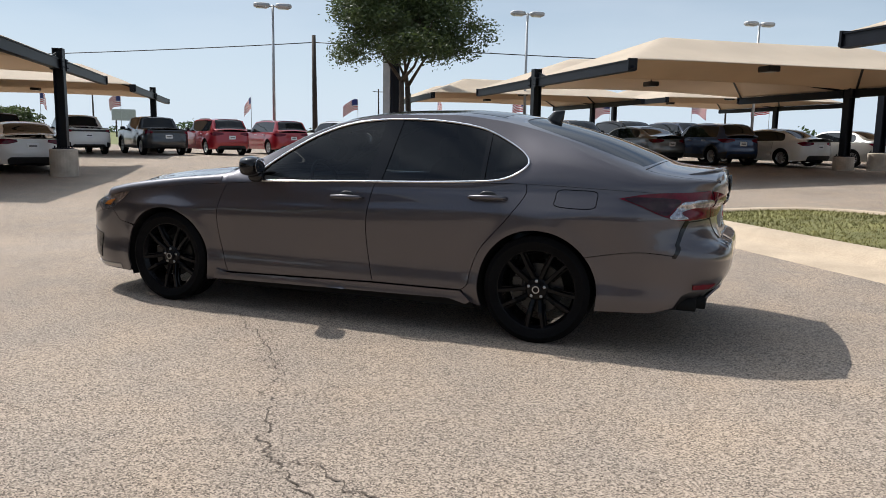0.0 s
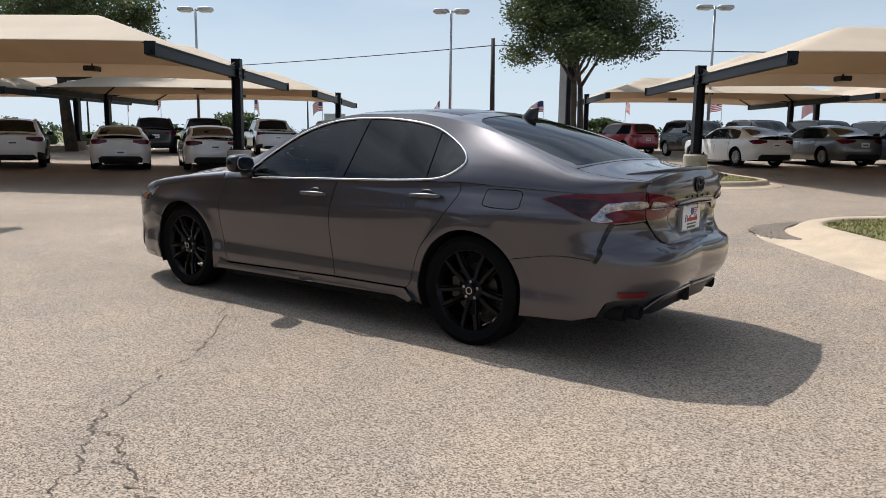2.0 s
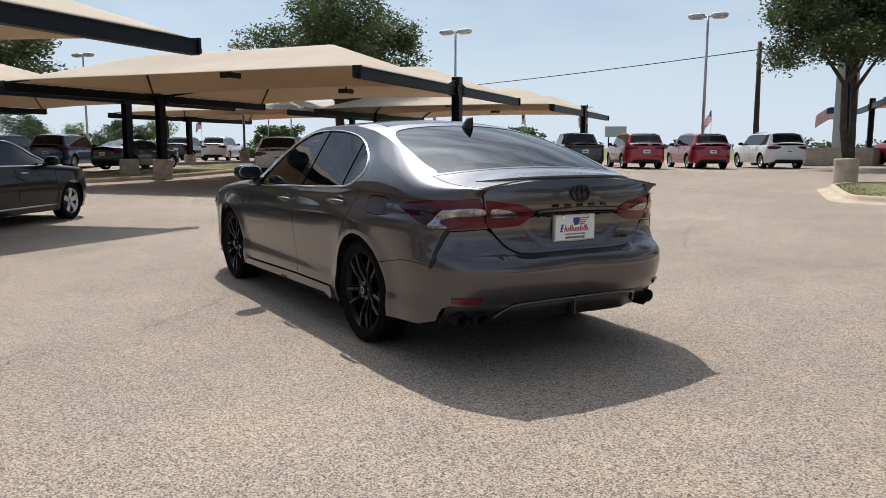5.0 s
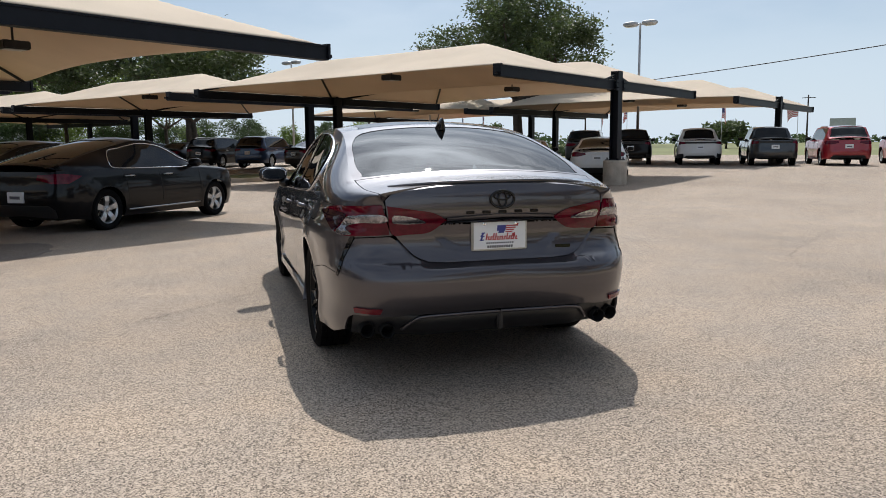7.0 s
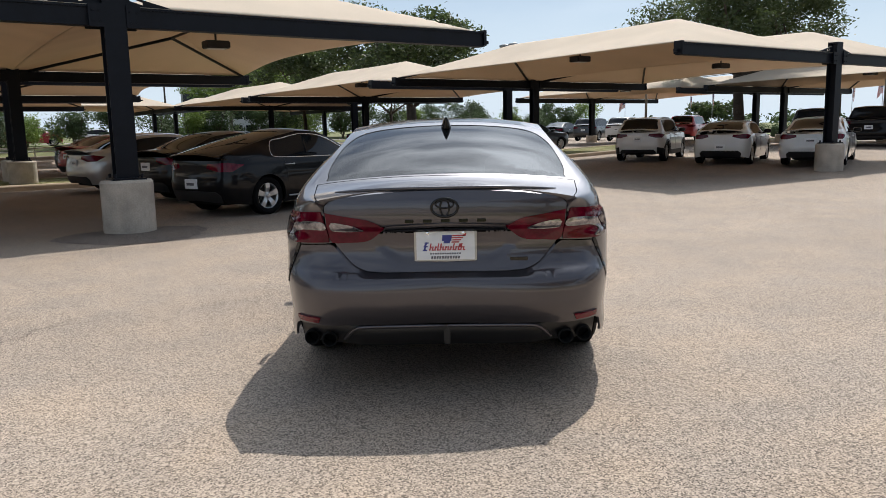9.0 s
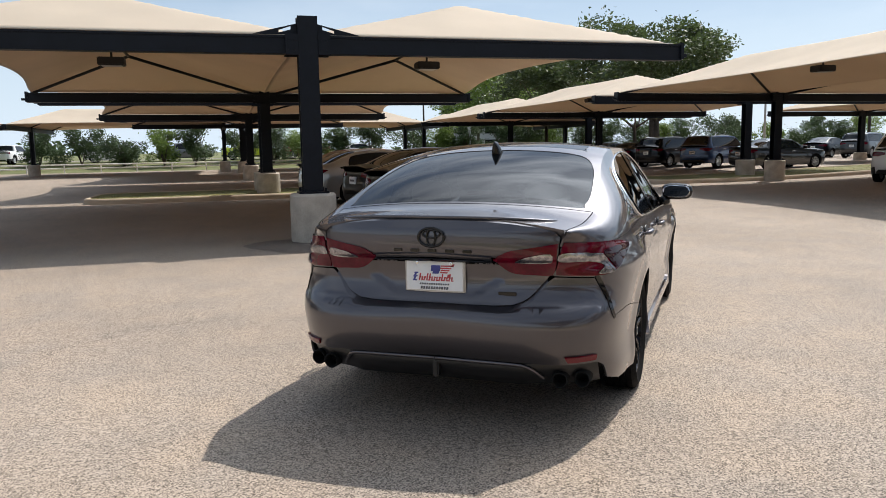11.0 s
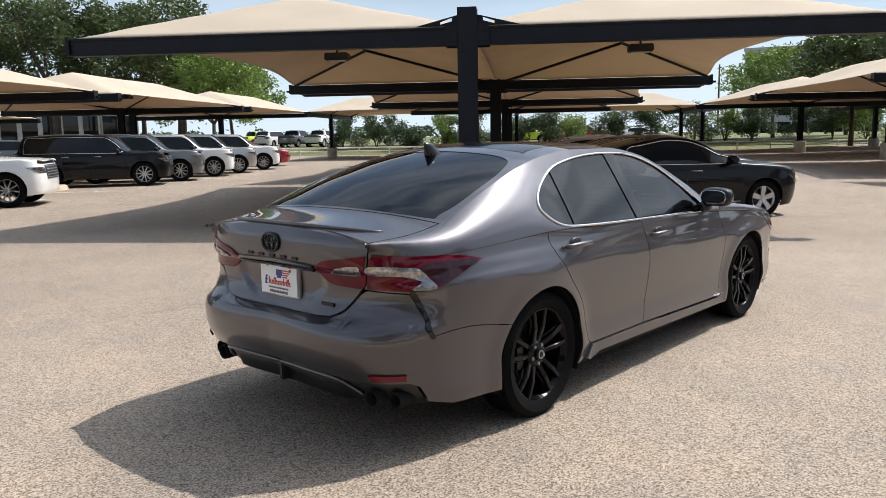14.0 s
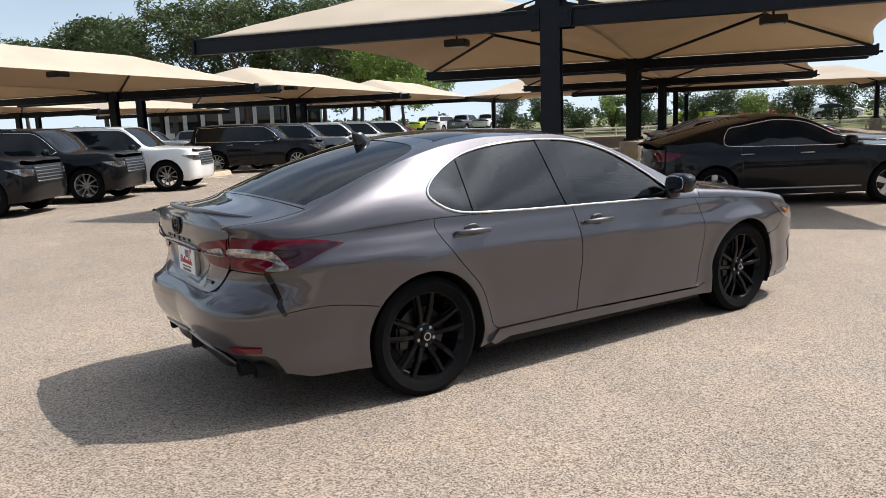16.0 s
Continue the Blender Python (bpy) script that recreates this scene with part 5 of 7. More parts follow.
    part("steering_wheel", bm, M["plastic"], car, smooth=True)
    for y in (-0.36, 0.36):
        for x, back_only in ((-0.15, False), (-1.02, False)):
            seat = new("seat")
            seat.parent = car
            bm = bmesh.new()
            blob(bm, (x, y, 0.50), (0.28, 0.25, 0.10), 3.2)
            part("cushion", bm, M["seat"], seat, smooth=True)
            bm = bmesh.new()
            blob(bm, (x - 0.30, y, 0.78), (0.085, 0.245, 0.34), 3.0)
            for v in bm.verts:
                v.co.x -= 0.30 * (v.co.z - 0.5)
            part("backrest", bm, M["seat"], seat, smooth=True)
            bm = bmesh.new()
            blob(bm, (x - 0.475, y, 1.165 if x > -0.5 else 1.13), (0.05, 0.13, 0.085), 2.8)
            part("headrest", bm, M["seat"], seat, smooth=True)
    bm = bmesh.new()
    box(bm, (-1.62, -0.09, 1.135), (-1.60, 0.09, 1.16), 0.005)
    part("brake_light", bm, M["lamp_red"], car)
    for x in (f_hub, r_hub):
        for s in (-1, 1):
            wheel("wheel", 0.333, 0.225, 0.254, "multi", M["rim_black"], car, x, s * 0.792, 0.333, s)
    return car


grey_saloon()


# ---- parked cars ----
M["window_black"] = material("smoked_window", (0.010, 0.012, 0.014), 0.03, patch=0.1, Specular_IOR_Level=0.35)
PAINTS = {
    "white": car_paint("white_lacquer", (0.72, 0.72, 0.71), 0.1, 0.35, 0.0),
    "black": material("black_lacquer", (0.004, 0.004, 0.005), 0.3, patch=0.05, coat=0.4, Specular_IOR_Level=0.1),
    "charcoal": car_paint("charcoal_lacquer", (0.030, 0.033, 0.038), 0.2, 0.3, 0.5),
    "silver": car_paint("silver_lacquer", (0.46, 0.46, 0.45), 0.25, 0.3, 0.7),
    "grey": car_paint("grey_lacquer", (0.16, 0.165, 0.17), 0.25, 0.3, 0.6),
    "red": car_paint("red_lacquer", (0.30, 0.010, 0.020), 0.2, 0.3, 0.3),
    "blue": car_paint("blue_lacquer", (0.008, 0.032, 0.10), 0.2, 0.3, 0.4),
    "navy": car_paint("navy_lacquer", (0.010, 0.018, 0.045), 0.2, 0.3, 0.4),
    "yellow": car_paint("lime_lacquer", (0.55, 0.65, 0.02), 0.1, 0.35, 0.0),
}


def parked_car(kind, L, W, H, wb, fo, belt, hood, r_wheel, low, hood_len, screen_len, roof_back, glass_back, deck, side_back, rim="ten", rim_mat="rim_silver", rails=False, cladding=False, grille=False, roof_in=0.70, n_rear=3.8, chrome=False, name="car", category="car"):
    """A road car seen from some way off: shell with open wheel arches and window openings, glass, lamps, wheels."""
    hw, front = W / 2, wb / 2 + fo
    rear = front - L
    cowl, hub_z = front - hood_len, r_wheel
    top_f, roof_e, glass_e = cowl - screen_len, rear + roof_back, rear + glass_back
    hood_f = min(0.5, hood_len * 0.45)
    drop = 0.45 if grille or kind == "pickup" else 1.0
    B = Body(hw, front, rear, (wb / 2, -wb / 2), hub_z, r_wheel + 0.045,
             tuck=((0.15, 0.07), (0.36, 0.018), (belt * 0.62, 0.0), (belt * 0.82, 0.012), (belt, 0.05), (belt + 0.12, 0.10)),
             rear_lean=((0.2, 0.14), (0.42, 0.02), (0.55, 0.0), (belt * 0.75, 0.03), (belt, 0.06), (belt + 0.15, 0.12)),
             front_lean=((0.2, 0.10), (0.35, 0.02), (0.55, 0.0), (hood * 0.78, 0.03), (hood, 0.16)),
             shoulder=((front + 0.1, hood - 0.34 * drop), (front - 0.25, hood - 0.24 * drop), (front - hood_f, hood - 0.13 * drop), (cowl, belt - 0.05), (0.0, belt), (rear + 0.7, belt + 0.01), (rear + 0.2, min(belt, deck - 0.06)), (rear - 0.2, min(belt, deck - 0.07))),
             edge_y=((front - 0.02, hw * 0.55), (front - 0.25, hw * 0.78), (front - hood_f, hw * 0.84), (cowl, hw * 0.86), (top_f, hw * (roof_in + 0.03)), ((top_f + roof_e) / 2, hw * roof_in), (roof_e, hw * roof_in), (glass_e, hw * (roof_in + 0.06)), (rear + 0.02, hw * (roof_in + 0.03))),
             edge_z=((front - 0.02, hood - 0.20 * drop), (front - 0.25, hood - 0.10 * drop), (front - hood_f, hood - 0.045), (cowl, hood + 0.005), (top_f, H - 0.085), ((top_f + roof_e) / 2, H - 0.055), (roof_e, H - 0.10), (glass_e, deck - 0.02), (rear + 0.02, deck - 0.05)),
             crown=((front - 0.02, hood - 0.16 * drop), (front - 0.25, hood - 0.05 * drop), (front - hood_f, hood), (cowl, hood + 0.03), (top_f, H - 0.03), ((top_f + roof_e) / 2, H), (roof_e, H - 0.045), (glass_e, deck + 0.03), (rear + 0.02, deck)),
             bow=((front, 0.02), (cowl + 0.3, 0.0), (cowl, 0.12), (top_f, 0.06), ((top_f + roof_e) / 2, 0.0), (roof_e, -0.02), (glass_e, -0.05), (rear, -0.02)),
             round_k=((front, 0.5), (cowl, 0.45), (cowl - 0.3, 0.05), (rear + side_back + 0.1, 0.05), (rear + side_back - 0.25, 0.35), (rear, 0.4)), n_rear=n_rear, n_front=4.6 if grille or kind == "pickup" else 3.2, rear_from=0.8, front_from=0.7 if grille or kind == "pickup" else 0.9)
    car = tagged(new(name), category=category)
    nose0, tail0, R = B.nose(0.0), B.tail(0.0), B.arch
    d = math.degrees(math.asin(min(0.95, (hub_z - low) / R)))
    flank = B.top_line(nose0, tail0, 44) + [(tail0, low + 0.08), (B.tail(hw * 0.8), low + 0.05)] + B.arc(-wb / 2, 180 + d, -d) + B.arc(wb / 2, 180 + d, -d) + [(B.nose(hw * 0.8), low + 0.02), (nose0, low + 0.02)]
    end_t, start_t = rear + 0.03, front - 0.04
    as_f = lambda t, z: (t, 0.5 * (z - B.shoulder(t)) / max(0.02, B.edge_z(t) - B.shoulder(t)))
    re = rear + side_back
    a0 = cowl - 0.30
    low_pts = [(a0, belt + 0.035), ((a0 + re) * 0.5, belt + 0.035), (re + 0.22, belt + 0.05), (re + 0.02, belt + 0.10)]
    ts = np.linspace(re + 0.12, a0, 9)
    up_pts = [(t, max(B.edge_z(t) - 0.05, belt + 0.10)) for t in ts]
    dlo = spline(low_pts + up_pts, 3, True)
    dlo_f = [as_f(*p) for p in dlo]
    Gm = lambda a, b: B.Gf(a, b * 2)
    strip = [(t, 0.0) for t in np.linspace(start_t, end_t, 34)] + [(t, 0.5) for t in np.linspace(end_t, start_t, 34)]
    screen = spline([(cowl - 0.06, -0.58), (cowl - 0.04, 0.0), (cowl - 0.06, 0.58), ((cowl + top_f) / 2, 0.59), (top_f + 0.06, 0.56), (top_f + 0.04, 0.0), (top_f + 0.06, -0.56), ((cowl + top_f) / 2, -0.59)], 4, True)
    back = spline([(roof_e - 0.04, -0.52), (roof_e - 0.03, 0.0), (roof_e - 0.04, 0.52), ((roof_e + glass_e) / 2, 0.58), (glass_e + 0.03, 0.57), (glass_e + 0.02, 0.0), (glass_e + 0.03, -0.57), ((roof_e + glass_e) / 2, -0.58)], 4, True)
    st = 0.13
    white = PAINTS["white"]
    for m in ("none", "right"):
        sheet("body_side", panel_data(B.S, flank, step=st, mirror=m), white, car)
        sheet("cabin_side", panel_data(Gm, strip, [dlo_f], step=st, mirror=m), white, car)
    top = half_with_openings(start_t, end_t, 0.65, [screen, back])
    sheet("body_top", join_data(*[panel_data(B.T, top, step=st, mirror=m) for m in ("none", "right")]), white, car)
    for m in ("none", "right"):
        sheet("side_glass", panel_data(Gm, dlo_f, lift=-0.008, rim=0, step=st, mirror=m), M["window_black"], car)
        s = 1 if m == "none" else -1
        if chrome:
            trim_tube("window_trim", [Vector((p.x, s * (p.y + 0.002), p.z)) for p in (Gm(*q) for q in dlo_f)], 0.008, M["chrome"], car)
            if kind == "hatch":
                bm = bmesh.new()
                tube(bm, [Vector((t, s * (B.S(t, low + 0.10).y + 0.004), low + 0.10)) for t in np.linspace(wb / 2 - 0.45, -wb / 2 + 0.45, 9)], 0.016, 6)
                part("sill_strip", bm, M["satin_metal"], car, smooth=True)
        lamp = [(B.along(rear + 0.42), deck - 0.17), (B.tail(hw * 0.86), deck - 0.13), (B.tail(hw * 0.45), deck - 0.15), (B.tail(hw * 0.42), deck - 0.22), (B.tail(hw * 0.70), deck - 0.28), (B.tail(hw * 0.9), deck - 0.28)]
        if kind == "pickup":
            lamp = [(B.tail(hw * 0.97), deck - 0.10), (B.tail(hw * 0.62), deck - 0.12), (B.tail(hw * 0.62), deck - 0.20), (B.tail(hw * 0.80), deck - 0.22), (B.tail(hw * 0.97), deck - 0.26)]
        sheet("tail_lamp", panel_data(B.S, lamp, lift=0.008, step=st, mirror=m), M["lamp_red"], car)
        head = [(B.along(front - 0.38), hood - 0.22), (B.nose(hw * 0.80), hood - 0.22), (B.nose(hw * 0.56), hood - 0.24), (B.nose(hw * 0.56), hood - 0.36), (B.nose(hw * 0.85), hood - 0.36)]
        head = [(p, min(z, B.shoulder(p) - 0.02)) for p, z in head]
        sheet("headlamp", panel_data(B.S, head, lift=0.008, step=st, mirror=m), M["lamp_clear"], car)
        if cladding:
            clad = [(B.tail(hw * 0.75), 0.52), (-wb / 2 - R - 0.03, 0.46)] + B.arc(-wb / 2, 160, 20, 16, R + 0.07) + [(-wb / 2 + R + 0.05, 0.40), (wb / 2 - R - 0.05, 0.40)] + B.arc(wb / 2, 160, 20, 16, R + 0.07) + [(wb / 2 + R + 0.05, 0.46), (B.nose(hw * 0.8), 0.48), (B.nose(hw * 0.8), low + 0.04)] + B.arc(wb / 2, -d, 180 + d) + B.arc(-wb / 2, -d, 180 + d) + [(B.tail(hw * 0.75), low + 0.06)]
            sheet("cladding", panel_data(B.S, clad, lift=0.008, step=st, mirror=m), M["plastic"], car)
        mirror_t = cowl - 0.36
        y0 = B.S(mirror_t, belt).y
        bm = bmesh.new()
        blob(bm, (mirror_t, s * (y0 + 0.12), belt + 0.075), (0.08, 0.12, 0.075), 2.8, 12)
        blob(bm, (mirror_t + 0.02, s * (y0 + 0.0), belt + 0.02), (0.06, 0.06, 0.03), 2.4, 10)
        part("wing_mirror", bm, M["satin_black"] if cladding else PAINTS["black"], car, smooth=True)
        for hx in (0.05, -wb * 0.32):
            y1 = B.S(hx, belt - 0.10).y
            bm = bmesh.new()
            tube(bm, [(hx + 0.11, s * (y1 + 0.005), belt - 0.105), (hx + 0.08, s * (y1 + 0.035), belt - 0.10), (hx - 0.08, s * (y1 + 0.035), belt - 0.10), (hx - 0.11, s * (y1 + 0.005), belt - 0.105)], 0.012, 8)
            part("door_handle", bm, M["satin_metal"], car, smooth=True)
        if rails:
            bm = bmesh.new()
            tube(bm, [(t, s * (B.edge_y(t) - 0.05), B.edge_z(t) + (0.035 if 0.12 < k < 0.88 else -0.01)) for k, t in ((k, top_f - 0.15 + (roof_e + 0.1 - top_f + 0.15) * k) for k in np.linspace(0, 1, 14))], 0.018, 8)
            part("roof_rail", bm, M["satin_metal"], car, smooth=True)
        # the lines where doors meet the body
        for t0 in (cowl - 0.12, -0.12, -wb * 0.5 + 0.42):
            pts = [B.S(t0 + 0.02 * math.sin(5 * z), z) + Vector((0, 0.0015, 0)) for z in np.linspace(0.40, B.shoulder(t0), 8)]
            bm = bmesh.new()
            tube(bm, [Vector((p.x, s * p.y, p.z)) for p in pts], 0.004, 4)
            part("door_seam", bm, M["satin_black"], car)
    lower = [(B.tail(0.0), 0.43), (B.tail(hw * 0.62), 0.43), (B.tail(hw * 0.72), 0.36), (B.tail(hw * 0.72), low + 0.05), (B.tail(0.0), low + 0.08)]
    sheet("lower_bumper", panel_data(B.S, lower, lift=0.010, step=st, mirror="both"), M["plastic"], car)
    if grille:
        g = [(B.nose(0.0), hood - 0.17), (B.nose(hw * 0.55), hood - 0.18), (B.nose(hw * 0.52), hood - 0.50), (B.nose(0.0), hood - 0.50)]
        sheet("grille", panel_data(B.S, g, lift=0.012, step=st, mirror="both"), M["satin_black"], car)
        for k in range(5):
            z = hood - 0.21 - 0.065 * k
            bm = bmesh.new()
            tube(bm, [B.S(B.nose(abs(y) * hw), z) * 1.0 * 1 if y >= 0 else Vector((B.S(B.nose(-y * hw), z).x, -B.S(B.nose(-y * hw), z).y, z)) for y in np.linspace(-0.50, 0.50, 13)], 0.011, 6)
            for v in bm.verts:
                v.co.x += 0.015
            part("grille_bar", bm, M["satin_metal"], car, smooth=True)
    else:
        g = [(B.nose(0.0), hood - 0.34), (B.nose(hw * 0.5), hood - 0.34), (B.nose(hw * 0.42), 0.38), (B.nose(0.0), 0.36)]
        sheet("grille", panel_data(B.S, g, lift=0.008, step=st, mirror="both"), M["satin_black"], car)
    sheet("windscreen", panel_data(B.T, screen, lift=-0.008, rim=0, step=st), M["window_black"], car)
    sheet("rear_glass", panel_data(B.T, back, lift=-0.008, rim=0, step=st), M["window_black"], car)
    zp = 0.80 if kind in ("suv", "pickup") else 0.55 if kind == "hatch" else 0.74
    px = B.S(tail0, zp).x
    bm = bmesh.new()
    box(bm, (px - 0.022, -0.155, zp - 0.08), (px + 0.02, 0.155, zp + 0.08), 0.006)
    part("number_plate", bm, M["plate_white"], car)
    bm = bmesh.new()
    box(bm, (px - 0.0245, -0.10, zp - 0.025), (px - 0.02, 0.10, zp + 0.02), 0.001)
    part("plate_print", bm, M["print_grey"], car)
    bm = bmesh.new()
    box(bm, (rear + 0.28, -hw * 0.55, low), (front - 0.28, hw * 0.55, belt * 0.75))
    box(bm, (-wb / 2 + R + 0.05, -hw * 0.86, low), (wb / 2 - R - 0.05, hw * 0.86, belt * 0.8))
    part("underbody", bm, M["underbody"], car)
    if kind == "pickup":
        bm = bmesh.new()
        box(bm, (rear + 0.02, -hw * 0.70, deck - 0.20), (rear + 0.05, hw * 0.70, deck - 0.12), 0.01)
        part("tailgate_step", bm, M["satin_black"], car)
    for x in (wb / 2, -wb / 2):
        for s in (-1, 1):
            wheel("wheel", r_wheel, 0.22, r_wheel * 0.70, rim, M[rim_mat], car, x, s * (hw - 0.13), r_wheel, s)
    BACK[car], HUB[car] = -rear, wb / 2
    return car


BACK, HUB = {}, {}


def park(car, label, paint, u, v, turn=0.0, by="middle", group="parked cars"):
    """Stands a copy of a car at (u, v) of the lot's grid, in a colour of its own. by: which point of it stands there."""
    shift = {"middle": 0.0, "back": BACK[car], "hub": -HUB[car]}[by]
    a = radians(turn)
    ob = copy_thing(car, lot(u + shift * math.cos(a), v + shift * math.sin(a), 0, turn))
    tagged(ob, label, group=group)
    for o in ob.children:
        if o.name.startswith(("body_side", "body_top", "cabin_side")):
            o.material_slots[0].link = "OBJECT"
            o.material_slots[0].material = PAINTS[paint]
    return ob


fastback = parked_car("hatch", 4.47, 1.82, 1.45, 2.70, 0.88, 0.93, 0.93, 0.318, 0.19, 1.20, 1.05, 1.55, 0.10, 1.03, 1.02, rim="five", chrome=True, roof_in=0.69, name="fastback_car")
saloon = parked_car("saloon", 4.68, 1.81, 1.43, 2.72, 0.90, 0.93, 0.93, 0.325, 0.19, 1.28, 0.95, 1.35, 0.42, 1.06, 0.98, rim="ten", roof_in=0.70, name="parked_saloon")
hatch = parked_car("hatch", 4.24, 1.80, 1.40, 2.65, 0.86, 0.94, 0.93, 0.335, 0.18, 1.20, 0.85, 0.95, 0.10, 1.08, 0.80, rim="five", roof_in=0.68, name="parked_hatchback")
crossover = parked_car("suv", 4.20, 1.80, 1.57, 2.60, 0.84, 1.02, 1.04, 0.34, 0.24, 1.10, 0.75, 0.62, 0.16, 1.12, 0.50, rim="ten", rails=True, cladding=True, roof_in=0.72, name="parked_crossover")
suv = parked_car("suv", 4.62, 1.87, 1.67, 2.75, 0.90, 1.06, 1.08, 0.355, 0.25, 1.18, 0.80, 0.58, 0.16, 1.16, 0.48, rim="ten", rails=True, roof_in=0.74, name="parked_suv")
big_suv = parked_car("suv", 4.78, 1.98, 1.74, 2.90, 0.80, 1.10, 1.14, 0.395, 0.27, 1.22, 0.76, 0.40, 0.14, 1.16, 0.34, rim="ten", rails=True, grille=True, roof_in=0.80, name="large_suv", chrome=True)
pickup = parked_car("pickup", 4.97, 1.90, 1.69, 3.00, 0.92, 1.08, 1.09, 0.375, 0.28, 1.20, 0.80, 1.62, 1.42, 1.16, 1.68, rim="ten", cladding=True, roof_in=0.72, name="pickup_truck", category="pickup")
PATTERNS = (fastback, saloon, hatch, crossover, suv, big_suv, pickup)

ROW = 23
park(fastback, "black fastback hybrid hatchback with silver five-spoke wheels", "black", 3.42, 1.93, 18)
park(saloon, "black saloon parked in the shade beside a hatchback", "black", 1.35, 4.5, 16, "back")
park(saloon, "silver saloon with red tail lamps under a canopy", "silver", 0.7, 8.5, 12, "back")
park(saloon, "dark red saloon parked behind a grassy median", "red", 1.6, 15.4, 18, "back")
park(saloon, "black saloon parked beside a red suv", "black", 2.0, 18.8, 18, "back")
park(crossover, "white crossover with black cladding and roof rails", "white", 18.7, 6.8, ROW + 3, "back")
park(hatch, "white hatchback with a black lower bumper", "white", 18.65, 3.4, ROW, "back")
park(saloon, "white saloon parked nose-out under a shade canopy", "white", 18.7, 0.45, ROW, "back")
park(saloon, "charcoal saloon parked behind a grassy median", "charcoal", 21.5, 18.2, 4, "back")
park(suv, "blue suv parked in a shaded row", "blue", 21.4, 21.6, ROW, "back")
park(suv, "black suv parked in a shaded row", "black", 20.8, 25.0, ROW, "back")
park(saloon, "black saloon in a shaded row of cars", "black", 20.6, 28.0, ROW, "back")
park(saloon, "charcoal saloon at the end of a shaded row", "charcoal", 20.8, 31.6, ROW, "back")
park(suv, "charcoal suv parked beside black pickup", "charcoal", 29.6, 6.6, ROW, "back")
park(pickup, "black pickup truck with a black tailgate", "black", 29.6, 4.2, ROW, "back")
park(pickup, "white pickup truck with a black roof", "white", 30.3, 1.2, ROW, "back")
park(pickup, "dark green-grey pickup truck with a soft bed cover", "charcoal", 30.2, -2.0, ROW, "back")
park(suv, "red suv parked in the open sun", "red", 31.2, -4.6, ROW, "back")
park(suv, "red suv at the end of the sunny row", "red", 32.6, -7.4, ROW, "back")
park(suv, "white suv parked beyond a shade tree", "white", 33.0, -10.6, ROW, "back")
park(suv, "white suv parked in the far shaded row", "white", 38.2, 25.6, ROW, "back")
park(suv, "red suv parked in the far shaded row", "red", 39.0, 20.8, ROW, "back")
park(suv, "charcoal suv parked in the far shaded row", "charcoal", 38.2, 28.8, ROW, "back")
park(saloon, "black saloon parked in the far shaded row", "black", 38.0, 32.0, ROW, "back")
park(suv, "red suv with silver wheels beside a grassy island", "red", 38.6, -16.3, 24)
park(saloon, "white saloon with silver wheels under a canopy", "white", 21.6, -18.0, 16, "back")
park(saloon, "silver-grey saloon under a canopy", "grey", 21.4, -20.9, 12, "back")
park(crossover, "dark blue crossover with a plate on its tailgate", "blue", 20.3, -23.2, 4, "back")
park(saloon, "pearl white saloon under a canopy", "white", 19.6, -26.0, 14, "back")
park(saloon, "beige-grey saloon under a canopy", "silver", 19.6, -29.2, 14, "back")
for v, paint in ((-18.0, "black"), (-20.9, "charcoal"), (-23.8, "black"), (-26.8, "navy"), (-29.6, "black")):
    park(suv, f"{paint} suv in the row behind the saloons", paint, 30.5, v, 190)
for v, paint in ((-22.5, "black"), (-25.5, "white"), (-28.5, "grey")):
    park(saloon, f"{paint} saloon in the far row", paint, 44.5, v)
park(big_suv, "black large suv with a chrome grille", "black", -11.0, -0.3, ROW - 3, "hub")
park(big_suv, "black large suv with bright alloy wheels", "black", -11.3, 2.5, ROW - 3, "hub")
park(big_suv, "white large suv with a chrome grille", "white", -11.35, 5.3, ROW - 3, "hub")
park(big_suv, "long black luxury suv with a bright side strip", "black", -12.0, 13.1, ROW - 3, "hub")
for v, paint in ((15.6, "grey"), (18.7, "white"), (21.4, "silver"), (24.7, "white")):
    park(big_suv, f"{paint} large suv in a row facing the aisle", paint, -11.9, v, ROW - 3, "hub")
park(saloon, "red saloon at the end of a row", "red", -12.8, 29.0, ROW - 3, "hub")
for u, v, paint, kind in ((-27.0, 6.5, "black", suv), (-27.3, 9.6, "grey", suv), (-27.0, 15.5, "charcoal", big_suv), (-27.2, 18.6, "silver", suv), (-27.4, 21.8, "black", big_suv), (-27.2, 25.0, "white", suv), (-27.4, 31.0, "grey", suv)):
    park(kind, f"{paint} suv in the shaded row behind", paint, u, v, ROW - 3, "hub")
for u, v, turn, paint, kind, words in ((-24.3, 64.0, 75, "white", suv, "white suv on the road beyond the shrubs"), (-21.6, 63.0, 80, "grey", pickup, "grey pickup truck on the road beyond the shrubs"), (-19.0, 63.0, 80, "white", pickup, "white pickup truck on the road beyond the shrubs"), (-26.9, 67.0, 60, "yellow", pickup, "lime yellow pickup truck beyond the shrubs"), (-4.5, 64.0, 0, "grey", pickup, "grey pickup truck beyond a white rail"), (-11.0, 64.0, 0, "white", suv, "white off-roader beyond a white rail"), (1.2, 64.0, 0, "yellow", pickup, "lime yellow pickup truck on the road"), (6.9, 65.0, 0, "red", big_suv, "dark red suv on the road beyond the bank"), (12.3, 64.0, 0, "white", saloon, "white saloon on the road beyond the bank")):
    park(kind, words, paint, u, v, turn, group="cars on the far road")
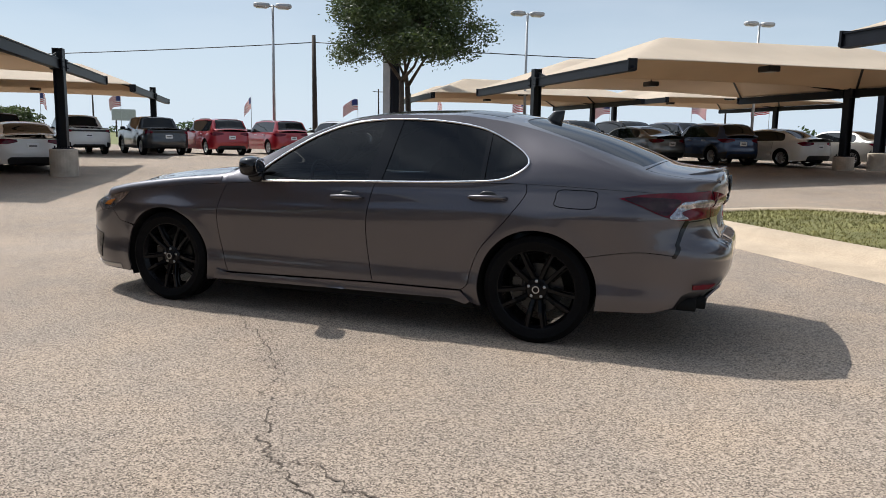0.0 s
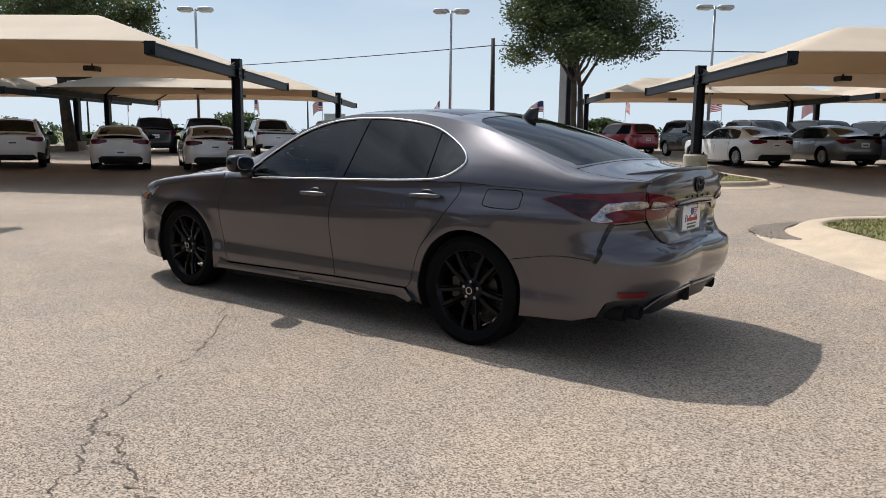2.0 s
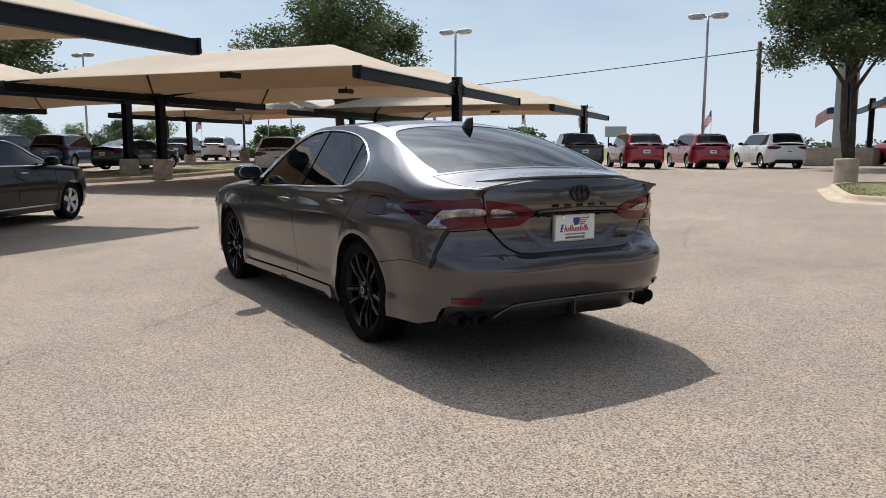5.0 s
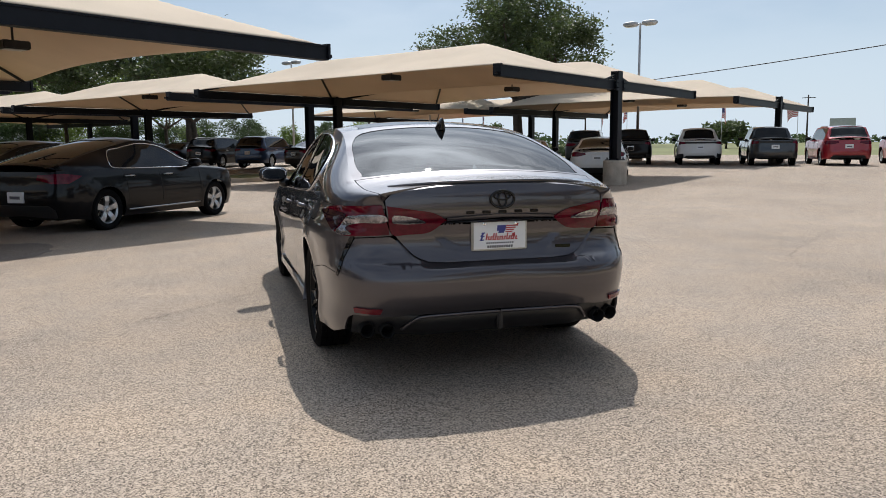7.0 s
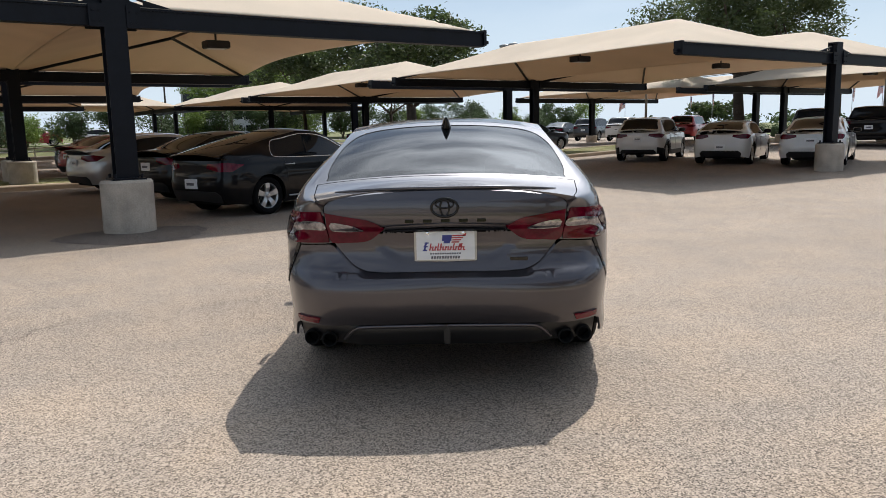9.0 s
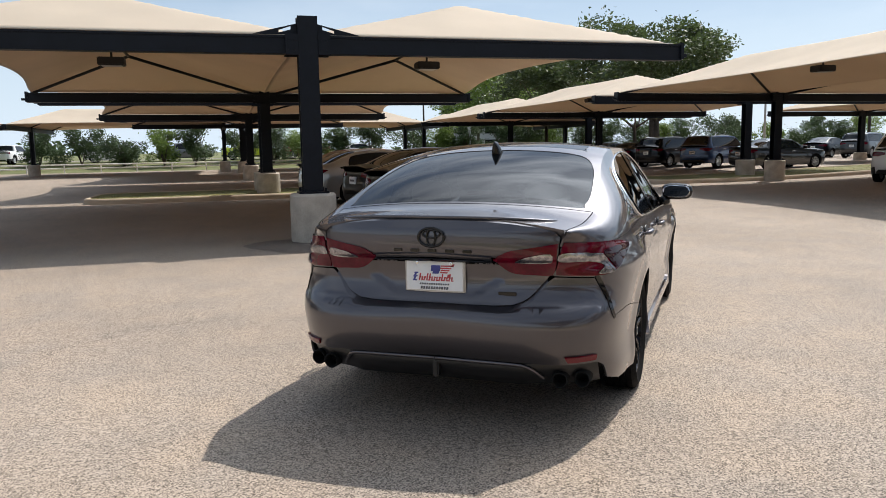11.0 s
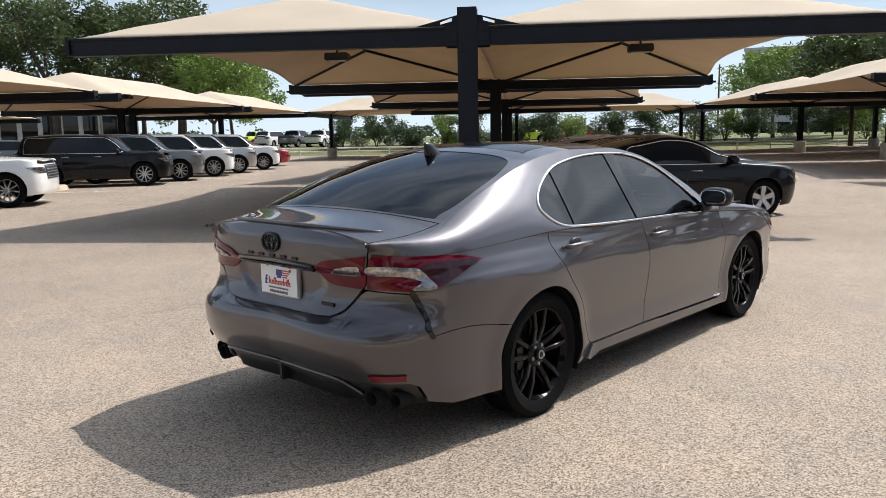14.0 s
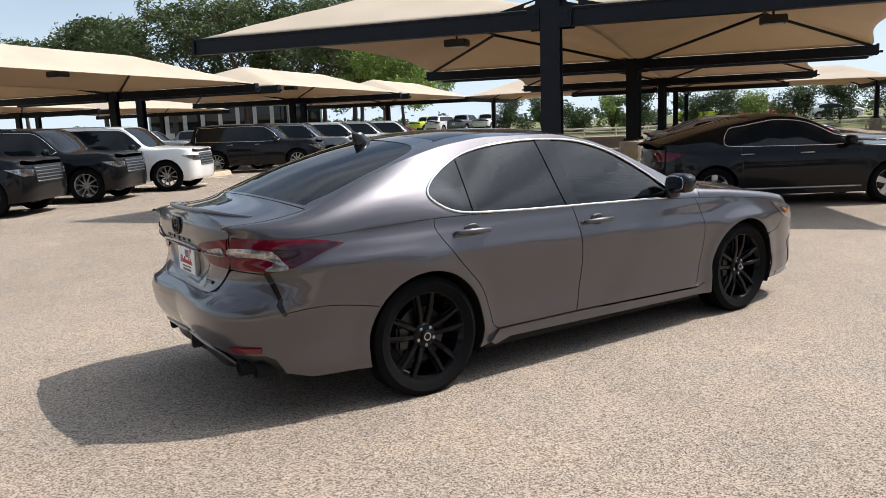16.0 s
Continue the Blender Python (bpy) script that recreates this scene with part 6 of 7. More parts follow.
for ob in PATTERNS:
    for o in (*ob.children_recursive, ob):
        bpy.data.objects.remove(o)


# ---- islands, kerbs and marks on the ground ----
def spot(u, v):
    p = LOT + UX * u + VX * v
    return Vector((p.x, p.y, ground_z(p.x, p.y)))


def island(u0, u1, v0, v1, label, blades, round_r=1.0, seed=1, gutter=0.0, kerb=0.17):
    """A kerbed planting island with grass, its corners rounded."""
    outline = []
    for cu, cv, a0 in ((u1 - round_r, v1 - round_r, 0), (u0 + round_r, v1 - round_r, 90), (u0 + round_r, v0 + round_r, 180), (u1 - round_r, v0 + round_r, 270)):
        outline += [(cu + round_r * math.cos(radians(a0 + k * 15)), cv + round_r * math.sin(radians(a0 + k * 15))) for k in range(7)]
    outline = dense(outline, 0.6)
    centre = (sum(p[0] for p in outline) / len(outline), sum(p[1] for p in outline) / len(outline))
    top = tagged(new("planting_island"), label, "kerb island", "planting islands")
    bm = bmesh.new()
    rings = []
    profile = [(-0.02, -0.05), (0.0, 0.0), (0.12 * kerb, 0.10), (0.29 * kerb, 0.14), (0.53 * kerb, 0.155), (0.88 * kerb, 0.155), (kerb, 0.12)]
    if gutter:
        profile = [(-gutter - 0.02, -0.04), (-gutter, 0.004), (-gutter + 0.03, 0.010), (-0.06, 0.026), (0.0, 0.045), (0.12 * kerb, 0.095), (0.26 * kerb, 0.132), (0.48 * kerb, 0.155), (0.80 * kerb, 0.158), (0.95 * kerb, 0.150), (kerb, 0.115)]
    for off, z in profile:
        ring = []
        for a, b in inset(outline, off):
            p = spot(a, b)
            ring.append(bm.verts.new((p.x, p.y, p.z + z)))
        rings.append(ring)
    n = len(outline)
    for one, two in zip(rings, rings[1:]):
        for k in range(n):
            bm.faces.new((one[k], one[(k + 1) % n], two[(k + 1) % n], two[k]))
    bmesh.ops.recalc_face_normals(bm, faces=bm.faces[:])
    part("kerb", bm, M["kerb"], top, "tan cast concrete kerb", smooth=True)
    inner = inset(outline, kerb - 0.005)
    bm = bmesh.new()
    vs = [bm.verts.new((*spot(a, b).xy, spot(a, b).z + 0.125)) for a, b in inner]
    c = spot(*centre)
    mid = bm.verts.new((c.x, c.y, c.z + 0.155))
    for k in range(n):
        bm.faces.new((vs[k], vs[(k + 1) % n], mid))
    bmesh.ops.recalc_face_normals(bm, faces=bm.faces[:])
    part("turf", bm, M["turf"], top)
    rng = random.Random(seed)
    bm = bmesh.new()
    for _ in range(blades):
        u, v = rng.uniform(u0 + kerb, u1 - kerb), rng.uniform(v0 + kerb, v1 - kerb)
        du, dv = abs(u - (u0 + u1) / 2) - (u1 - u0) / 2 + round_r, abs(v - (v0 + v1) / 2) - (v1 - v0) / 2 + round_r
        if du > 0 and dv > 0 and math.hypot(du, dv) > round_r - kerb - 0.03:
            continue
        p = spot(u, v) + Vector((0, 0, 0.12))
        a, h, w = rng.uniform(0, math.tau), rng.uniform(0.02, 0.05), rng.uniform(0.006, 0.014)
        d = Vector((math.cos(a), math.sin(a), 0))
        lean = Vector((rng.gauss(0, 0.025), rng.gauss(0, 0.025), h))
        bm.faces.new([bm.verts.new(q) for q in (p - d * w, p + d * w, p + lean)])
    tagged(part("grass", bm, M["grass"], top), kind="stuff")
    return top


island(-9.0, 5.7, -14.6, -11.2, "tan kerbed island of mown patchy grass", 30000, 1.5, 3, gutter=0.42, kerb=0.38)
island(13.4, 20.4, -15.0, -11.2, "tan kerbed grass island at the end of a row", 9000, 1.5, 4, gutter=0.3)
island(-5.2, 9.0, 10.9, 14.6, "tan kerbed grass median between canopies", 9000, 0.8, 5)
island(13.4, 27.5, 11.7, 15.6, "tan kerbed grass median beside parked cars", 6000, 0.8, 6)
island(-26.0, -13.4, 8.8, 11.2, "narrow kerbed grass median between large cars", 5000, 0.8, 7)
island(33.0, 48.0, 12.6, 15.8, "kerbed grass median in the far row", 3000, 0.8, 8)

M["crack"] = material("crack_filler", (0.085, 0.066, 0.052), 0.95, grain=0.3, scale=40)
M["patch"] = aggregate("asphalt_patch", (0.115, 0.095, 0.080), (0.03, 0.026, 0.024))
M["dirt"] = aggregate("gutter_dirt", (0.120, 0.098, 0.080), (0.05, 0.04, 0.03))
M["road"] = aggregate("road_asphalt", (0.16, 0.145, 0.13), (0.06, 0.055, 0.05))


def crack(points, width, seed, name="pavement_crack"):
    """A thin jagged crack along a line on the ground."""
    rng = random.Random(seed)
    pts = spline([tuple(p) for p in points], 22)
    bm = bmesh.new()
    rows, drift = [], 0.0
    for k, (x, y) in enumerate(pts):
        a, b = pts[max(k - 1, 0)], pts[min(k + 1, len(pts) - 1)]
        d = Vector((b[0] - a[0], b[1] - a[1], 0)).normalized()
        across = Vector((-d.y, d.x, 0))
        drift = drift * 0.75 + rng.gauss(0, 0.016)
        w = width * rng.uniform(0.25, 1.0) * min(1, 0.25 + k * 0.1, 0.25 + (len(pts) - 1 - k) * 0.1)
        p = Vector((x, y, ground_z(x, y) + 0.004)) + across * drift
        rows.append((bm.verts.new(p - across * w), bm.verts.new(p + across * w)))
    for one, two in zip(rows, rows[1:]):
        bm.faces.new((one[0], two[0], two[1], one[1]))
    bmesh.ops.recalc_face_normals(bm, faces=bm.faces[:])
    return tagged(mesh_object(name, bm, M["crack"]), "fine dark crack in worn concrete", "crack", "pavement cracks", kind="structure")


crack([(0.9, 0.9), (0.19, 1.5), (-0.29, 2.06), (-0.60, 2.52), (-0.93, 2.95), (-1.24, 3.2), (-1.7, 3.6), (-2.3, 3.9)], 0.0055, 11)
crack([(-0.95, 2.98), (-1.25, 3.05), (-1.63, 3.2), (-2.0, 3.1)], 0.007, 12)
crack([(-0.3, 2.05), (-0.2, 1.9), (-0.05, 1.95)], 0.005, 13)
crack([(-1.2, -4.05), (-0.49, -4.3), (0.55, -4.52), (1.3, -5.25), (1.9, -6.0), (3.0, -7.48)], 0.006, 14)
crack([(1.1, -4.9), (2.4, -5.0), (3.6, -5.4)], 0.004, 15)
crack([(0.5, 6.2), (2.2, 5.0), (3.4, 3.0), (4.6, 1.3)], 0.006, 18)

bm = bmesh.new()
ring = []
rng = random.Random(9)
for k in range(40):
    a = k * math.tau / 40
    r = 1.05 + 0.10 * math.sin(3 * a) + rng.uniform(-0.05, 0.05)
    p = spot(-0.05 + r * 0.95 * math.cos(a), -0.55 + r * 0.85 * math.sin(a))
    ring.append(bm.verts.new((p.x, p.y, p.z + 0.005)))
bm.faces.new(ring)
tagged(mesh_object("asphalt_patch", bm, M["patch"]), "dark rough asphalt patch round a post base", "patch", kind="structure")


# broken corner of the gutter, filled with dirt and loose stones
bm = bmesh.new()
rng = random.Random(31)
rows = []
for k in range(25):
    a = radians(20 + 76 * k / 24)
    wide = math.sin(math.pi * k / 24) ** 0.5
    line = []
    for f in range(5):
        r = 1.5 + 0.03 + (0.42 * wide + rng.uniform(-0.02, 0.03)) * f / 4
        p = spot(4.2 + 0.25 * (1 - k / 24) + r * math.cos(a), -12.7 + r * math.sin(a))
        line.append(bm.verts.new((p.x, p.y, p.z + 0.034 - 0.020 * f / 4 + rng.uniform(0, 0.006))))
    rows.append(line)
for one, two in zip(rows, rows[1:]):
    for f in range(4):
        bm.faces.new((one[f], two[f], two[f + 1], one[f + 1]))
bmesh.ops.recalc_face_normals(bm, faces=bm.faces[:])
tagged(mesh_object("dirt_patch", bm, M["dirt"]), "dark dirt and stones in a broken gutter corner", "patch", kind="structure")


def pebbles(name, label, count, spread, size, seed):
    """Loose dark stones strewn on the ground."""
    rng = random.Random(seed)
    v, f = [], []
    for _ in range(count):
        x, y, z = spread(rng)
        r, k = size * rng.uniform(0.4, 1.0), len(v)
        for dx, dy, dz in ((1, 0, 0), (0, 1, 0), (-1, 0, 0), (0, -1, 0), (0, 0, 0.8)):
            v.append((x + r * dx * rng.uniform(0.6, 1.2), y + r * dy * rng.uniform(0.6, 1.2), z + r * dz))
        f += [(k + i, k + (i + 1) % 4, k + 4) for i in range(4)]
    me = bpy.data.meshes.new(name)
    me.from_pydata(v, [], f)
    me.materials.append(M["patch"])
    tagged(new(name, me), label, "stones", kind="stuff")


def over_lot(rng):
    x, y = rng.uniform(-9, 9), rng.uniform(-9, 9)
    return x, y, ground_z(x, y)


def in_corner(rng):
    a, r = radians(rng.uniform(25, 92)), rng.uniform(1.55, 1.98)
    p = spot(4.3 + r * math.cos(a), -12.7 + r * math.sin(a))
    return p.x, p.y, p.z + 0.02


pebbles("loose_pebbles", "scattered small dark stones on worn concrete", 420, over_lot, 0.009, 41)
pebbles("gutter_stones", "loose dark stones in a broken gutter corner", 60, in_corner, 0.022, 42)


def stall_line(u, v, turn, length=4.8):
    bm = bmesh.new()
    rng = random.Random(int(u * 10 + v * 100))
    n, rows = 24, []
    for k in range(n + 1):
        w = 0.05 * (1 - 0.35 * rng.random())
        rows.append((bm.verts.new((k * length / n, -w, 0.005)), bm.verts.new((k * length / n, w, 0.005))))
    for one, two in zip(rows, rows[1:]):
        if rng.random() > 0.18:
            bm.faces.new((one[0], two[0], two[1], one[1]))
    ob = mesh_object("stall_line", bm, M["white_paint"])
    ob.matrix_basis = lot(u, v, 0, turn)
    tagged(ob, "worn white painted parking line", "parking line", "parking lines", kind="structure")


for k in range(5):
    stall_line(1.6, 2.6 + 2.75 * k, 18)
    stall_line(21.6, 4.2 + 2.75 * k, 23)
for k in range(6):
    stall_line(39.0, -1.2 + 2.9 * k, 23)
    stall_line(-11.2, 1.2 + 2.9 * k, 200)

# kerb-side bollard by the tree
bm = bmesh.new()
p = spot(20.6, -11.75)
lathe(bm, [(0.33, -0.02), (0.33, 0.76), (0.31, 0.80), (0.0, 0.81)], 24, Matrix.Translation(p))
tagged(mesh_object("concrete_stub", bm, M["concrete"]), "weathered round concrete post base without its post", "bollard")


# ---- lamp posts, flags, utility poles ----
def lamp_post(x, y, turn=0.0):
    top = tagged(new("lamp_post"), "grey steel car-park lamp post with twin heads", "lamp post", "lamp posts")
    z = ground_z(x, y)
    bm = bmesh.new()
    lathe(bm, [(0.30, -0.02), (0.30, 0.70), (0.0, 0.71)], 20)
    part("concrete_base", bm, M["concrete"], top)
    bm = bmesh.new()
    tube(bm, [(0, 0, 0.7), (0, 0, 7.55)], [0.085, 0.06], 12)
    part("pole", bm, M["galvanised"], top, smooth=True)
    bm = bmesh.new()
    tube(bm, [(-0.6, 0, 7.48), (0.6, 0, 7.48)], 0.04, 8)
    part("cross_arm", bm, M["galvanised"], top, smooth=True)
    for s in (-1, 1):
        bm = bmesh.new()
        blob(bm, (s * 0.55, 0, 7.52), (0.42, 0.26, 0.13), 3.4)
        head = part("lamp_head", bm, M["lamp_head"], top, smooth=True)
        bm = bmesh.new()
        box(bm, (s * 0.55 - 0.28, -0.17, 7.375), (s * 0.55 + 0.28, 0.17, 7.405), 0.01)
        part("lens", bm, M["lens_off"], head)
    top.matrix_basis = pose(x, y, z, 0, 0, turn)
    return top


for x, y in ((32.2, -21.1), (20.9, -28.9), (9.5, -36.4), (-2.3, -43.8), (44.8, -12.5), (56.0, -4.3), (30.3, 74.5)):
    lamp_post(x, y, 36 if y < 50 else 60)

M["flag_red"] = material("flag_red", (0.42, 0.03, 0.05), 0.8, grain=0.1, scale=60)
M["flag_white"] = material("flag_white", (0.72, 0.71, 0.70), 0.8, grain=0.06, scale=60)
M["flag_blue"] = material("flag_blue", (0.02, 0.03, 0.14), 0.8, grain=0.1, scale=60)


def flag(u, v, seed, turn):
    """A striped flag with a dark blue canton, half blown out, on a slim pole."""
    top = tagged(new("flagpole"), "striped red and white flag on a slim pole", "flag", "flags along the field")
    bm = bmesh.new()
    tube(bm, [(0, 0, 0), (0, 0, 4.2)], [0.03, 0.02], 8)
    part("pole", bm, M["galvanised"], top, smooth=True)
    rng = random.Random(seed)
    ph, droop = rng.uniform(0, 6), rng.uniform(0.15, 0.55)
    long, tall = 1.55, 0.95

    def at(a, b):
        x = long * a * math.cos(droop)
        return Vector((x, 0.10 * a * math.sin(6 * a + ph + b), 4.05 - tall * b - long * a * a * math.sin(droop) * 0.9 + 0.03 * math.sin(9 * a + ph)))

    for stripe in range(13):
        bm = bmesh.new()
        a0 = 0.40 if stripe < 7 else 0.0
        rows = [[bm.verts.new(at(a0 + (1 - a0) * i / 10, (stripe + j) / 13)) for j in (0, 1)] for i in range(11)]
        for one, two in zip(rows, rows[1:]):
            bm.faces.new((one[0], two[0], two[1], one[1]))
        part("stripe", bm, M["flag_red"] if stripe % 2 == 0 else M["flag_white"], top, smooth=True)
    bm = bmesh.new()
    rows = [[bm.verts.new(at(0.40 * i / 5, 7 * j / 13)) for j in (0, 0.5, 1)] for i in range(6)]
    for one, two in zip(rows, rows[1:]):
        for j in range(2):
            bm.faces.new((one[j], two[j], two[j + 1], one[j + 1]))
    part("canton", bm, M["flag_blue"], top, smooth=True)
    p = spot(u, v)
    top.matrix_basis = pose(p.x, p.y, p.z, 0, 0, turn)


FLAG_LINE = [(63.3, 11.0), (63.2, -5.4), (63.2, -14.5), (61.9, -21.4), (59.2, -28.7), (59.0, -36.6), (54.5, -42.0), (51.6, -47.5), (62.8, 35.6), (58.5, 17.5), (64.1, 5.1), (67.0, 58.6), (68.0, 51.4), (66.5, 41.0), (64.4, 22.8)]
for k, (u, v) in enumerate(FLAG_LINE):
    flag(u, v, k, random.Random(k).uniform(-40, 20) + (0 if k % 3 else 150))


def utility_pole(x, y, h, arms=True):
    top = tagged(new("utility_pole"), "dark wooden utility pole carrying a cable", "utility pole", "utility poles")
    bm = bmesh.new()
    tube(bm, [(0, 0, -0.1), (0.06, 0, h)], [0.17, 0.11], 12)
    part("pole", bm, M["wood_pole"], top, smooth=True)
    if arms:
        bm = bmesh.new()
        box(bm, (-1.1, -0.05, h - 0.55), (1.1, 0.05, h - 0.43), 0.01)
        part("cross_arm", bm, M["wood_pole"], top)
    top.matrix_basis = pose(x, y, ground_z(x, y), 0, 0, 36)


utility_pole(21.6, -34.1, 6.7, False)
for x, y, h in ((120, -62, 9), (104, -96, 9), (60, -118, 9), (2, -120, 9), (105.1, 41.9, 10), (118, 30, 14)):
    utility_pole(x, y, h)
M["cable"] = material("cable", (0.02, 0.02, 0.022), 0.6, patch=0.1)


def cable(a, b, sag):
    bm = bmesh.new()
    pts = [Vector(a).lerp(Vector(b), k / 30) - Vector((0, 0, 4 * sag * (k / 30) * (1 - k / 30))) for k in range(31)]
    tube(bm, pts, 0.028, 5)
    tagged(mesh_object("overhead_cable", bm, M["cable"], smooth=True), "thin black overhead cable between poles", "cable", "cables")


cable((21.6, -34.1, 6.6), (80, -15, 5.6), 0.7)
cable((21.6, -34.1, 6.6), (-34, -50, 5.7), 0.7)
utility_pole(80, -15, 5.8)
utility_pole(-34, -50, 5.9)

# pylon of a tall sign behind the tree
top = tagged(new("sign_pylon"), "tall grey and dark sign pylon behind a tree", "sign pylon")
bm = bmesh.new()
box(bm, (-0.42, -0.35, -0.05), (-0.02, 0.35, 12.0), 0.02)
part("light_column", bm, M["lamp_head"], top)
bm = bmesh.new()
box(bm, (0.02, -0.35, -0.05), (0.50, 0.35, 12.0), 0.02)
part("dark_column", bm, M["steel"], top)
bm = bmesh.new()
box(bm, (-1.6, -1.0, -0.05), (1.6, 1.0, 0.9), 0.05)
part("plinth", bm, M["concrete"], top)
top.matrix_basis = pose(16.9, -34.6, ground_z(16.9, -34.6), 0, 0, 200)


# ---- trees and shrubs ----
def leaf_mass(clumps, count, size, rng, flat=0.6):
    """Many small leaves thrown round clump centres (centre, radius)."""
    n = count
    cs = np.array([c[0] for c in clumps])
    rs = np.array([c[1] for c in clumps])
    pick = rng.choice(len(clumps), n, p=rs ** 2 / (rs ** 2).sum())
    d = rng.normal(size=(n, 3))
    d /= np.linalg.norm(d, axis=1)[:, None]
    r = rs[pick] * rng.uniform(0.15, 1.0, n) ** 0.5 * (0.9 + rng.exponential(0.16, n))
    p = cs[pick] + d * r[:, None] * np.array([1, 1, flat])
    a = rng.normal(size=(n, 3)) + d * 0.6
    a[:, 2] *= 0.6
    a /= np.linalg.norm(a, axis=1)[:, None]
    b = np.cross(a, rng.normal(size=(n, 3)))
    b /= np.linalg.norm(b, axis=1)[:, None]
    s = size * rng.uniform(0.6, 1.3, n)
    v = np.empty((n, 4, 3))
    v[:, 0] = p - a * s[:, None]
    v[:, 1] = p + b * s[:, None] * 0.45
    v[:, 2] = p + a * s[:, None]
    v[:, 3] = p - b * s[:, None] * 0.45
    return v.reshape(-1, 3), np.arange(4 * n).reshape(n, 4)


def raw_mesh(name, v, f, mat, parent):
    me = bpy.data.meshes.new(name)
    me.from_pydata(v.tolist(), [], f.tolist())
    me.materials.append(mat)
    ob = new(name, me)
    ob.parent = parent
    return ob


def tree(x, y, height, spread, seed, label, leaf="leaf", leaves=9000, leaf_size=0.12, fork=0.32, base=0.35, trunks=1, thick=0.16, clump=0.16, fill=0):
    rng = np.random.default_rng(seed)
    top = tagged(new("tree"), label, "tree", "trees")
    bm = bmesh.new()
    clumps = []
    for k in range(trunks):
        lean = rng.normal(0, 0.10, 2) * height * (0.6 if trunks > 1 else 0.35)
        r0 = thick / (trunks ** 0.5)
        fork_h = height * fork * rng.uniform(0.9, 1.1)
        foot = np.array([rng.normal(0, 0.08), rng.normal(0, 0.08), -0.1])
        crotch = np.array([lean[0] * fork, lean[1] * fork, fork_h])
        tube(bm, [foot, (foot + crotch) / 2 + rng.normal(0, 0.06, 3) * [1, 1, 0], crotch], [r0 * 1.25, r0, r0 * 0.85], 9)
        limbs = 5 if trunks == 1 else 3
        for i in range(limbs):
            a = math.tau * (i + rng.uniform(-0.3, 0.3)) / limbs + k
            reach = spread * rng.uniform(0.45, 0.85)
            tip = np.array([math.cos(a) * reach, math.sin(a) * reach, height * rng.uniform(0.55, 0.88)])
            knee = crotch * 0.55 + tip * 0.45 + np.array([0, 0, -height * 0.05]) + rng.normal(0, 0.15, 3)
            tube(bm, [crotch, knee, tip], [r0 * 0.65, r0 * 0.4, r0 * 0.12], 7)
            for j in range(4):
                f = rng.uniform(0.35, 1.0)
                start = knee * (1 - f) + tip * f
                end = start + np.array([rng.normal(0, 0.28) * spread, rng.normal(0, 0.28) * spread, rng.uniform(-0.02, 0.22) * height])
                tube(bm, [start, (start + end) / 2 + rng.normal(0, 0.1, 3), end], [r0 * 0.26, r0 * 0.16, r0 * 0.05], 5)
                clumps.append((end, spread * clump * rng.uniform(1.2, 2.2)))
    part("trunk", bm, M["bark"], top, smooth=True)
    for _ in range(46):
        a, e = rng.uniform(0, math.tau), rng.uniform(-0.25, 1.35)
        r = spread * rng.uniform(0.70, 1.02)
        z = height * (base + (1 - base) * (0.35 + 0.62 * math.sin(e) if e > 0 else 0.35 + 0.9 * math.sin(e)))
        clumps.append((np.array([math.cos(a) * math.cos(e) * r, math.sin(a) * math.cos(e) * r, z]), spread * clump * rng.uniform(0.8, 1.7)))
    # inner clumps that close the crown
    for _ in range(fill):
        a, r = rng.uniform(0, math.tau), spread * 0.72 * rng.uniform(0, 1) ** 0.5
        z = height * (base + (1 - base) * rng.uniform(0.14, 0.80))
        clumps.append((np.array([math.cos(a) * r, math.sin(a) * r, z]), spread * clump * rng.uniform(1.3, 2.0)))
    v, f = leaf_mass(clumps, leaves, leaf_size, rng, 0.7)
    raw_mesh("crown", v, f, M[leaf], top)
    top.matrix_basis = pose(x, y, ground_z(x, y), 0, 0, float(rng.uniform(0, 360)))
    return top


tree(13.5, -29.6, 9.3, 3.8, 3, "live oak with a forked trunk and dense dark crown", leaves=60000, leaf_size=0.085, fork=0.36, base=0.44, trunks=2, thick=0.21, fill=34)
tree(33.2, -14.4, 9.2, 4.1, 5, "live oak rising above a shade canopy", leaves=36000, leaf_size=0.10, fork=0.38, base=0.42, thick=0.26, fill=24)
tree(51.5, 3.1, 9.5, 6.0, 8, "broad live oak behind shade canopies", leaves=22000, leaf_size=0.16, fork=0.32, base=0.35, trunks=2, thick=0.32)
tree(60.0, 5.5, 8.0, 4.5, 18, "pale green tree beside a live oak", "leaf_light", 10000, 0.17)
tree(58.0, 12.5, 8.6, 4.6, 28, "live oak in a shaded planting strip", leaves=10000, leaf_size=0.17)
tree(29.7, 52.8, 8.4, 4.6, 9, "pale green spreading tree behind parked cars", "leaf_light", 14000, 0.15, base=0.25)
tree(35.5, 59.0, 8.2, 4.4, 10, "pale green tree beyond a row of suvs", "leaf_light", 12000, 0.15, base=0.25)
tree(68.9, 21.9, 8.0, 4.2, 12, "pale green tree beyond the car park", "leaf_light", 9000, 0.17, base=0.3)
tree(78.0, 18.0, 9.0, 5.0, 13, "dark green tree beyond the car park", leaves=9000, leaf_size=0.2)
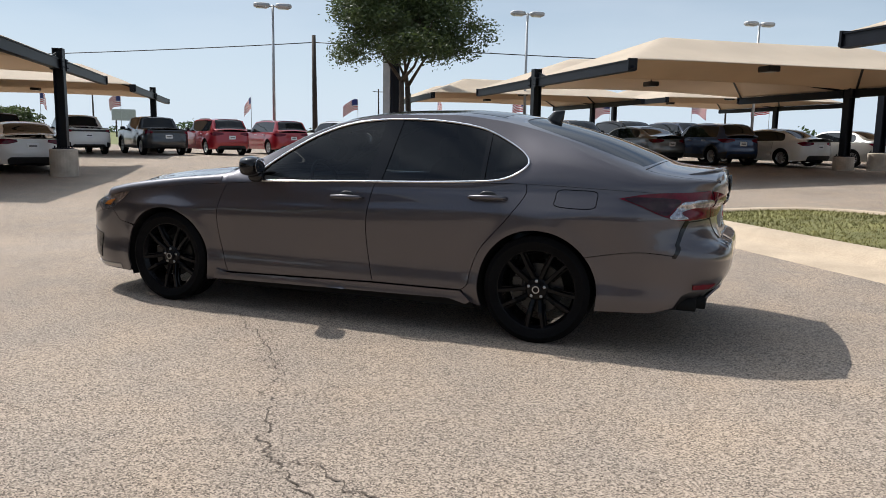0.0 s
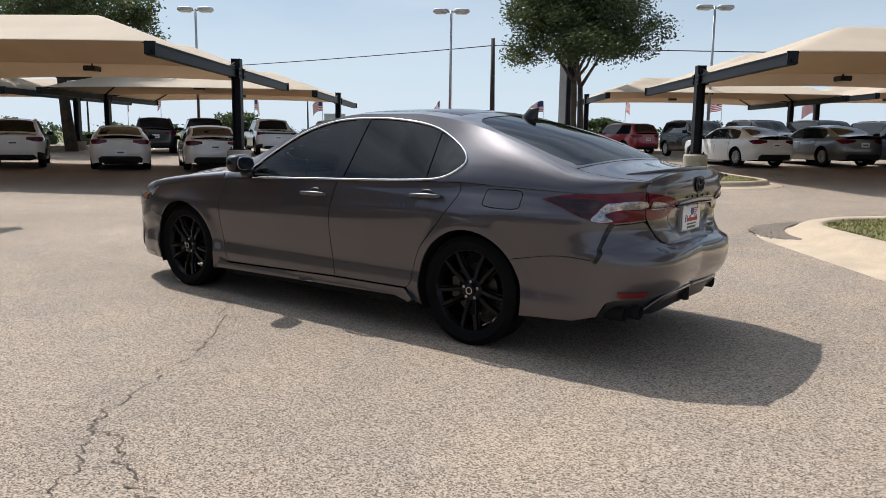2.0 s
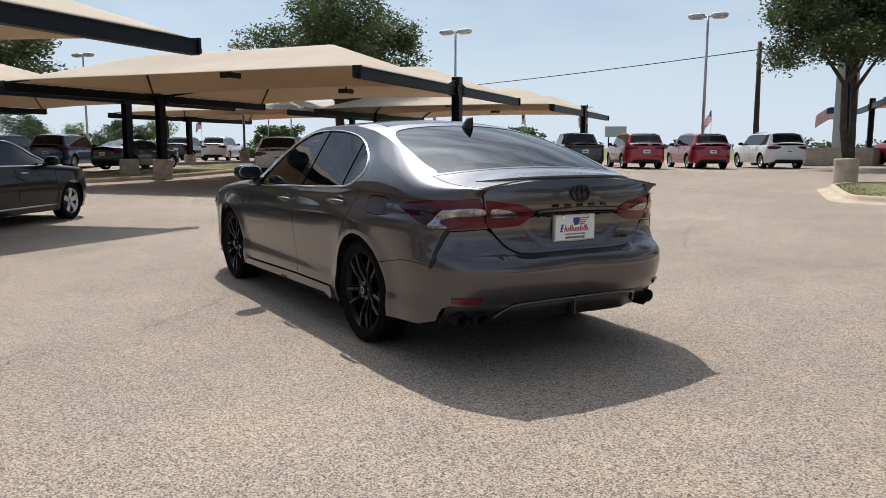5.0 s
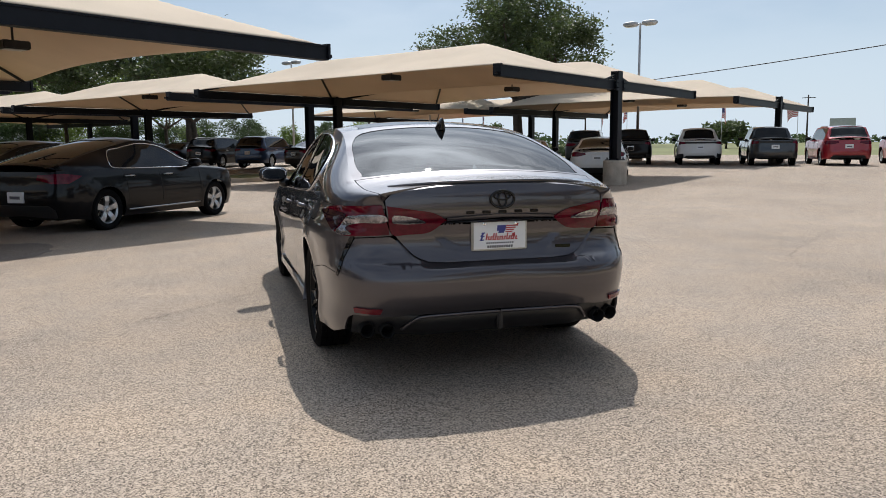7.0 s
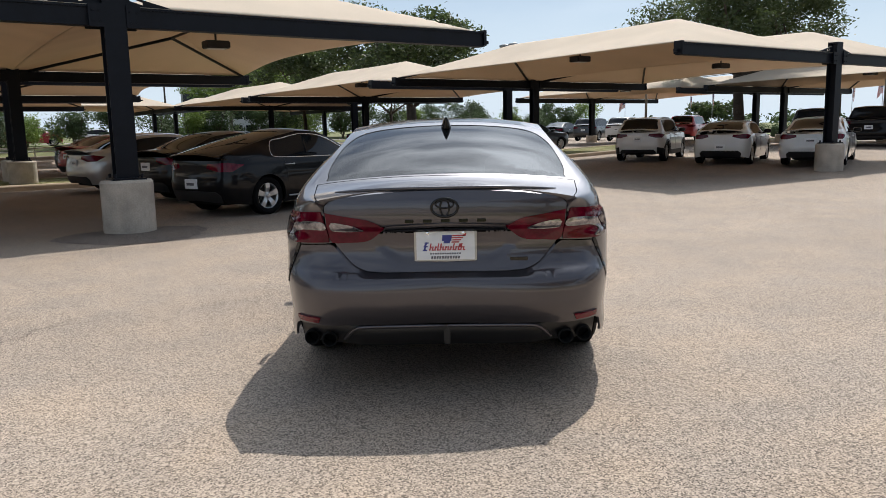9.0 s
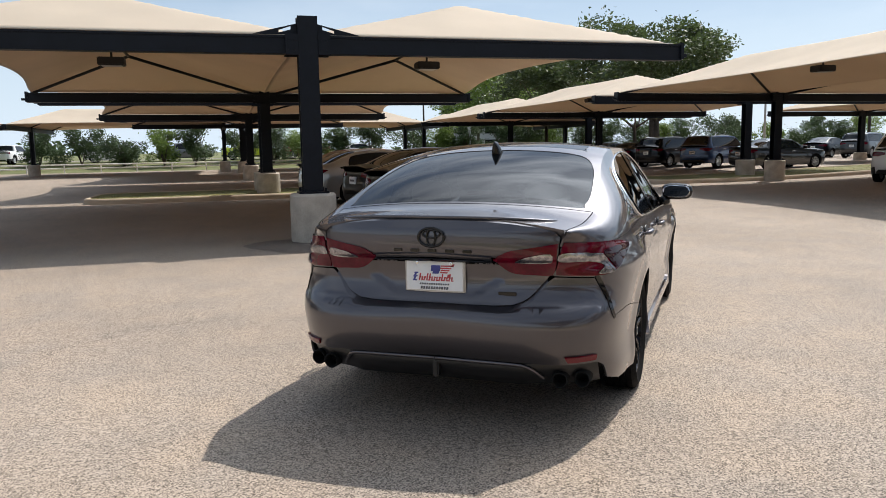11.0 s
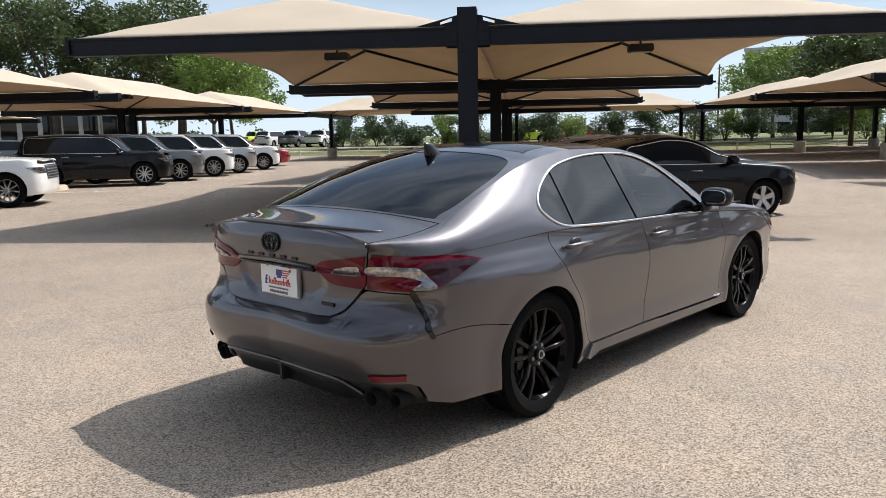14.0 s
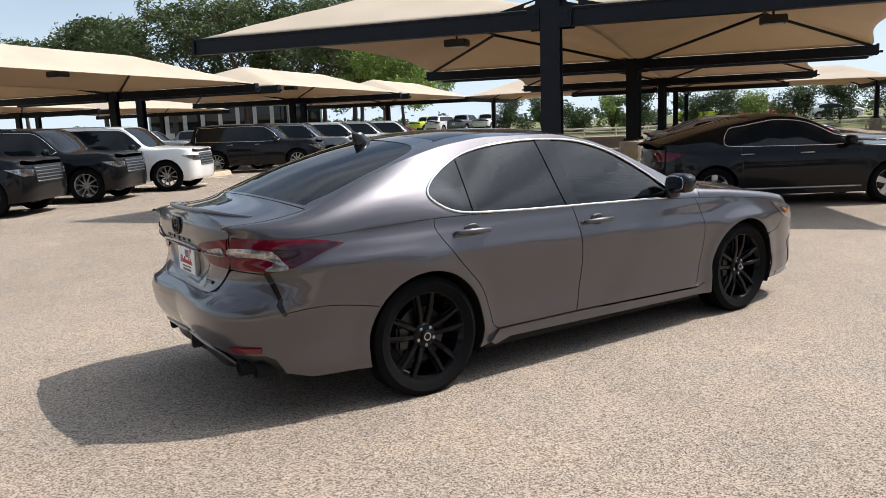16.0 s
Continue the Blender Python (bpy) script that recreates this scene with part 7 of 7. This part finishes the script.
for k, (x, y, h) in enumerate(((8.5, 104, 13), (16, 91, 13), (12, 76, 12.5), (17, 70, 13), (22.8, 66.5, 13.5), (27.5, 64, 13), (32, 69, 13), (26, 76, 14), (29, 57, 13), (2, 98, 12), (-8, 104, 12), (38, 72, 11), (-20, 96, 12), (-1, 84, 11), (-12, 86, 12), (-24, 80, 12))):
    tree(x, y, h, 5.2, 40 + k, "tall dark oak in a belt of trees", leaves=8500, leaf_size=0.2, base=0.34, fork=0.42, thick=0.22)


def shrub(x, y, h, r, seed, pale):
    rng = np.random.default_rng(seed)
    top = tagged(new("shrub"), "leafy multi-stemmed shrub on a grassy bank", "shrub", "shrubs on the bank")
    bm = bmesh.new()
    for i in range(5):
        a = rng.uniform(0, math.tau)
        tube(bm, [(0, 0, -0.05), (math.cos(a) * r * 0.3, math.sin(a) * r * 0.3, h * 0.45), (math.cos(a) * r * 0.6, math.sin(a) * r * 0.6, h * 0.85)], [0.05, 0.035, 0.012], 5)
    part("trunk", bm, M["bark"], top)
    clumps = [(np.array([rng.normal(0, 0.45) * r, rng.normal(0, 0.45) * r, h * rng.uniform(0.2, 0.95)]), r * rng.uniform(0.25, 0.5)) for _ in range(22)]
    v, f = leaf_mass(clumps, 4600, 0.10, rng, 0.9)
    raw_mesh("foliage", v, f, M["leaf_light"] if pale else M["hedge"], top)
    top.matrix_basis = pose(x, y, ground_z(x, y))


rng = random.Random(21)
for k in range(2, 30):
    p = spot(-21 + 3.0 * k + rng.uniform(-0.8, 0.8), 56.5 + rng.uniform(-1.5, 1.5))
    shrub(p.x, p.y, rng.uniform(2.3, 3.4), rng.uniform(1.25, 1.9), 300 + k, k % 4 == 1)

# low clipped hedge towards the field
for k in range(10):
    rng2 = np.random.default_rng(500 + k)
    top = tagged(new("hedge"), "low clipped green hedge along the field", "hedge", "hedges")
    n = 9
    clumps = [(np.array([i * 0.65, rng2.normal(0, 0.12), 0.55]), 0.55) for i in range(n)]
    v, f = leaf_mass(clumps, 4200, 0.07, rng2, 0.9)
    raw_mesh("foliage", v, f, M["hedge"], top)
    bm = bmesh.new()
    box(bm, (-0.2, -0.3, -0.05), (n * 0.65 - 0.4, 0.3, 0.75), 0.1)
    part("core", bm, M["hedge"], top)
    p = spot(50.5, 16 + 6.4 * k)
    top.matrix_basis = pose(p.x, p.y, p.z, 0, 0, 36)

# white pipe rail along the bank
top = tagged(new("pipe_rail"), "low white pipe rail along the grassy bank", "rail", kind="structure")
bm = bmesh.new()
for z in (0.35, 0.62):
    tube(bm, [(*spot(-40, 50).xy, z), (*spot(70, 50).xy, z)], 0.045, 8)
part("pipe", bm, M["white_paint"], top)
for k in range(45):
    bm = bmesh.new()
    p = spot(-40 + 2.5 * k, 50)
    tube(bm, [(p.x, p.y, -0.05), (p.x, p.y, 0.66)], 0.045, 8)
    part("post", bm, M["white_paint"], top)

# far road on the bank
bm = bmesh.new()
vs = [bm.verts.new(spot(u, v) + Vector((0, 0, 0.02))) for u, v in ((-300, 60.5), (300, 60.5), (300, 68), (-300, 68))]
bm.faces.new(vs)
tagged(mesh_object("road", bm, M["road"]), "grey asphalt road beyond the grassy bank", "road", kind="structure")

# distant woods along the horizon
vv, ff, base_i = [], [], 0
rng3 = np.random.default_rng(77)
clumps = []
for k in range(520):
    a = rng3.uniform(0, math.tau)
    d = rng3.uniform(380, 640)
    s = rng3.uniform(1.6, 3.4) * (1.5 if rng3.random() < 0.15 else 1)
    clumps.append((np.array([math.cos(a) * d, math.sin(a) * d, s * 0.8 + 0.6]), s * 1.8))
v, f = leaf_mass(clumps, 26000, 1.5, rng3, 0.55)
tagged(raw_mesh("distant_woods", v, f, M["hedge"], None), "low hazy line of distant trees along the horizon", "woods", kind="stuff")
for k, (x, y, h, r) in enumerate(((60, -130, 4.2, 3.6), (44, -138, 3.6, 3.2), (104, -80, 4.2, 4), (118, -40, 3.6, 3.6))):
    tree(x, y, h, r, 700 + k, "rounded tree out in the field", leaves=5000, leaf_size=0.28, base=0.1)

# billboard out in the field
top = tagged(new("billboard"), "grey roadside billboard seen far across the field", "billboard")
bm = bmesh.new()
box(bm, (-2.2, -0.25, 3.2), (2.2, 0.25, 5.4), 0.03)
part("board", bm, M["lamp_head"], top)
bm = bmesh.new()
box(bm, (-2.0, -0.29, 4.0), (2.0, -0.252, 4.6))
part("printed_band", bm, M["print_grey"], top)
for s in (-1.4, 1.4):
    bm = bmesh.new()
    tube(bm, [(s, 0, -0.1), (s, 0, 3.3)], 0.15, 8)
    part("leg", bm, M["wood_pole"], top)
top.matrix_basis = pose(113, -112, ground_z(113, -112), 0, 0, 45)

# office block on the skyline and the showroom beyond the canopies
M["wall_pale"] = material("pale_render", (0.42, 0.42, 0.42), 0.8, grain=0.05, scale=10, patch=0.08, patch_scale=0.3)
# white showroom wall, its colour darkened for the shade it stands in
M["wall_shaded"] = material("shaded_white_panel", (0.5, 0.5, 0.5), 0.6, patch=0.06, patch_scale=0.5)


def block(name, label, w, d, storeys, h, mat, m, cols):
    top = tagged(new(name), label, "building")
    bm = bmesh.new()
    box(bm, (-w / 2, -d / 2, -0.5), (w / 2, d / 2, storeys * h))
    part("wall", bm, mat, top)
    bm = bmesh.new()
    box(bm, (-w / 2 - 0.2, -d / 2 - 0.2, storeys * h), (w / 2 + 0.2, d / 2 + 0.2, storeys * h + 0.6))
    part("roof", bm, mat, top)
    for s in range(storeys):
        for c in range(cols):
            bm = bmesh.new()
            x0 = -w / 2 + w * (c + 0.12) / cols
            box(bm, (x0, -d / 2 - 0.08, s * h + 0.9), (x0 + w * 0.76 / cols, -d / 2 + 0.1, s * h + h - 0.5), 0.02)
            part("window", bm, M["window_black"], top)
    top.matrix_basis = m


block("office_block", "pale office block with dark strip windows", 26, 14, 5, 3.6, M["wall_pale"], pose(172, 49.4, 0, 0, 0, -72), 8)
block("showroom", "white glass-fronted showroom beyond the canopies", 20, 10, 1, 4.2, M["wall_shaded"], lot(-54, 71, 0, 33.5), 10)
